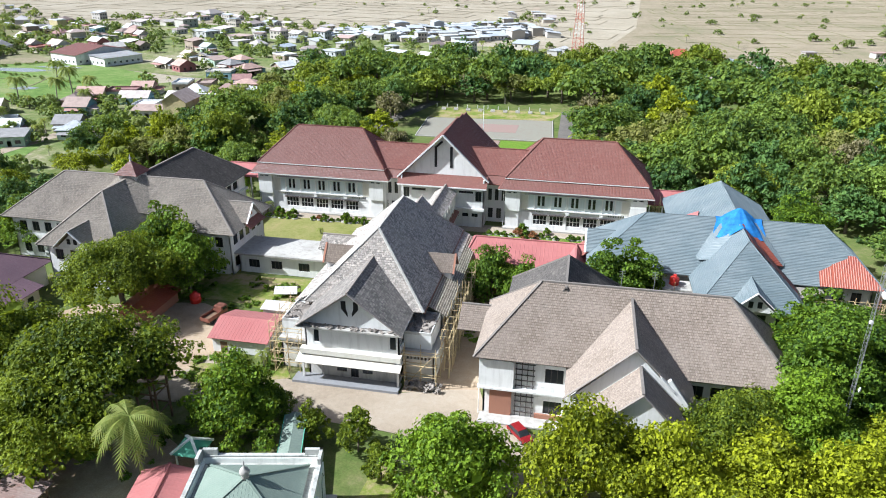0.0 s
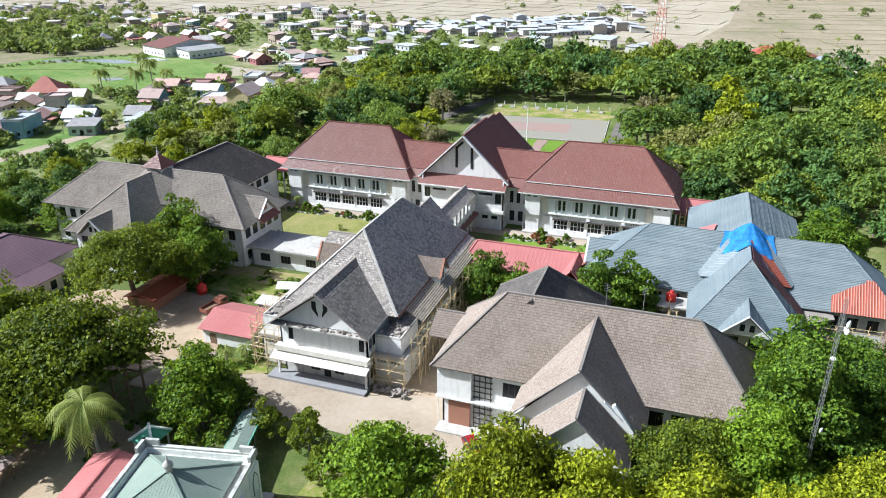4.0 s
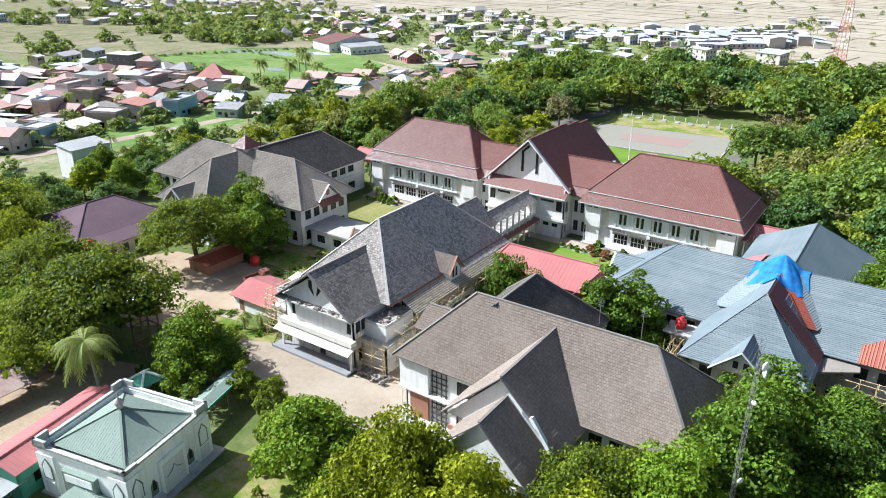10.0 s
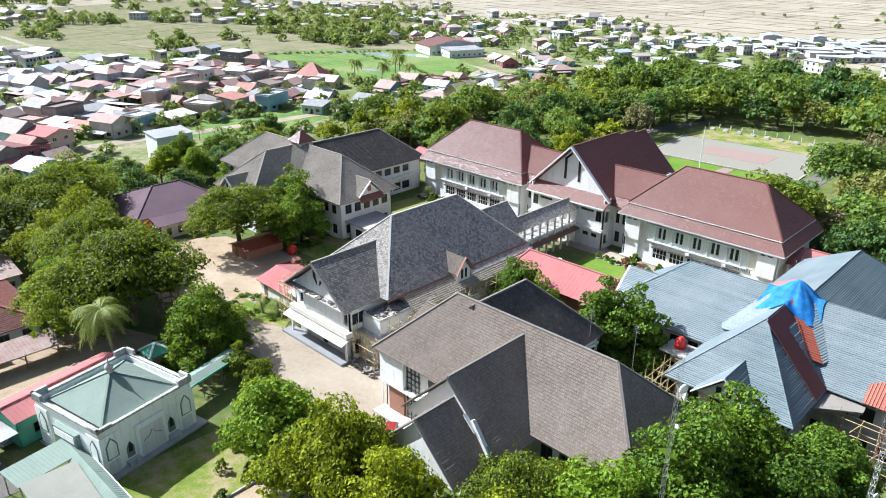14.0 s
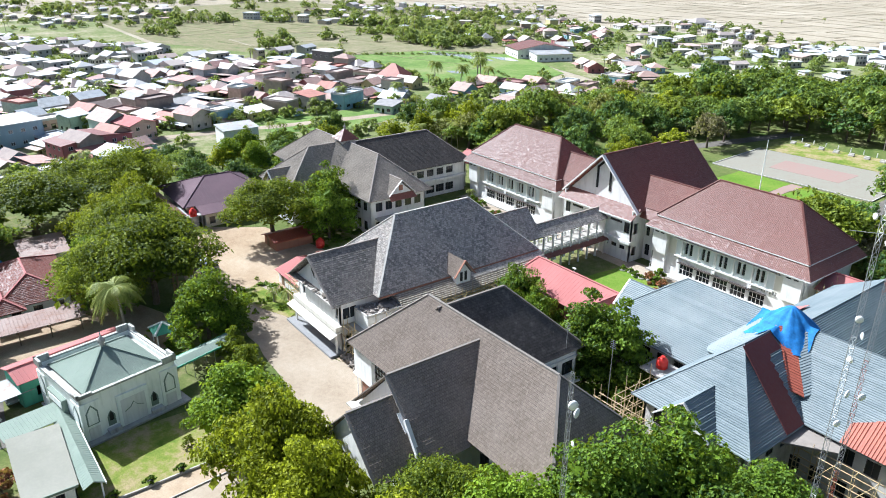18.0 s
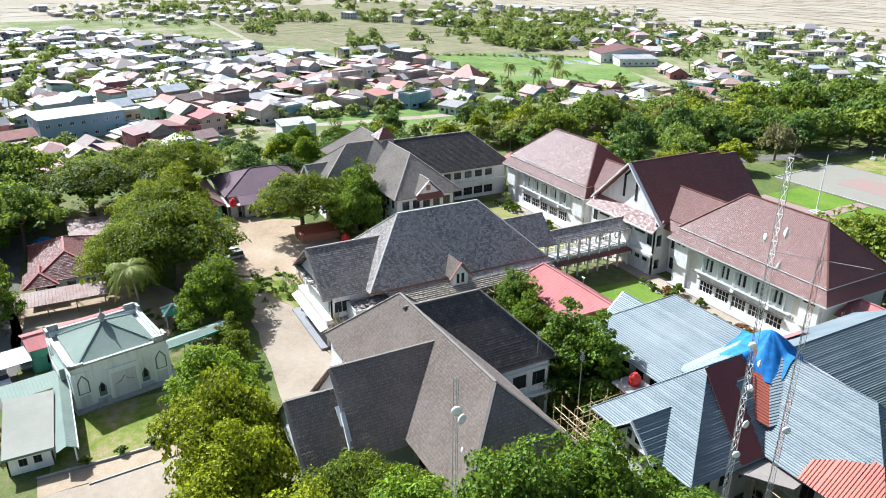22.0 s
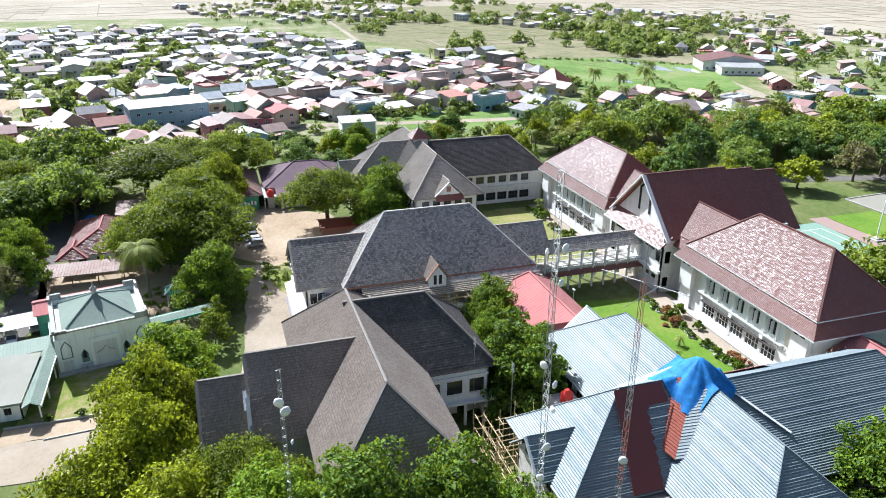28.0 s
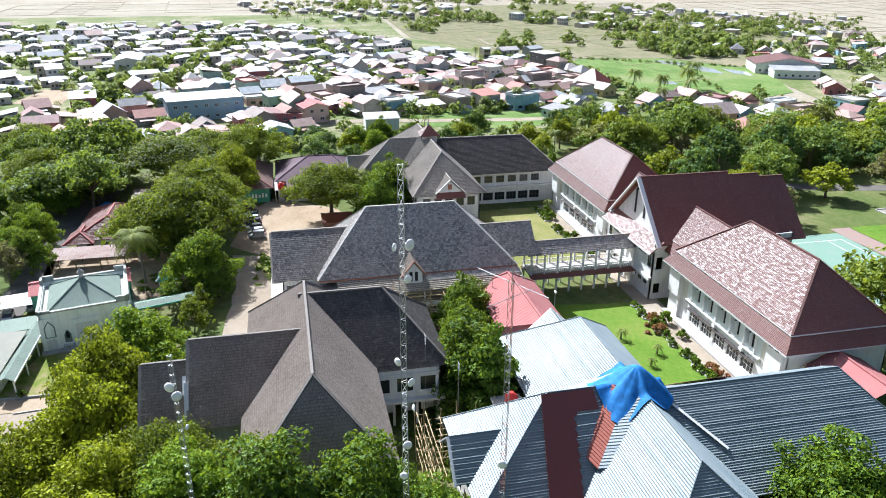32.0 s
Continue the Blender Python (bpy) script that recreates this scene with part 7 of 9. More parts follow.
c1, c2 = car(), car("van")
lots = [(-40.0, -77.8), (-43.0, -78.0), (-46.0, -78.5), (-49.0, -78.9), (-52.2, -79.2), (-55.4, -79.6), (-58.4, -79.9), (-61.4, -80.2)]
for i, (x, y) in enumerate(lots):
    src = c1 if i % 3 else c2
    k_ = copy_thing(src, pose(x, y, 0, 0, 0, 2 + (i * 7) % 11))
    tagged(k_, "small van parked under the trees" if src is c2 else "saloon car parked under the trees", "car", "parked cars")
c1.matrix_basis = pose(-6.5, -122.5, 0, 0, 0, 100)
tagged(c1, "car parked under the metal shelter", "car", "parked cars")
c2.matrix_basis = pose(-10.5, -119.5, 0, 0, 0, 100)
tagged(c2, "van parked beside the metal shelter", "car", "parked cars")
red = copy_thing(c1, pose(27.3, -80.4, 0, 0, 0, 40))
tagged(red, "small red hatchback parked in front of the classrooms", "car", "parked cars")
for o in red.children:
    if o.name.startswith(("body", "roof")):
        o.data = o.data.copy()
        o.data.materials[0] = M["car_red"]
tr = thing("pickup_truck", (0, 0, 0), "old brown open-bed truck in the yard", "truck")
bm = boxes((-0.95, 0.95, 0.9, 2.7, 0.6, 2.1))
bmesh.ops.bevel(bm, geom=bm.edges[:], offset=0.12, segments=2, affect="EDGES")
cb = part("cab", bm, M["truck_rust"], tr)
bm = boxes((-0.8, 0.8, 2.66, 2.72, 1.35, 1.95), (-0.97, 0.97, 1.3, 2.3, 1.4, 1.95))
part("window", bm, M["glass"], cb)
bm = boxes((-1.0, 1.0, -2.8, 0.8, 0.75, 0.85), (-1.0, -0.94, -2.8, 0.8, 0.85, 1.5), (0.94, 1.0, -2.8, 0.8, 0.85, 1.5), (-1.0, 1.0, -2.8, -2.74, 0.85, 1.5), (-1.0, 1.0, 0.74, 0.8, 0.85, 1.7))
part("bed", bm, M["truck_rust"], tr)
bm = boxes((-0.9, 0.9, -2.6, 0.6, 0.86, 1.0))
part("load", bm, M["wood"], tr)
for x in (-0.85, 0.85):
    for y in (-1.8, 1.8):
        bm = bmesh.new()
        tube(bm, (x - 0.14, y, 0.4), (x + 0.14, y, 0.4), 0.4, 0.4, 14)
        part("wheel", bm, M["tyre"], tr)
tr.matrix_basis = pose(-31.2, -57.4, 0, 0, 0, -12)

# ---------- trees ----------
def crown_mesh(name, seed, r, h, clumps, per, leaf, mat, flat=0.5, droop=0.2, lay=0.6, base=0.0, tuft=1.0, core=4):
    """A crown of many small leaf sprays on uneven clumps; r radius, h height of the crown above z=base."""
    g = np.random.default_rng(seed)
    verts, faces = [], []
    cs = []
    f2, f3, f5 = g.uniform(0, 6.28, 3)
    for i in range(clumps):
        a = i * 2.39996 + g.uniform(-0.5, 0.5)
        q = math.sqrt((i + 0.5) / clumps)
        lobe = 1 + 0.16 * math.sin(2 * a + f2) + 0.13 * math.sin(3 * a + f3) + 0.08 * math.sin(5 * a + f5)
        rr = r * q * lobe * (0.78 + 0.36 * g.random())
        top = h * (1 - flat * q ** 2.2) * (0.70 + 0.38 * g.random())
        z = base + top * (0.50 + 0.46 * g.random()) - droop * h * q
        rc = r * tuft * (0.12 + 0.17 * g.random() ** 1.5) * (1.15 - 0.35 * q)
        cs.append((rr * math.cos(a), rr * math.sin(a), z, rc))
    mean = sum(c[3] ** 1.5 for c in cs) / clumps

    def sprays(c, nrm, size):
        """Leaf sprays: small bent lozenges at the points c, facing nrm."""
        n = len(c)
        nrm = nrm / np.linalg.norm(nrm, axis=1)[:, None]
        t = np.cross(nrm, g.normal(size=(n, 3)))
        t /= np.linalg.norm(t, axis=1)[:, None]
        b = np.cross(nrm, t)
        lift = nrm * size * 0.22
        o = len(verts)
        quad = np.stack([c - t * size, c - b * size * 0.72 + lift, c + t * size, c + b * size * 0.72 + lift], 1).reshape(-1, 3)
        verts.extend(quad.tolist())
        faces.extend([(o + 4 * i, o + 4 * i + 1, o + 4 * i + 2, o + 4 * i + 3) for i in range(n)])

    for x, y, z, rc in cs:
        # a leafy dome over each clump
        n = int(per * (0.75 + 0.5 * g.random()) * rc ** 1.5 / mean) + 6
        d = g.normal(size=(n, 3))
        d[:, 2] = np.where(g.random(n) < 0.88, np.abs(d[:, 2]), d[:, 2])
        d /= np.linalg.norm(d, axis=1)[:, None]
        rad = rc * (1.08 - 0.42 * g.random((n, 1)) ** 1.6 + 0.30 * (g.random((n, 1)) < 0.05))
        c = np.array([x, y, z]) + d * rad * np.array([1.2, 1.2, 0.62]) + g.normal(size=(n, 3)) * leaf * 0.3
        nrm = d * np.array([0.85, 0.85, 1.0]) + np.array([0, 0, lay * 0.35]) + g.normal(size=(n, 3)) * 0.46
        sprays(c, nrm, leaf * (0.40 + 0.75 * g.random((n, 1))))
        # oversized leaves added under it to block light and darken the crown's inside
        n = core
        a = g.uniform(0, 6.28, n)
        q = rc * np.sqrt(g.random(n))
        c = np.stack([x * 0.92 + q * np.cos(a), y * 0.92 + q * np.sin(a), z - rc * (0.15 + 0.5 * g.random(n)) - h * 0.12 * g.random(n)], 1)
        sprays(c, np.array([0, 0, 1.0]) + g.normal(size=(n, 3)) * 0.3, rc * (0.35 + 0.35 * g.random((n, 1))))
    me = bpy.data.meshes.new(name)
    me.from_pydata(verts, [], faces)
    me.materials.append(mat)
    return me, cs


def trunk_mesh(name, seed, height, r0, cs, mat, limbs=7, fork=0.45, sides=8):
    """A tapered, slightly bent trunk with limbs that reach into the crown's clumps."""
    rnd = random.Random(seed)
    bm = bmesh.new()
    zf = height * fork
    p = Vector((0, 0, -0.3))
    steps = 3
    for i in range(steps):
        q = Vector((rnd.uniform(-0.2, 0.2), rnd.uniform(-0.2, 0.2), zf * (i + 1) / steps))
        tube(bm, p, q, r0 * (1.25 - 0.4 * i / steps), r0 * (1.25 - 0.4 * (i + 1) / steps), sides)
        p = q
    for x, y, z, rc in sorted(cs, key=lambda c: rnd.random())[:limbs]:
        mid = Vector((x * 0.45, y * 0.45, zf + (z - zf) * 0.55))
        tube(bm, p - Vector((0, 0, 0.2)), mid, r0 * 0.5, r0 * 0.3, 6)
        tube(bm, mid, (x, y, z), r0 * 0.3, r0 * 0.08, 5)
    me = bpy.data.meshes.new(name)
    bm.to_mesh(me)
    bm.free()
    me.materials.append(mat)
    return me


KIND = {}


def tree_kind(key, count, leaf_mat_name, r, h, base, clumps, per, leaf, label, flat=0.5, r0=0.3, limbs=7, droop=0.2, lay=0.6, tuft=1.0):
    KIND[key] = []
    for i in range(count):
        s = sum(map(ord, key)) * 10 + i
        cm, cs = crown_mesh("crown", s, r, h, clumps, per, leaf, M[leaf_mat_name], flat, droop, lay, base, tuft, 4 if per > 20 else 1)
        tm = trunk_mesh("trunk", s, base + h, r0, cs, M["bark"], limbs)
        KIND[key].append((cm, tm, label))


def tree(key, x, y, scale=1.0, z_scale=None, group="", label=None, seed=None):
    rnd = random.Random(int(x * 97 + y * 31) if seed is None else seed)
    cm, tm, lb = rnd.choice(KIND[key])
    ob = new("tree")
    ob.matrix_basis = Matrix.LocRotScale((x, y, -0.1), Euler((0, 0, rnd.uniform(0, 6.28))), (scale, scale, z_scale or scale))
    tagged(ob, label or lb, "tree", group)
    for nm, me in (("trunk", tm), ("crown", cm)):
        c = new(nm, me)
        c.parent = ob
    return ob


# near kinds carry more leaves than far ones
tree_kind("near_dense", 3, "leaf_dense", 6.0, 7.5, 2.6, 90, 105, 0.27, "dense dark green broadleaf tree beside the lane", 0.62, 0.28, tuft=1.08)
tree_kind("near_green", 3, "leaf_green", 6.0, 7.5, 2.6, 90, 105, 0.27, "bright green broadleaf tree with layered boughs", 0.62, 0.28, tuft=1.08)
tree_kind("big_dense", 2, "leaf_dense", 7.2, 14.5, 4.5, 150, 110, 0.28, "tall broad dark green tree with heavy boughs", 0.6, 0.35, 9, tuft=0.92)
tree_kind("big_green", 2, "leaf_green", 7.2, 14.5, 4.5, 150, 110, 0.28, "tall broad bright green tree with heavy boughs", 0.6, 0.35, 9, tuft=0.92)
tree_kind("near_lime", 3, "leaf_lime", 7.5, 8.5, 4.0, 105, 115, 0.28, "spreading yellow-green tree in sunlight", 0.6, 0.35, tuft=1.02)
tree_kind("near_rain", 3, "leaf_rain", 10.0, 7.0, 6.0, 165, 105, 0.29, "wide umbrella-shaped rain tree with feathery leaves", 0.55, 0.5, 11, lay=1.6, tuft=0.88)
tree_kind("near_tall", 3, "leaf_dense", 4.6, 12.0, 3.0, 95, 100, 0.27, "tall dark green tree with glossy leaves", 0.75, 0.3, tuft=1.08)
tree_kind("pillar", 2, "leaf_dense", 1.5, 9.0, 0.8, 60, 34, 0.26, "narrow pillar-shaped green tree behind the building", 0.5, 0.12, 3, tuft=1.3)
tree_kind("small", 2, "leaf_rain", 2.4, 4.2, 1.3, 60, 46, 0.19, "small round young tree with pale green leaves", 0.7, 0.10, 5, tuft=0.8)
tree_kind("mid_rain", 4, "leaf_park", 9.6, 5.6, 6.6, 92, 26, 0.55, "wide green rain tree in the park", 0.5, 0.4, 9, lay=1.6, tuft=0.82)
tree_kind("mid_bright", 3, "leaf_bright", 8.6, 5.8, 6.0, 84, 26, 0.52, "wide yellow-green rain tree in the park", 0.5, 0.4, 9, lay=1.6, tuft=0.82)
tree_kind("low_bright", 3, "leaf_bright", 8.6, 5.8, 6.0, 52, 13, 0.86, "park tree", 0.5, 0.4, 4, lay=1.6)
tree_kind("mid_dense", 3, "leaf_shade", 6.8, 8.0, 4.0, 76, 27, 0.50, "dense dark green park tree", 0.6, 0.35, lay=1.2, tuft=0.85)
tree_kind("mid_lime", 2, "leaf_lime", 6.5, 7.5, 4.0, 76, 27, 0.50, "light green park tree", 0.6, 0.35, lay=1.2, tuft=0.85)
tree_kind("mid_olive", 2, "leaf_olive", 7.5, 6.0, 4.5, 60, 30, 0.55, "olive-brown half-dry park tree", 0.55, 0.35, lay=1.2)
tree_kind("mid_dry", 2, "leaf_dry", 6.0, 6.0, 4.0, 60, 26, 0.42, "half-bare grey-brown park tree", 0.55, 0.35, 16, lay=0.6)
tree_kind("low_dry", 1, "leaf_dry", 6.0, 6.0, 4.0, 50, 14, 0.6, "park tree", 0.55, 0.35, 9, lay=0.6)
tree_kind("far", 5, "leaf_far", 4.5, 6.0, 0.9, 15, 7, 1.05, "green tree between the houses", 0.6, 0.25, 0, lay=1.2)
tree_kind("low_rain", 4, "leaf_park", 9.6, 5.6, 6.6, 56, 13, 0.88, "park tree", 0.5, 0.4, 4, lay=1.6)
tree_kind("low_dense", 3, "leaf_shade", 6.8, 8.0, 4.0, 44, 13, 0.84, "park tree", 0.6, 0.35, 4, lay=1.2)
tree_kind("low_lime", 2, "leaf_lime", 6.5, 7.5, 4.0, 44, 13, 0.84, "park tree", 0.6, 0.35, 4, lay=1.2)
tree_kind("low_olive", 2, "leaf_olive", 7.5, 6.0, 4.5, 42, 13, 0.84, "park tree", 0.55, 0.35, 4, lay=1.2)
tree_kind("weed", 3, "leaf_dense", 0.75, 0.9, 0.05, 5, 12, 0.26, "weed", 0.6, 0.03, 1)
tree_kind("bush", 2, "leaf_dense", 0.75, 0.9, 0.15, 9, 45, 0.16, "small clipped garden shrub", 0.6, 0.05, 3)
tree_kind("flower_bush", 1, "flower", 1.1, 1.2, 0.2, 10, 45, 0.18, "reddish flowering garden shrub", 0.6, 0.05, 3)


def palm_mesh(seed, height, fronds, length, sub=9):
    rnd = random.Random(seed)
    bm = bmesh.new()
    p = Vector((0, 0, -0.2))
    lean = Vector((rnd.uniform(-0.08, 0.08), rnd.uniform(-0.08, 0.08), 0))
    for i in range(4):
        q = Vector((0, 0, height * (i + 1) / 4)) + lean * height * ((i + 1) / 4) ** 2
        tube(bm, p, q, 0.24 - 0.03 * i, 0.21 - 0.03 * i, 8)
        p = q
    tm = bpy.data.meshes.new("trunk")
    bm.to_mesh(tm)
    bm.free()
    tm.materials.append(M["palm_bark"])
    bm = bmesh.new()
    for i in range(fronds):
        a = i * 2.39996 + rnd.uniform(-0.2, 0.2)
        rise = rnd.uniform(-0.25, 0.95)
        d = Vector((math.cos(a), math.sin(a), 0))
        side = Vector((-d.y, d.x, 0))
        pts = []
        for j in range(sub + 1):
            s = j / sub
            pts.append(p + d * (length * s * (1 - 0.18 * s)) + Vector((0, 0, length * (rise * s * 0.7 - 0.75 * s * s))))
        for j in range(sub):
            a0, a1 = pts[j], pts[j + 1]
            w = length * 0.24 * math.sin(math.pi * (0.12 + 0.85 * (j + 0.5) / sub))
            for sg in (-1, 1):
                for t in (0.0, 0.5):
                    b0 = a0.lerp(a1, t)
                    b1 = a0.lerp(a1, t + 0.46)
                    tip = b0.lerp(b1, 0.5) + side * sg * w + (a1 - a0) * 0.8 - Vector((0, 0, w * 0.45))
                    poly(bm, [b0, b1, tip])
    cm = bpy.data.meshes.new("crown")
    bm.to_mesh(cm)
    bm.free()
    cm.materials.append(M["frond"])
    return cm, tm


KIND["palm"] = [(*palm_mesh(i, 8.5, 26, 4.2), "tall coconut palm with drooping fronds") for i in range(3)]
KIND["far_palm"] = [(*palm_mesh(40 + i, 7.5, 14, 3.8, 4), "far coconut palm") for i in range(2)]
KIND["small_palm"] = [(*palm_mesh(20 + i, 2.2, 14, 1.7, 6), "small young ornamental palm") for i in range(2)]

for key, x, y, s, zs in (
        ("near_green", 20.5, -94, 1.18, 1.32), ("near_lime", 36.2, -95.5, 1.0, 1.48), ("near_lime", 45, -96, 0.95, 1.35), ("near_lime", 51, -102, 0.9, 1.1),
        ("near_lime", 56, -92, 1.0, 1.15), ("near_rain", 54.8, -84.5, 0.70, 1.08), ("big_green", 62.0, -82.0, 0.9, 0.98), ("near_lime", 65.5, -92, 0.95, 1.15),
        ("big_dense", 67.4, -73.5, 1.04, 1.14), ("big_green", 68.4, -64.5, 1.04, 1.12), ("big_dense", 75.5, -66, 0.92, 0.86), ("big_dense", 76.5, -56.5, 0.88, 0.84), ("near_dense", 68, -57, 0.95, 1.3),
        ("near_dense", 82, -72, 1.0, 1.4), ("near_lime", 75, -84, 1.0, 1.15), ("near_dense", 86, -60, 1.0, 1.3), ("near_lime", 74, -97, 0.95, 1.1), ("near_dense", 66.5, -84, 0.8, 1.25),
        ("near_tall", 38.6, -45, 1.12, 1.28), ("near_tall", 43.6, -43.5, 1.15, 1.3), ("near_dense", 17.6, -40, 0.88, 1.25), ("near_dense", 24, -42, 0.72, 1.15),
        ("near_green", -11.5, -88, 1.08, 1.3), ("near_dense", -8, -84.5, 0.5, 0.75), ("near_rain", -31, -91.5, 1.12, 1.45), ("near_rain", -46, -91, 1.0, 1.4), ("near_rain", -33, -100, 0.9, 1.15), ("near_dense", -41, -99, 1.05, 1.4),
        ("near_rain", -48.5, -59, 0.95, 1.2), ("near_dense", -47.3, -44.5, 1.25, 1.7), ("near_dense", -41.5, -47.8, 1.0, 1.5), ("near_rain", -91, -80, 1.05, 1.3), ("near_lime", -71, -83.5, 0.9, 1.3),
        ("small", -0.7, -87.3, 1.1, 1.25), ("small", 5.9, -88, 1.2, 1.35), ("small", 10.5, -92.5, 1.0, 1.1), ("small", 14, -97, 0.5, 0.5), ("small", 17, -101, 0.35, 0.4),
        ("near_rain", -86, -104, 1.35, 1.2), ("near_lime", -66, -92, 0.95, 1.1), ("near_rain", -55, -91, 0.9, 1.1), ("near_rain", -98, -92, 1.0, 1.1), ("near_lime", -94, -90, 0.7, 0.9), ("near_dense", -76, -121, 1.0, 1.3), ("near_dense", -66, -129, 1.0, 1.2), ("near_dense", -92, -124, 1.0, 1.3), ("near_dense", -35, -129, 0.7, 1.0), ("near_dense", -46, -130, 0.8, 1.1), ("near_rain", -84, -136, 0.9, 1.1), ("near_dense", -98, -119, 1.0, 1.3), ("near_dense", -115, -134, 1.1, 1.3), ("near_rain", -118, -148, 0.9, 1.1), ("near_dense", -60, -140, 0.9, 1.2), ("near_dense", -27, -124, 0.7, 1.1), ("mid_dry", -23, -127, 0.7, 1.0), ("near_green", -40, -126, 0.8, 1.2), ("near_dense", -31, -99, 0.8, 1.1), ("small", -8, -125, 0.7, 0.7), ("flower_bush", 13, -123, 2.2, 3.0), ("small", 10, -125, 0.9, 1.0),
        ("big_green", 77.5, -14.5, 1.05, 1.05), ("near_lime", -34.6, 50, 0.75, 1.05), ("mid_dry", -26, 52, 0.9, 1.2), ("near_dense", -88, -36, 0.9, 1.2), ("near_green", -118, -37, 0.9, 1.2), ("near_green", -111, -45, 0.9, 1.1), ("near_dense", -115, -26, 0.9, 1.2), ("near_green", -103, -40, 0.8, 1.1)):
    tree(key, x, y, s, zs)
for x, y, s in ((-18.5, -100, 1.32), (-198, 127, 1.4), (-212, 136, 1.45), (-191, 108, 1.2), (-204, 101, 1.3), (-183, 120, 1.1), (-168, 96, 1.0), (-176, 60, 1.0), (-182, 34, 1.0), (-8, 40, 0.9), (22, 60, 0.8), (-88, -86, 1.1), (-103, 22, 0.9), (-92, 30, 0.8), (-84, 34, 0.9), (-110, 45, 0.9), (-120, 60, 0.9), (-55, 52, 0.7), (120, 20, 0.9), (-2, 150, 0.8)):
    tree("palm", x, y, s)


def inside(x, y, pts):
    c = False
    for (x0, y0), (x1, y1) in zip(pts, pts[1:] + pts[:1]):
        if (y0 > y) != (y1 > y) and x < (x1 - x0) * (y - y0) / (y1 - y0) + x0:
            c = not c
    return c


PARK = ["mid_rain"] * 5 + ["mid_bright"] * 3 + ["mid_dense"] * 5 + ["mid_lime", "mid_olive", "mid_olive", "mid_dry"]
STAND = []


def joined(name, spots, label, bark="bark", sink=0.2):
    """Trees past counting as one object: rows of kind, x, y, scale, height scale."""
    rnd = random.Random(name)
    mats, vs, fs, mi = {}, [], [], []
    n0 = 0
    for key, x, y, s, zs in spots:
        cm, tm, lb_ = rnd.choice(KIND[key])
        a = rnd.uniform(0, 6.28)
        ca, sa = math.cos(a) * s, math.sin(a) * s
        for me in (cm, tm):
            co = np.empty(len(me.vertices) * 3)
            me.vertices.foreach_get("co", co)
            co = co.reshape(-1, 3)
            vs.append(np.stack([x + co[:, 0] * ca - co[:, 1] * sa, y + co[:, 0] * sa + co[:, 1] * ca, co[:, 2] * zs - sink], 1))
            slot = mats.setdefault(me.materials[0], len(mats))
            fs += [tuple(v + n0 for v in p.vertices) for p in me.polygons]
            mi += [slot] * len(me.polygons)
            n0 += len(co)
    me = bpy.data.meshes.new(name)
    me.from_pydata(np.concatenate(vs).tolist(), [], fs)
    for m_ in mats:
        me.materials.append(m_)
    me.polygons.foreach_set("material_index", mi)
    return tagged(new(name, me), label, "trees", "", "stuff")


def grove(pts, step, kinds, s0=0.8, s1=1.15, seed=1, keep_out=(), group="", p=1.0, near=None):
    """Trees on a shaken grid inside an outline of the plan: single trees inside the span near, the others joined."""
    rnd = random.Random(seed)
    xs, ys = [q[0] for q in pts], [q[1] for q in pts]
    y = min(ys)
    while y < max(ys):
        x = min(xs)
        while x < max(xs):
            X, Y = x + rnd.uniform(-0.4, 0.4) * step, y + rnd.uniform(-0.4, 0.4) * step
            key = rnd.choice(kinds)
            s = rnd.uniform(s0, s1)
            zs = s * rnd.uniform(0.95, 1.5)
            if inside(X, Y, pts) and rnd.random() < p and not any(a < X < b and c < Y < d for a, b, c, d in keep_out):
                if near and near[0] < X < near[1] and near[2] < Y < near[3]:
                    tree(key, X, Y, s, zs, group)
                else:
                    STAND.append((key.replace("mid", "low"), X, Y, s, zs))
            x += step
        y += step


grove([(-102, 30), (-98, 150), (-112, 205), (-20, 236), (-22, 150), (-34, 145), (-40, 60), (-52, 32)], 11.5, PARK, 0.7, 1.15, 3, group="park trees", near=(-120, 0, 0, 130), keep_out=[(-64, -52, 40, 70), (-56, -44, 70, 110)])
grove([(-24, 146), (34, 146), (32, 28), (62, 14), (190, -20), (190, 200), (70, 240), (-20, 232)], 12.0, PARK, 0.7, 1.25, 4, group="park trees", near=(20, 110, 0, 120))
grove([(92, -58), (98, 0), (190, -25), (190, -90), (114, -90)], 12.0, PARK, 0.75, 1.0, 5, group="park trees", near=(80, 110, -70, 0))
grove([(-128, -62), (-95, -62), (-96, 30), (-128, 30)], 10.0, ["mid_dense", "mid_lime", "mid_rain", "mid_dense"], 0.5, 0.8, 6, group="trees behind the school", near=(-128, -80, -62, 30), keep_out=[(-138, -118, -45, -25)], p=0.7)
grove([(-128, 30), (-60, 26), (-60, 48), (-125, 60)], 7.5, ["mid_lime", "mid_rain", "palm"], 0.5, 0.8, 7, group="trees behind the school", near=(-130, -60, 20, 60))
grove([(-104, -112), (-60, -118), (-56, -140), (-110, -145)], 12, ["mid_rain", "mid_dense", "mid_rain"], 0.9, 1.1, 8, group="roadside trees", near=(-125, -50, -145, -70))
joined("park_trees", STAND, "dense green canopy of park trees")

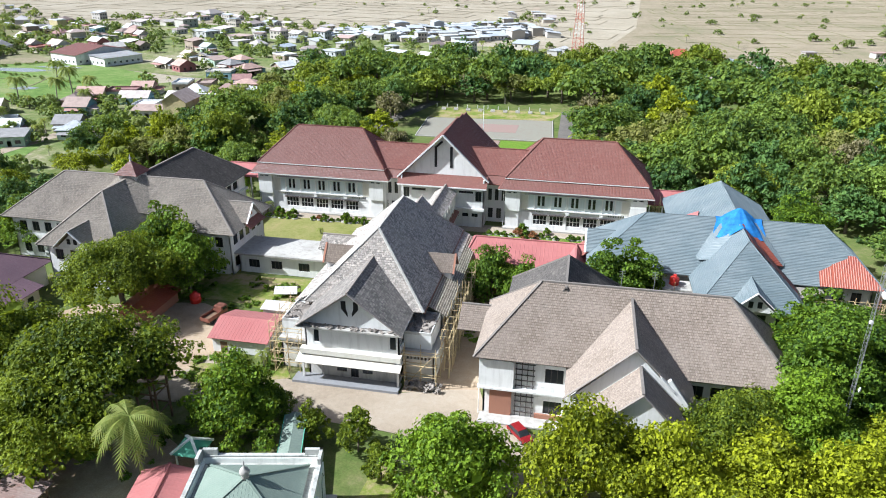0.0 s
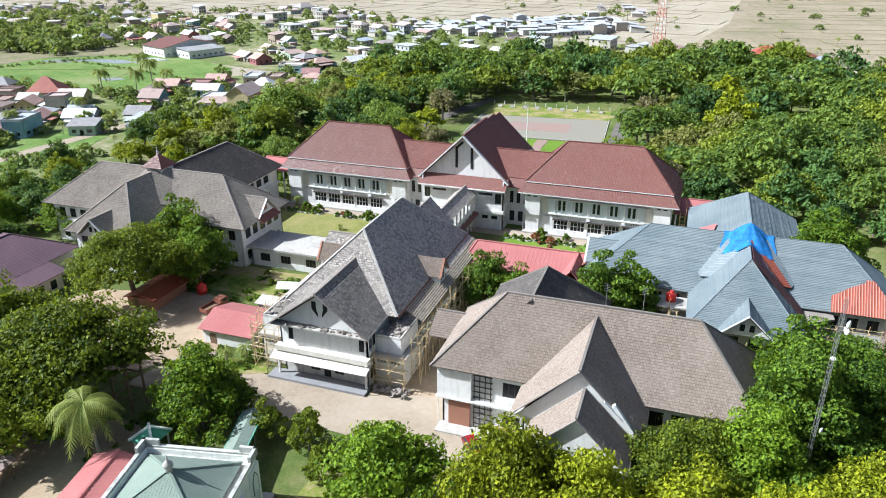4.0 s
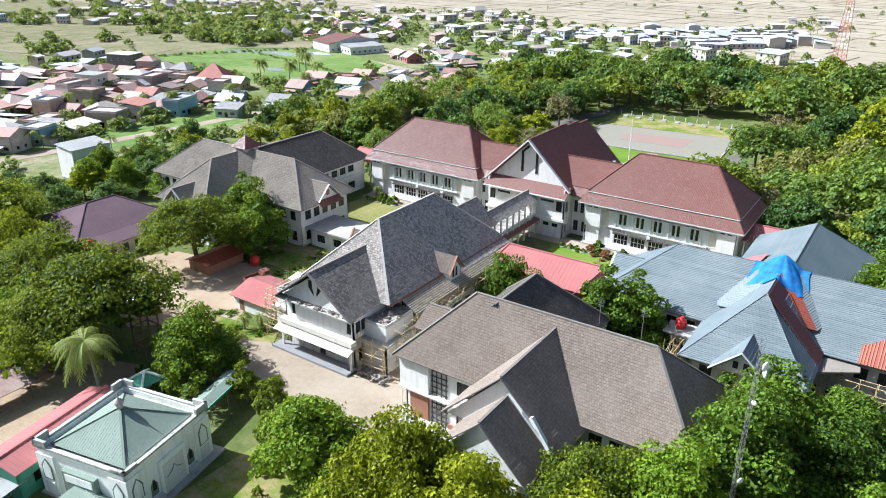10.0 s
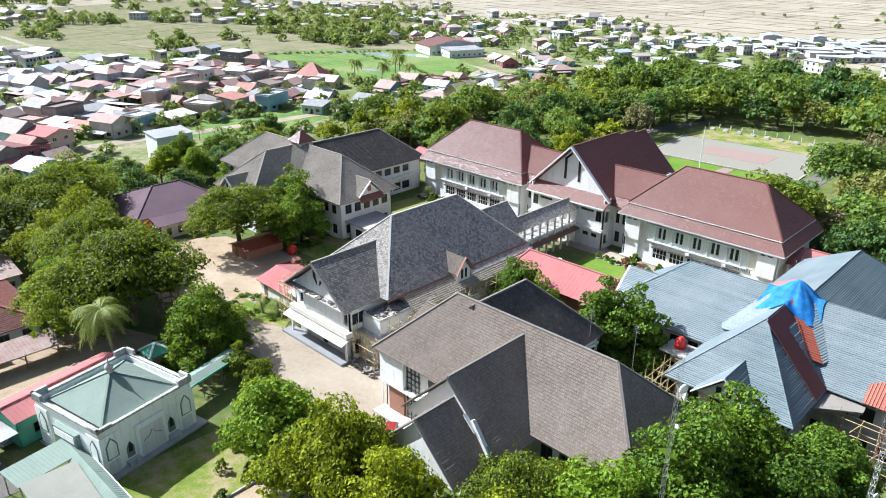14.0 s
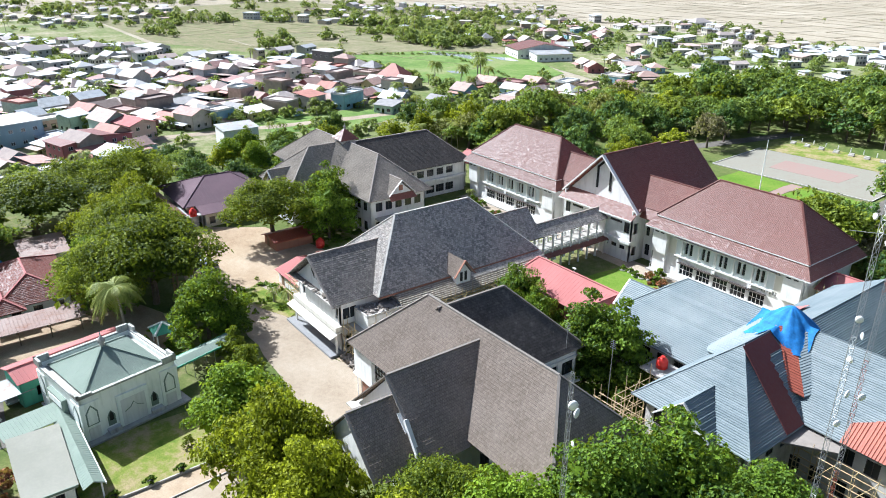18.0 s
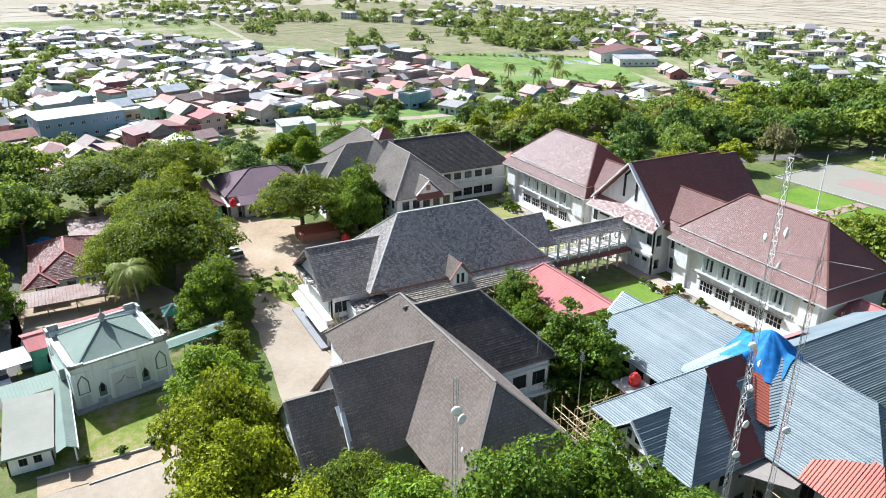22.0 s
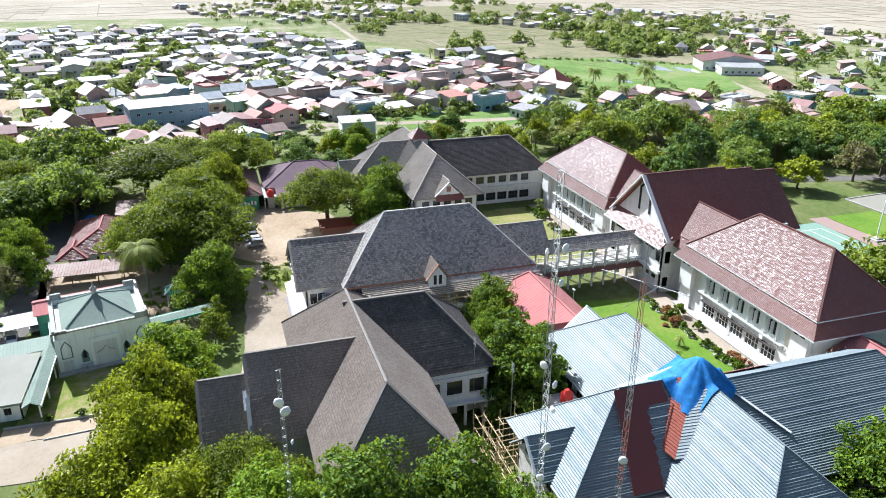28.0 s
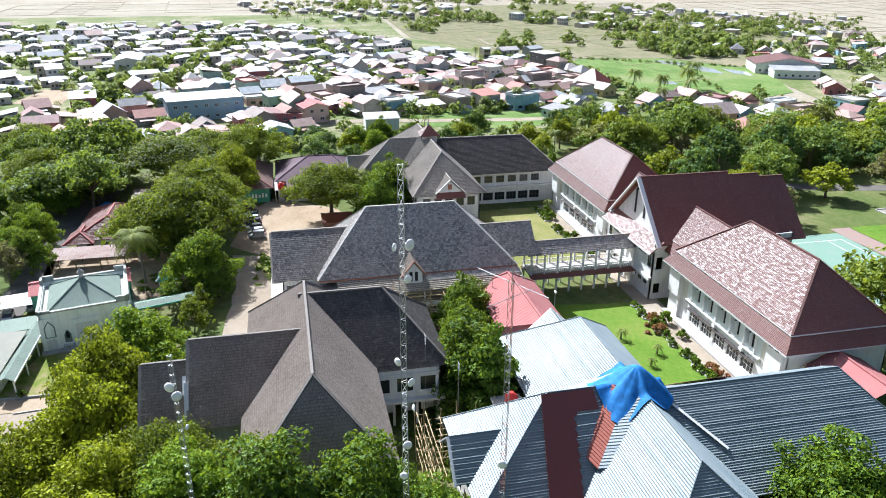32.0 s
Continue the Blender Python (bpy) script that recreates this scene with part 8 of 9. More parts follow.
# ---------- village ----------
def house_meshes(w, d, h, rise, kind, ext=0.0):
    bm = bmesh.new()
    wall(bm, (-w / 2, -d / 2), (w / 2, -d / 2), 0, h, 0.2, [(w * 0.12, w * 0.30, 1.0, 2.2), (w * 0.42, w * 0.56, 0, 2.1), (w * 0.68, w * 0.88, 1.0, 2.2)])
    wall(bm, (w / 2, -d / 2), (w / 2, d / 2), 0, h, 0.2, row(1, d - 1, 2, 1.2, 1.0, 2.2))
    wall(bm, (w / 2, d / 2), (-w / 2, d / 2), 0, h, 0.2, row(1, w - 1, 2, 1.2, 1.0, 2.2))
    wall(bm, (-w / 2, d / 2), (-w / 2, -d / 2), 0, h, 0.2, row(1, d - 1, 2, 1.2, 1.0, 2.2))
    if kind == "gable":
        for x in (-w / 2 + 0.1, w / 2 - 0.1):
            poly(bm, [(x, -d / 2, h), (x, d / 2, h), (x, 0, h + rise * 0.95)])
    wm = bpy.data.meshes.new("wall")
    bm.to_mesh(wm)
    bm.free()
    wm.materials.append(M["house_wall"])
    bm = bmesh.new()
    o = 0.6
    if kind == "flat":
        box(bm, -w / 2 - 0.2, w / 2 + 0.2, -d / 2 - 0.2, d / 2 + 0.2, h, h + 0.18)
        ledge(bm, -w / 2, w / 2, -d / 2, d / 2, h + 0.5, 0.2, 0.7)
    elif kind == "shed":
        slope(bm, [(-w / 2 - o, -d / 2 - o, h + 0.05), (w / 2 + o, -d / 2 - o, h + 0.05), (w / 2 + o, d / 2 + o, h + rise), (-w / 2 - o, d / 2 + o, h + rise)], 0.1)
    else:
        planes, r = hip_planes(-w / 2 - o, w / 2 + o, -d / 2 - o, d / 2 + o, h - 0.1, h + rise, "x", 0 if kind == "gable" else None, 0 if kind == "gable" else None)
        for f in planes:
            slope(bm, f, 0.12)
    bmesh.ops.remove_doubles(bm, verts=bm.verts, dist=0.02)
    rm = bpy.data.meshes.new("roof")
    bm.to_mesh(rm)
    bm.free()
    rm.materials.append(M["house_roof"])
    extra = []
    if kind in ("gable", "hip"):
        bm = bmesh.new()
        slope(bm, [(-w * 0.42, -d / 2 - 3.0, 2.3), (w * 0.30, -d / 2 - 3.0, 2.3), (w * 0.30, -d / 2 - 0.3, 2.75), (-w * 0.42, -d / 2 - 0.3, 2.75)], 0.08)
        extra.append(("porch_roof", bm))
    if ext:
        bm = bmesh.new()
        x0, x1, y0, y1 = w / 2 + 0.05, w / 2 + ext, -d * 0.42, d * 0.30
        slope(bm, [(x1 + 0.4, y0 - 0.4, 2.3), (x1 + 0.4, y1 + 0.4, 2.3), (x0 - 0.3, y1 + 0.4, 2.95), (x0 - 0.3, y0 - 0.4, 2.95)], 0.08)
        extra.append(("lean_to_roof", bm))
        bm = bmesh.new()
        box(bm, w / 2 + 0.02, x1, y0, y1, 0, 2.3)
        extra.append(("lean_to", bm))
    more = []
    for nm, bm in extra:
        me = bpy.data.meshes.new(nm)
        bm.to_mesh(me)
        bm.free()
        me.materials.append(M["house_wall" if nm == "lean_to" else "house_roof"])
        more.append((nm, me))
    bm = bmesh.new()
    for x in (w * 0.21, w * 0.78):
        box(bm, x - w / 2 - w * 0.08, x - w / 2 + w * 0.08, -d / 2 + 0.08, -d / 2 + 0.12, 1.05, 2.15)
    for y in (-d / 4, d / 4):
        box(bm, w / 2 - 0.12, w / 2 - 0.08, y - 0.55, y + 0.55, 1.05, 2.15)
        box(bm, -w / 2 + 0.08, -w / 2 + 0.12, y - 0.55, y + 0.55, 1.05, 2.15)
    gm = bpy.data.meshes.new("window")
    bm.to_mesh(gm)
    bm.free()
    gm.materials.append(M["glass"])
    return [("wall", wm), ("roof", rm), ("window", gm)] + more


FAR = []


def far_tree(x, y, rnd, a, b):
    s = rnd.uniform(a, b)
    return (rnd.choice(("far", "far", "far", "far_palm")), x, y, s, s)


HOUSES = []
MANY = []
_r = random.Random(11)
for kind in ("hip", "gable", "shed", "gable", "shed", "gable", "flat", "hip", "flat"):
    for h in (3.2, 3.4, 6.3):
        w, d = _r.uniform(8, 13), _r.uniform(7, 9.5)
        HOUSES.append((house_meshes(w, d, h, d * _r.uniform(0.22, 0.38) if kind != "shed" else 1.3, kind, _r.choice((0.0, 2.4, 3.4))), h, kind))


def house(x, y, turn, rnd, tall=0.22, scale=1.0):
    pick = [q for q in HOUSES if (q[1] > 5) == (rnd.random() < tall)]
    meshes, h, kind = rnd.choice(pick)
    ob = new("village_house")
    ob.matrix_basis = Matrix.LocRotScale((x, y, -0.2), Euler((0, 0, turn)), (scale, scale, rnd.uniform(0.9, 1.1)))
    roof = {"hip": "hipped", "gable": "gabled", "shed": "lean-to", "flat": "flat concrete"}[kind]
    tagged(ob, ("two-storey" if h > 5 else "single-storey") + " plastered village house with a " + roof + " roof", "house", "village houses")
    for nm, me in meshes:
        c = new(nm, me)
        c.parent = ob
        if nm == "window":
            tagged(c, kind="stuff")
    return ob


def village(pts, step_u, step_v, turn, seed, tall=0.22, keep_out=(), p=0.88, trees=0.25, limit=999, far=False, pale=0.35):
    rnd = random.Random(seed)
    xs, ys = [q[0] for q in pts], [q[1] for q in pts]
    cx, cy = sum(xs) / len(xs), sum(ys) / len(ys)
    R = max(math.hypot(x - cx, y - cy) for x, y in pts)
    n = 0
    v = -R
    k = 0
    while v < R:
        u = -R
        while u < R:
            x = cx + u * math.cos(turn) - v * math.sin(turn) + rnd.uniform(-3.2, 3.2) + 5 * math.sin(v * 0.045)
            y = cy + u * math.sin(turn) + v * math.cos(turn) + rnd.uniform(-3.0, 3.0) + 6 * math.sin(u * 0.035)
            if inside(x, y, pts) and not any(a < x < b and c < y < d for a, b, c, d in keep_out):
                if rnd.random() < p and far:
                    MANY.append((x, y, turn + rnd.choice((0, math.pi / 2)) + rnd.uniform(-0.1, 0.1), rnd.choice((0.65, 0.8, 0.9, 1.0, 1.1, 1.35)), rnd.random() < tall, rnd.random() < pale))
                elif not far and rnd.random() < p and n < limit:
                    house(x, y, turn + rnd.choice((0, 0, math.pi / 2, math.pi)) + rnd.uniform(-0.12, 0.12), rnd, tall)
                    n += 1
                elif rnd.random() < 0.8:
                    FAR.append(far_tree(x, y, rnd, 0.6, 1.1))
                if rnd.random() < trees:
                    FAR.append(far_tree(x + step_u * 0.5, y + step_v * 0.5, rnd, 0.5, 0.9))
            u += step_u
        k += 1
        v += step_v * (1.35 if k % 2 else 0.95)
    return n


LANDMARKS = [(-230, -192, -166, -142), (-336, -292, -166, -138), (-272, -222, -192, -164), (-205, -170, -120, -84), (-232, -208, 76, 96), (-310, -284, 80, 97), (-140, -118, -48, -24), (-292, -205, 188, 255), (-176, -148, -62, 34)]
V_NEAR = [(-126, -150), (-126, -66), (-150, -46), (-178, -20), (-184, 22), (-168, 40), (-150, 44), (-166, 66), (-206, 94), (-300, 96), (-300, -90), (-210, -180)]
village(V_NEAR, 11.6, 11.2, 0.32, 21, 0.36, LANDMARKS, 0.88, 0.22, 250)
village([(-300, -95), (-300, 96), (-338, 98), (-352, 40), (-400, 10), (-470, 0), (-560, -40), (-600, -300), (-420, -330), (-140, -260), (-126, -155), (-212, -184)], 13, 12.2, 0.32, 23, 0.28, LANDMARKS, 0.74, 0.65, far=True)
village([(-160, 62), (-122, 46), (-108, 110), (-106, 150), (-150, 186), (-178, 160), (-170, 132), (-196, 98)], 14, 13, 0.2, 29, 0.12, LANDMARKS, 0.62, 0.7, 30)
village([(-350, 235), (-205, 205), (-150, 186), (-106, 152), (-104, 205), (-118, 240), (-240, 330), (-420, 420)], 17, 15, -0.5, 22, 0.15, LANDMARKS, 0.62, 0.9, 45)
village([(-250, 335), (-118, 245), (-60, 262), (30, 285), (150, 262), (165, 290), (60, 345), (-60, 335), (-150, 400), (-330, 520), (-420, 430)], 21, 18, -0.4, 24, 0.12, LANDMARKS, 0.5, 0.9, far=True)
village([(-175, 350), (-60, 350), (-10, 410), (-10, 470), (-60, 500), (-150, 430)], 9.5, 17, 0.55, 25, 0.05, (), 0.93, 0.05, far=True, pale=1.0)
village([(-620, 160), (-420, 250), (-430, 420), (-560, 520), (-700, 380)], 24, 22, 0.5, 26, 0.1, (), 0.4, 1.2, far=True)
village([(-900, -120), (-610, -60), (-600, 60), (-700, 160), (-950, 120)], 26, 24, 0.3, 31, 0.1, (), 0.35, 1.0, far=True)
village([(150, 330), (260, 300), (330, 420), (200, 460)], 40, 38, 0.2, 27, 0.1, (), 0.25, 0.9, far=True)
village([(-16, 380), (20, 420), (0, 620), (-60, 600)], 26, 24, 0.1, 28, 0.1, (), 0.5, 0.5, far=True)


def many_houses(name, spots, label):
    """Houses past counting as one object: walls, roofs and dark windows."""
    rnd = random.Random(name)
    bm = bmesh.new()
    W0, G0 = 0, 2
    verts, faces, mi = [], [], []

    def quad(m, pts, slot):
        o = len(verts)
        verts.extend([tuple(m @ Vector(p)) for p in pts])
        faces.append(tuple(range(o, o + len(pts))))
        mi.append(slot)

    def solid(m, lo, hi, slot):
        o = len(verts)
        (a, b, c), (d, e, f) = lo, hi
        verts.extend([tuple(m @ Vector(p)) for p in ((a, b, c), (d, b, c), (d, e, c), (a, e, c), (a, b, f), (d, b, f), (d, e, f), (a, e, f))])
        for q in ((0, 1, 5, 4), (1, 2, 6, 5), (2, 3, 7, 6), (3, 0, 4, 7), (4, 5, 6, 7), (3, 2, 1, 0)):
            faces.append(tuple(o + i for i in q))
            mi.append(slot)
    for x, y, a, s, tall, pale in spots:
        w, d, h = rnd.uniform(4, 6.5) * s, rnd.uniform(3.6, 5) * s, 6.2 if tall else 3.2
        m = Matrix.Translation((x, y, -0.2)) @ Matrix.Rotation(a, 4, "Z")
        solid(m, (-w, -d, 0), (w, d, h), W0)
        kind = rnd.random()
        R0 = 3 if pale else 1
        o = len(verts)
        W, D, rise = w + 0.5, d + 0.5, d * rnd.uniform(0.35, 0.65) * (0.45 if pale else 1)
        i = 0 if kind < 0.4 else d * 0.9
        if kind > 0.82:
            solid(m, (-W, -D, h + 0.02), (W, D, h + 0.35), R0)
        elif kind > 0.62:
            P = [(-W, -D, h), (W, -D, h), (W, D, h + 1.4), (-W, D, h + 1.4), (-W, -D, h - 0.15), (W, -D, h - 0.15), (W, D, h + 1.25), (-W, D, h + 1.25)]
            verts.extend([tuple(m @ Vector(p)) for p in P])
            for q in ((0, 1, 2, 3), (4, 5, 1, 0), (5, 6, 2, 1), (6, 7, 3, 2), (7, 4, 0, 3)):
                faces.append(tuple(o + j for j in q))
                mi.append(R0)
        else:
            P = [(-W, -D, h), (W, -D, h), (W, D, h), (-W, D, h), (-W + i, 0, h + rise), (W - i, 0, h + rise)]
            verts.extend([tuple(m @ Vector(p)) for p in P])
            for q in ((0, 1, 5, 4), (2, 3, 4, 5), (1, 2, 5), (3, 0, 4)):
                faces.append(tuple(o + j for j in q))
                mi.append(R0)
        for u in (-0.6, 0.0, 0.6):
            for z in ((1.0, 4.0) if tall else (1.0,)):
                quad(m, [(u * w - 0.6, -d - 0.03, z), (u * w + 0.6, -d - 0.03, z), (u * w + 0.6, -d - 0.03, z + 1.3), (u * w - 0.6, -d - 0.03, z + 1.3)], G0)
                quad(m, [(w + 0.03, u * d - 0.6, z), (w + 0.03, u * d + 0.6, z), (w + 0.03, u * d + 0.6, z + 1.3), (w + 0.03, u * d - 0.6, z + 1.3)], G0)
    me = bpy.data.meshes.new(name)
    me.from_pydata(verts, [], faces)
    for q in ("stuff_wall", "stuff_roof", "glass", "terrace_roof"):
        me.materials.append(M[q])
    me.polygons.foreach_set("material_index", mi)
    return tagged(new(name, me), label, "houses", "", "stuff")


many_houses("far_houses", MANY, "dense far village houses with grey, white and reddish roofs")
_r = random.Random(77)
for i in range(320):
    if i % 7 == 0:
        X, Y = _r.uniform(-760, -340), _r.uniform(30, 420)
    x, y = X + _r.gauss(0, 9), Y + _r.gauss(0, 6)
    if not -370 < x < -150 or y > 240:
        FAR.append(far_tree(x, y, _r, 0.5, 1.2))
for i in range(120):
    x, y = _r.uniform(60, 520), _r.uniform(270, 900)
    FAR.append(far_tree(x, y, _r, 0.3, 0.9))
for i in range(160):
    if i % 8 == 0:
        X, Y = _r.uniform(-1000, -560), _r.uniform(-60, 330)
    x, y = X + _r.gauss(0, 14), Y + _r.gauss(0, 10)
    FAR.append(far_tree(x, y, _r, 0.8, 1.6))
for i in range(40):
    FAR.append(far_tree(_r.uniform(-300, 40), _r.uniform(340, 800), _r, 0.4, 0.8))
for i in range(90):
    # trees along the village road
    x = -190 - i * 2.6
    FAR.append(far_tree(x, -142 + 0.12 * (-190 - x) + _r.choice((-10, 9)) + _r.uniform(-3, 3), _r, 0.6, 1.5))
for i in range(34):
    # scrub along the field banks
    FAR.append(("far", -326 + i * 1.6 + _r.uniform(-1, 1), 124 + i * 2.5 + _r.uniform(-2, 2), 0.25, _r.uniform(0.15, 0.3)))
    FAR.append(("far", -300 + i * 3.2 + _r.uniform(-1, 1), 176 - i * 0.9 + _r.uniform(-2, 2), 0.2, _r.uniform(0.12, 0.25)))
for i in range(45):
    x = _r.uniform(-520, -330)
    FAR.append(far_tree(x, 262 + 0.1 * (x + 330) + _r.gauss(0, 12), _r, 0.9, 1.9))
for i in range(70):
    FAR.append(far_tree(_r.uniform(-395, -318), _r.uniform(190, 262), _r, 0.9, 1.6))
for i in range(60):
    FAR.append(far_tree(-338 + i * 2.6 + _r.uniform(-3, 3), 98 + _r.uniform(-4, 6) + max(0, 14 - i) * 1.2, _r, 0.35, 0.9))
for x0, x1, y0, y1, n, a, b in ((-150, -128, -48, 40, 16, 0.35, 0.7), (-128, -106, 44, 150, 46, 0.5, 0.95), (-186, -170, -30, 40, 30, 0.4, 0.9), (-150, -112, -158, -60, 40, 0.6, 1.1), (-300, -150, -170, 90, 110, 0.45, 0.95)):
    for i in range(n):
        FAR.append(far_tree(_r.uniform(x0, x1), _r.uniform(y0, y1), _r, a, b))
joined("village_trees", FAR, "many green trees and palms between the village houses")

# single buildings of the village that stand out
def block(name, x, y, w, d, h, turn, wall_m, roof_m, label, rise=0.6, kind="shed", rows_=1, storeys=2):
    th = thing(name, (0, 0, 0), label, "building")
    bm = bmesh.new()
    z_step = h / storeys
    hs = [q for j in range(storeys) for q in row(0.8, w - 0.8, max(2, int(w / 4)), 1.5, z_step * j + 1.0, z_step * j + 2.3)]
    he = [q for j in range(storeys) for q in row(0.8, d - 0.8, max(2, int(d / 4)), 1.5, z_step * j + 1.0, z_step * j + 2.3)]
    wall(bm, (-w / 2, -d / 2), (w / 2, -d / 2), 0, h, 0.25, hs)
    wall(bm, (w / 2, -d / 2), (w / 2, d / 2), 0, h, 0.25, he)
    wall(bm, (w / 2, d / 2), (-w / 2, d / 2), 0, h, 0.25)
    wall(bm, (-w / 2, d / 2), (-w / 2, -d / 2), 0, h, 0.25)
    part("wall", bm, M[wall_m], th)
    windows(th, (-w / 2, -d / 2), (w / 2, -d / 2), hs, "frame_white", 2)
    windows(th, (w / 2, -d / 2), (w / 2, d / 2), he, "frame_white", 2)
    if kind == "shed":
        bm = bmesh.new()
        slope(bm, [(w / 2 + 0.5, -d / 2 - 0.5, h + 0.1), (w / 2 + 0.5, d / 2 + 0.5, h + 0.1), (-w / 2 - 0.5, d / 2 + 0.5, h + rise), (-w / 2 - 0.5, -d / 2 - 0.5, h + rise)], 0.15)
        part("roof", bm, M[roof_m], th)
    else:
        hip_roof(th, "roof", M[roof_m], -w / 2 - 0.7, w / 2 + 0.7, -d / 2 - 0.7, d / 2 + 0.7, h, h + rise, "x", 0 if kind == "gable" else None, 0 if kind == "gable" else None, None, 0.15)
        if kind == "gable":
            for x_ in (-w / 2, w / 2 - 0.2):
                bm = bmesh.new()
                poly(bm, [(x_, -d / 2, h), (x_, d / 2, h), (x_, 0, h + rise * 0.93)])
                part("gable", bm, M[wall_m], th)
    th.matrix_basis = pose(x, y, -0.2, 0, 0, turn)
    return th


M["blue_wall"] = plaster("blue_wall", (0.26, 0.36, 0.42), (0.2, 0.25, 0.28), 0.5)
M["maroon_wall"] = plaster("maroon_wall", (0.36, 0.13, 0.14), (0.2, 0.08, 0.08), 0.5)
M["dark_wall"] = plaster("dark_wall", (0.16, 0.15, 0.15), (0.08, 0.08, 0.08), 0.5)
M["pink_wall"] = plaster("pink_wall", (0.60, 0.42, 0.37), (0.42, 0.34, 0.30), 0.4)
M["sky_wall"] = plaster("sky_wall", (0.42, 0.60, 0.68), (0.3, 0.36, 0.4), 0.4)
block("warehouse", -188, -102, 16, 30, 8.5, 14, "blue_wall", "zinc_sheet", "large grey-blue warehouse with a pale metal roof")
block("row_house", -158, -76, 12, 24, 6.2, 16, "maroon_wall", "maroon_sheet", "dark red two-storey row house", 1.4, "gable")
block("dark_block", -297, 88, 14, 12, 8.5, 20, "dark_wall", "concrete", "dark unfinished concrete block in the village", 0.3)
block("orange_house", -220, 86, 14, 12, 4.0, 30, "house_wall", "rust_sheet", "house with a steep orange tiled roof", 6.0, "hip", 1, 1)
block("blue_house", -134, -73, 9, 11, 5.6, 15, "sky_wall", "zinc_sheet", "light blue house with a grey metal roof", 2.2, "gable")
block("long_hall", -255, 222, 25, 36, 5.5, -22, "white_wall", "red_tile", "long white hall with a dull red roof beside the fields", 3.5, "gable", 1, 1)
block("hall_annex", -234, 214, 14, 24, 4.4, -22, "white_wall", "zinc_sheet", "white hall annex with a grey metal roof", 1.0, "shed", 1, 1)
block("sky_blue_block", 176, 236, 22, 12, 10, -10, "sky_wall", "zinc_sheet", "pale blue three-storey block beyond the trees", 0.6, "shed", 1, 3)
block("pink_house", 150, 128, 18, 14, 5, -8, "house_wall", "pink_sheet", "house with a faded pink hipped roof among the trees", 4.0, "hip", 1, 1)
block("pink_house", 134, 118, 12, 10, 4, 6, "house_wall", "pink_sheet", "low house with a faded pink roof among the trees", 3.0, "hip", 1, 1)
block("orange_house", 86, 300, 16, 12, 4, 5, "house_wall", "rust_sheet", "house with an orange tiled roof beyond the park", 4.0, "hip", 1, 1)
block("orange_house", 104, 292, 12, 10, 4, -15, "house_wall", "rust_sheet", "low house with an orange roof beyond the park", 3.0, "hip", 1, 1)
block("pink_house", -172, -58, 13, 10, 6.4, 16, "pink_wall", "pink_sheet", "two-storey pink house with arched windows in the village", 1.8, "gable")
block("yellow_hall", -314, -152, 26, 13, 9, 4, "cream_wall", "zinc_sheet", "large cream hall with a pale metal roof", 1.6, "gable")
block("brown_house", -211, -154, 13, 10, 6.2, 12, "maroon_wall", "zinc_sheet", "dark red two-storey house with white windows and pale roof", 1.2, "shed")
block("yellow_house", -250, 40, 10, 9, 8.5, 22, "cream_wall", "zinc_sheet", "tall cream house with a flat metal roof", 0.4)

# ---------- courtyard gardens ----------
def garden_bed(x0, x1, y, seed, label):
    rnd = random.Random(seed)
    n = int((x1 - x0) / 1.6)
    bm = bmesh.new()
    for i in range(n):
        x = x0 + (x1 - x0) * (i + 0.5) / n
        lathe(bm, (x, y + 0.35 * math.sin(i * 1.9), 0), [(0.80, 0), (0.81, 0.24), (0.70, 0.26), (0.66, 0.16)], 12)
    tagged(part("flower_bed_edge", bm, M["concrete"]), label, "flower bed", "flower beds", "stuff")
    for i in range(n):
        x = x0 + (x1 - x0) * (i + 0.5) / n
        s = rnd.uniform(0.85, 1.6)
        tree("flower_bush" if rnd.random() < 0.07 else "bush", x, y + 0.35 * math.sin(i * 1.9), s, s * rnd.uniform(0.9, 1.5), "garden shrubs")


garden_bed(11.5, 29, -4.6, 1, "scalloped pale flower bed edge along the school lawn")
garden_bed(31, 41, -4.4, 2, "scalloped pale flower bed edge along the school lawn")
garden_bed(-47, -36, -4.6, 3, "scalloped pale flower bed edge along the school lawn")
garden_bed(-33, -15, -4.4, 4, "scalloped pale flower bed edge along the school lawn")
for x, y, s in ((20.0, -2.2, 1.9), (-41.5, -3.2, 1.9), (-38, -3.0, 1.6), (-24, -2.6, 1.5), (-13, -2.8, 1.7), (26, -2.0, 1.3)):
    tree("bush", x, y, s, s * 1.4, "garden shrubs")
for x, y, s in ((38.5, -3.0, 1.3), (36.8, -2.6, 1.2), (-42, -2.4, 1.2)):
    tree("flower_bush", x, y, s, s, "garden shrubs")
for x, y, s in ((24, -13, 0.9), (30, -9, 0.8), (33.5, -12, 0.7), (27.5, -18, 0.6), (-27, -13, 0.7), (-45.5, -1.5, 1.3)):
    tree("small_palm", x, y, s, s, "garden palms")
for x, y in ((-14, -66), (-18, -72.5), (-15.5, -70.5)):
    tree("small_palm", x, y, 1.2, 1.3, "banana plants", "broad-leaved banana plant beside the shed")
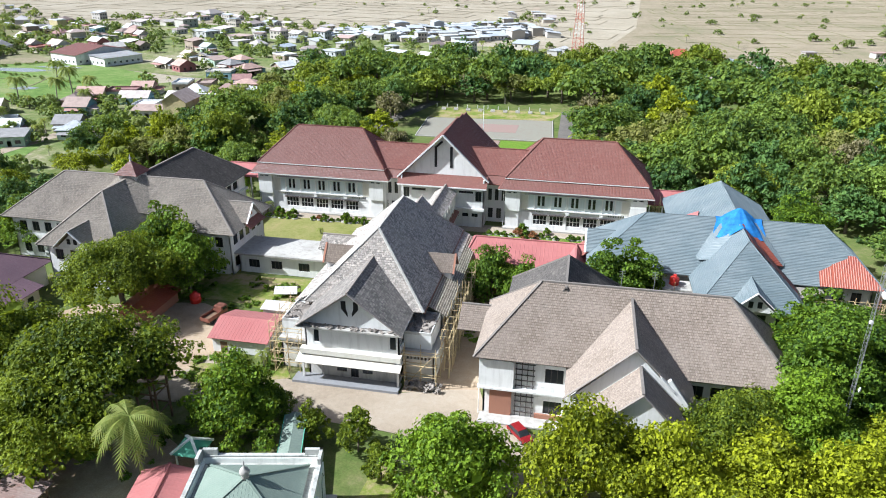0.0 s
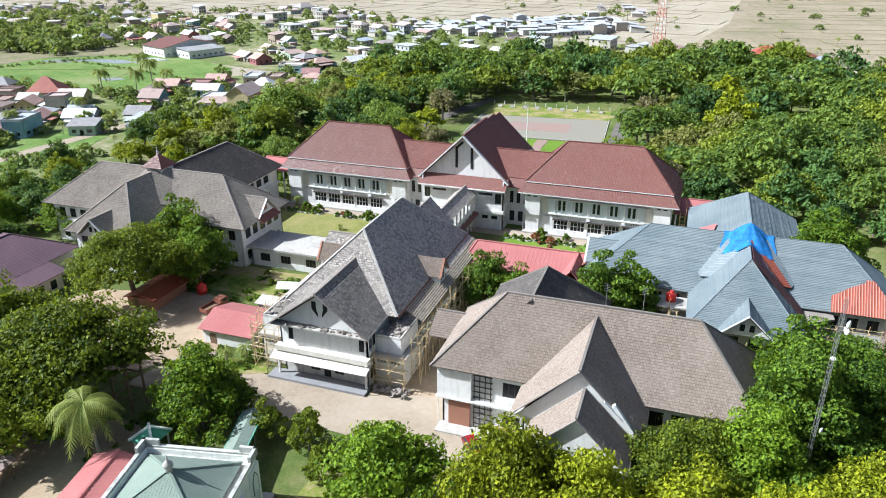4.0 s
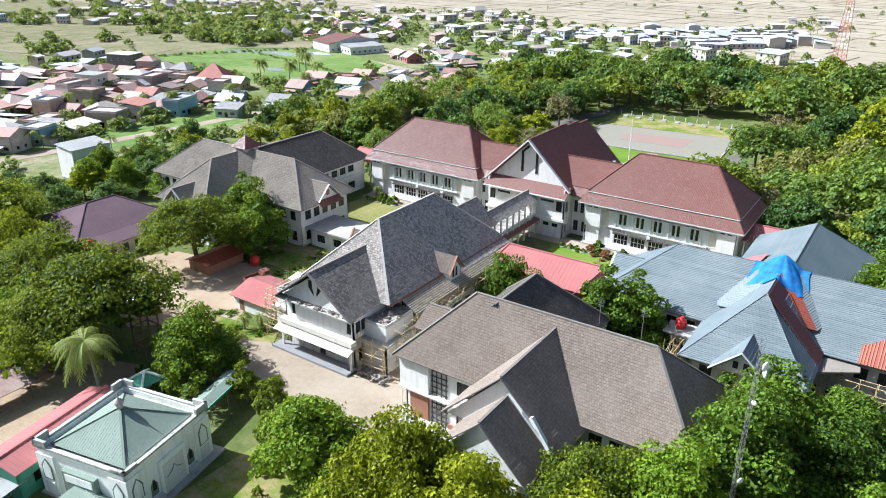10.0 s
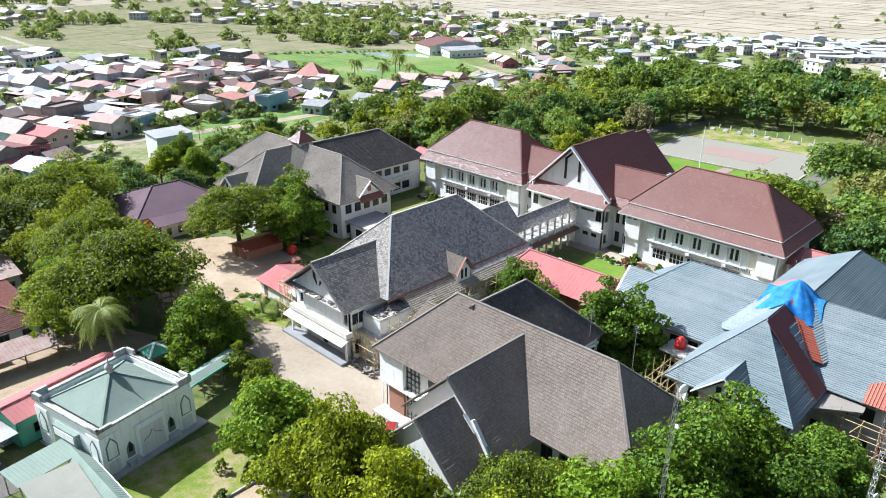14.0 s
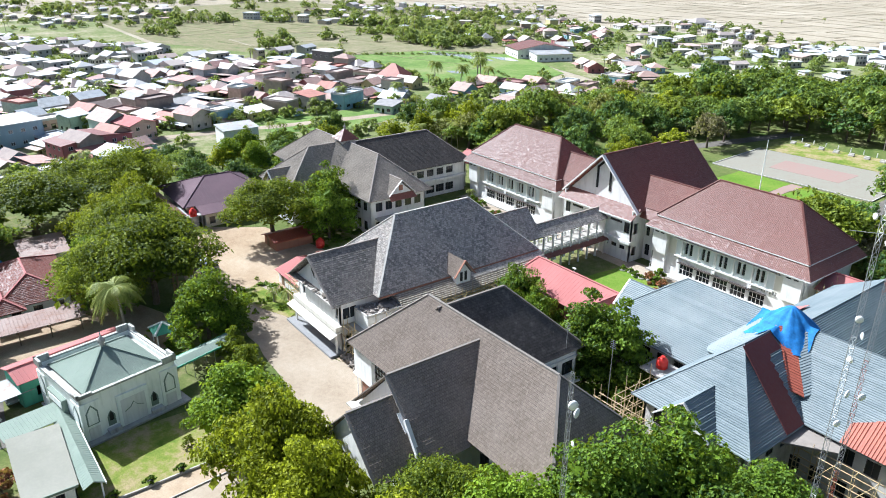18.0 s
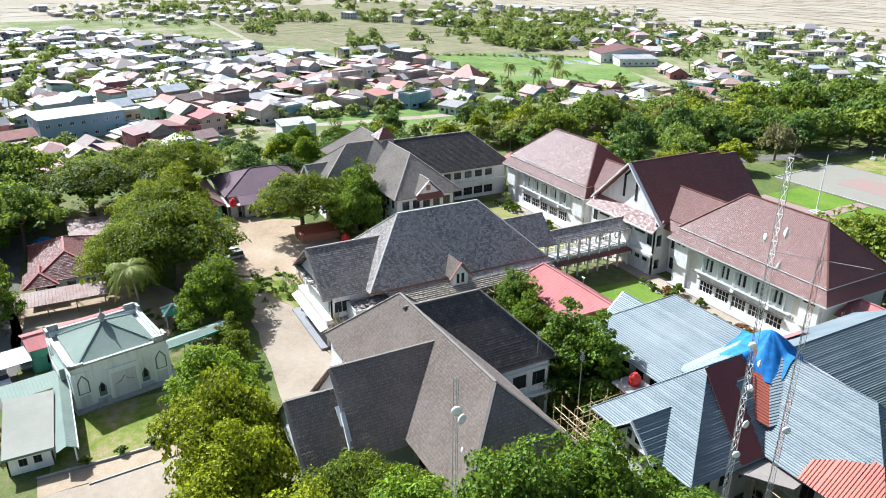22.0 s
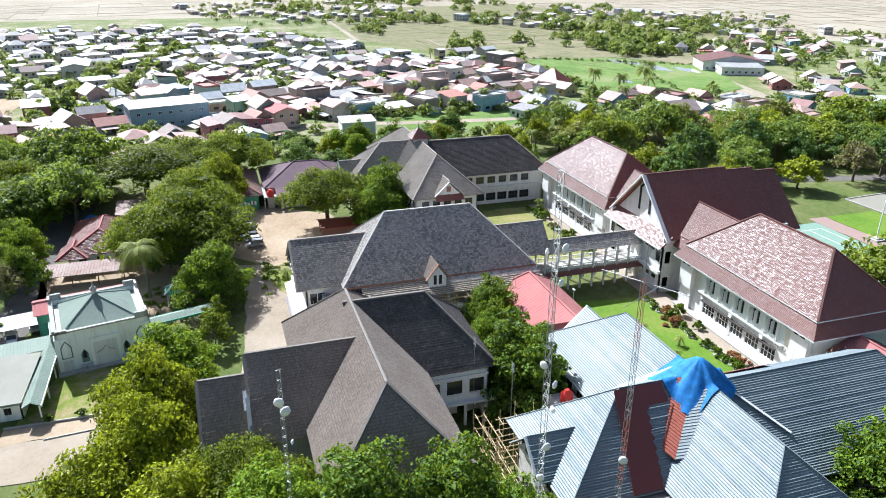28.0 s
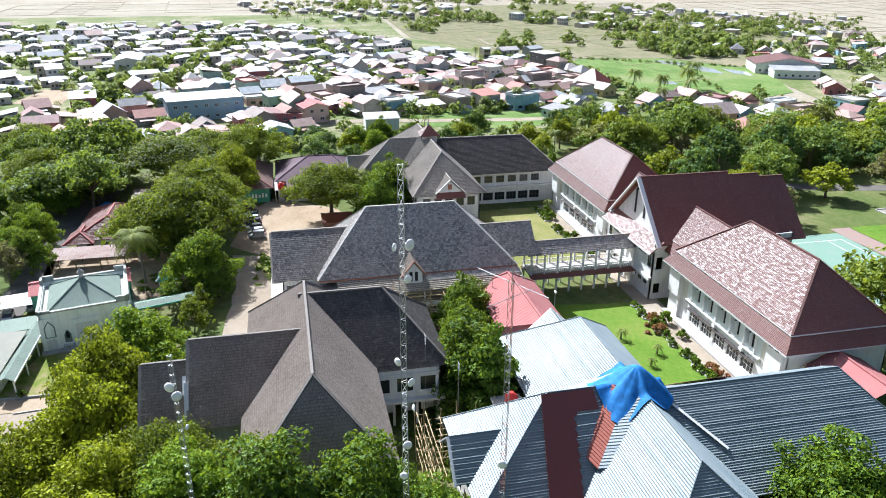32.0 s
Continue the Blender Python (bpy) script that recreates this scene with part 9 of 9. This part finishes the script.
# potted shrubs along the kerb
for x, y in ((21.2, -99.0), (21.4, -103.5), (21.5, -107.5), (21.6, -112.0)):
    pt = thing("plant_pot", (x, y, 0), "dark round pot with a small shrub by the kerb", "plant pot", "potted shrubs")
    bm = bmesh.new()
    lathe(bm, (x, y, 0), [(0.28, 0), (0.42, 0.45), (0.46, 0.5), (0.38, 0.5), (0.34, 0.4)], 12)
    part("pot", bm, M["frame_dark"], pt)
    c = new("shrub", KIND["bush"][0][0])
    c.parent, c.location = pt, (0, 0, 0.3)
# wires with small posts round the lawn
ln = thing("lawn_fence", (36, -15, 0), "thin yellow rope fence on short posts", "fence")
for i in range(12):
    x, y = (13 + 2.3 * i, -24.5) if i < 12 else (0, 0)
    bm = bmesh.new()
    tube(bm, (x, y, 0), (x, y, 0.8), 0.05, 0.05, 6)
    part("post", bm, M["bamboo"], ln)
bm = bmesh.new()
tube(bm, (13, -24.5, 0.7), (38.3, -24.5, 0.7), 0.03, 0.03, 5)
part("rope", bm, M["bamboo"], ln)
# lamp posts in the yard
for x, y in ((-6, -20), (14, -22)):
    lp_ = thing("lamp_post", (x, y, 0), "short pale garden lamp post with loudspeakers", "lamp")
    bm = bmesh.new()
    tube(bm, (x, y, 0), (x, y, 5.5), 0.07, 0.05, 8)
    part("post", bm, M["frame_white"], lp_)
    bm = boxes((x - 0.4, x + 0.4, y - 0.12, y + 0.12, 5.4, 5.65))
    part("head", bm, M["frame_white"], lp_)
# undergrowth
rnd = random.Random(9)
UNDER = []
for x0, x1, y0, y1, n in ((-54, -36, -52, -38, 60), (-30, -12, -78, -68, 30), (-22, -8, -101, -84, 40), (62, 86, -96, -52, 80), (44, 58, -92, -82, 30), (36, 50, -52, -40, 40), (12, 22, -56, -37, 30), (-32, -14, -54, -40, 40), (22, 62, -59, -50, 30), (26, 34, -96, -90, 10)):
    for i in range(n):
        UNDER.append(("weed", rnd.uniform(x0, x1), rnd.uniform(y0, y1), rnd.uniform(0.6, 1.7), rnd.uniform(0.5, 1.3)))
joined("undergrowth", UNDER, "low green weeds and shrubs round the buildings")

# ---------- sheds beside the red-tiled house ----------
ls = thing("long_shed", (-66, -105.3, 0), "long low shed with a stained rusty roof and pale wall", "shed")
bm = bmesh.new()
f = [(-60.6, -110.2, 3.4), (-60.6, -100.6, 3.4), (-71.6, -100.4, 4.4), (-71.6, -110.4, 4.4)]
slope(bm, f, 0.1)
rib_plane(bm, f, 0.7, 0.1, 0.04)
part("roof", bm, M["old_sheet"], ls)
bm = bmesh.new()
wall(bm, (-71, -109.8), (-61.2, -109.8), 0, 3.4, 0.2, row(1, 9, 2, 1.2, 1.0, 2.2))
wall(bm, (-61.2, -109.8), (-61.2, -101), 0, 3.3, 0.2, row(0.5, 8.3, 3, 1.2, 1.0, 2.2))
wall(bm, (-61.2, -101), (-71, -101), 0, 3.4, 0.2)
wall(bm, (-71, -101), (-71, -109.8), 0, 4.2, 0.2)
part("wall", bm, M["worn_wall"], ls)
windows(ls, (-61.2, -109.8), (-61.2, -101), row(0.5, 8.3, 3, 1.2, 1.0, 2.2), "frame_dark", 2)
bc = thing("blue_canopy", (-55.5, -121, 0), "small peaked blue tarpaulin canopy", "canopy")
bm = bmesh.new()
for q in hip_planes(-64.2, -60.4, -117.6, -113.6, 3.0, 4.4, "x", 1.9, 1.89)[0]:
    slope(bm, q, 0.04)
part("sheet", bm, M["tarp"], bc)
for x in (-64, -60.6):
    for y in (-117.4, -113.8):
        bm = bmesh.new()
        tube(bm, (x, y, 0), (x, y, 3.05), 0.05, 0.05, 6)
        part("pole", bm, M["steel_grey"], bc)
# benches behind the court and a low white fence of posts
for i in range(9):
    x = -26 + i * 5.2
    bm = boxes((x - 0.9, x + 0.9, 133.0, 133.6, 0.0, 0.9), (x - 0.9, x + 0.9, 132.4, 133.0, 0.0, 0.45))
    tagged(part("bench", bm, M["concrete"]), "grey concrete bench behind the court", "bench", "court benches")
for i in range(12):
    x = -30 + i * 4.4
    bm = boxes((x - 0.12, x + 0.12, 138.4, 138.64, -0.1, 1.3))
    tagged(part("fence_post", bm, M["white_wall"]), "short white concrete post by the park road", "post", "park posts")
# parapet lines and kerb round the assembly court
for a, b in (((-27.2, 85.8), (22.2, 87.8)), ((22.3, 88), (20.3, 121.2)), ((-27.3, 86), (-29.3, 117.2))):
    bm = bmesh.new()
    beam(bm, (*a, 0.08), (*b, 0.08), 0.3, 0.24)
    tagged(part("kerb_court", bm, M["concrete"]), "low concrete kerb round the court", "kerb", "", "structure")
# a line of narrow cypress-like trees behind the west building
for x, y, s in ((-46, 9, 0.8), (-49.5, 12.5, 0.9), (-53, 14, 0.75), (-72, 9, 0.8), (-77, 11, 0.85), (-81, 8, 0.8), (-86, 10, 0.7), (-90, 6, 0.8), (-56, 10, 0.9), (-59, 12, 0.8), (-43, 13, 0.85), (-50, 17, 1.0), (-47.5, 14.5, 0.95)):
    tree("pillar", x, y, s, s * 1.35, "pillar trees")
# air conditioners and downpipes on the white walls
for x in (20.6, 33.2):
    bm = bmesh.new()
    tube(bm, (x, -75.85, 0), (x, -75.85, 9.6), 0.07, 0.07, 6)
    part("downpipe", bm, M["frame_white"], nb)
for x in (14.9, 30.0, 48.6, -14.9, -30.0, -48.6):
    bm = bmesh.new()
    tube(bm, (x, 1.15, 0), (x, 1.15, 9.9), 0.06, 0.06, 6)
    part("downpipe", bm, M["frame_white"], main)
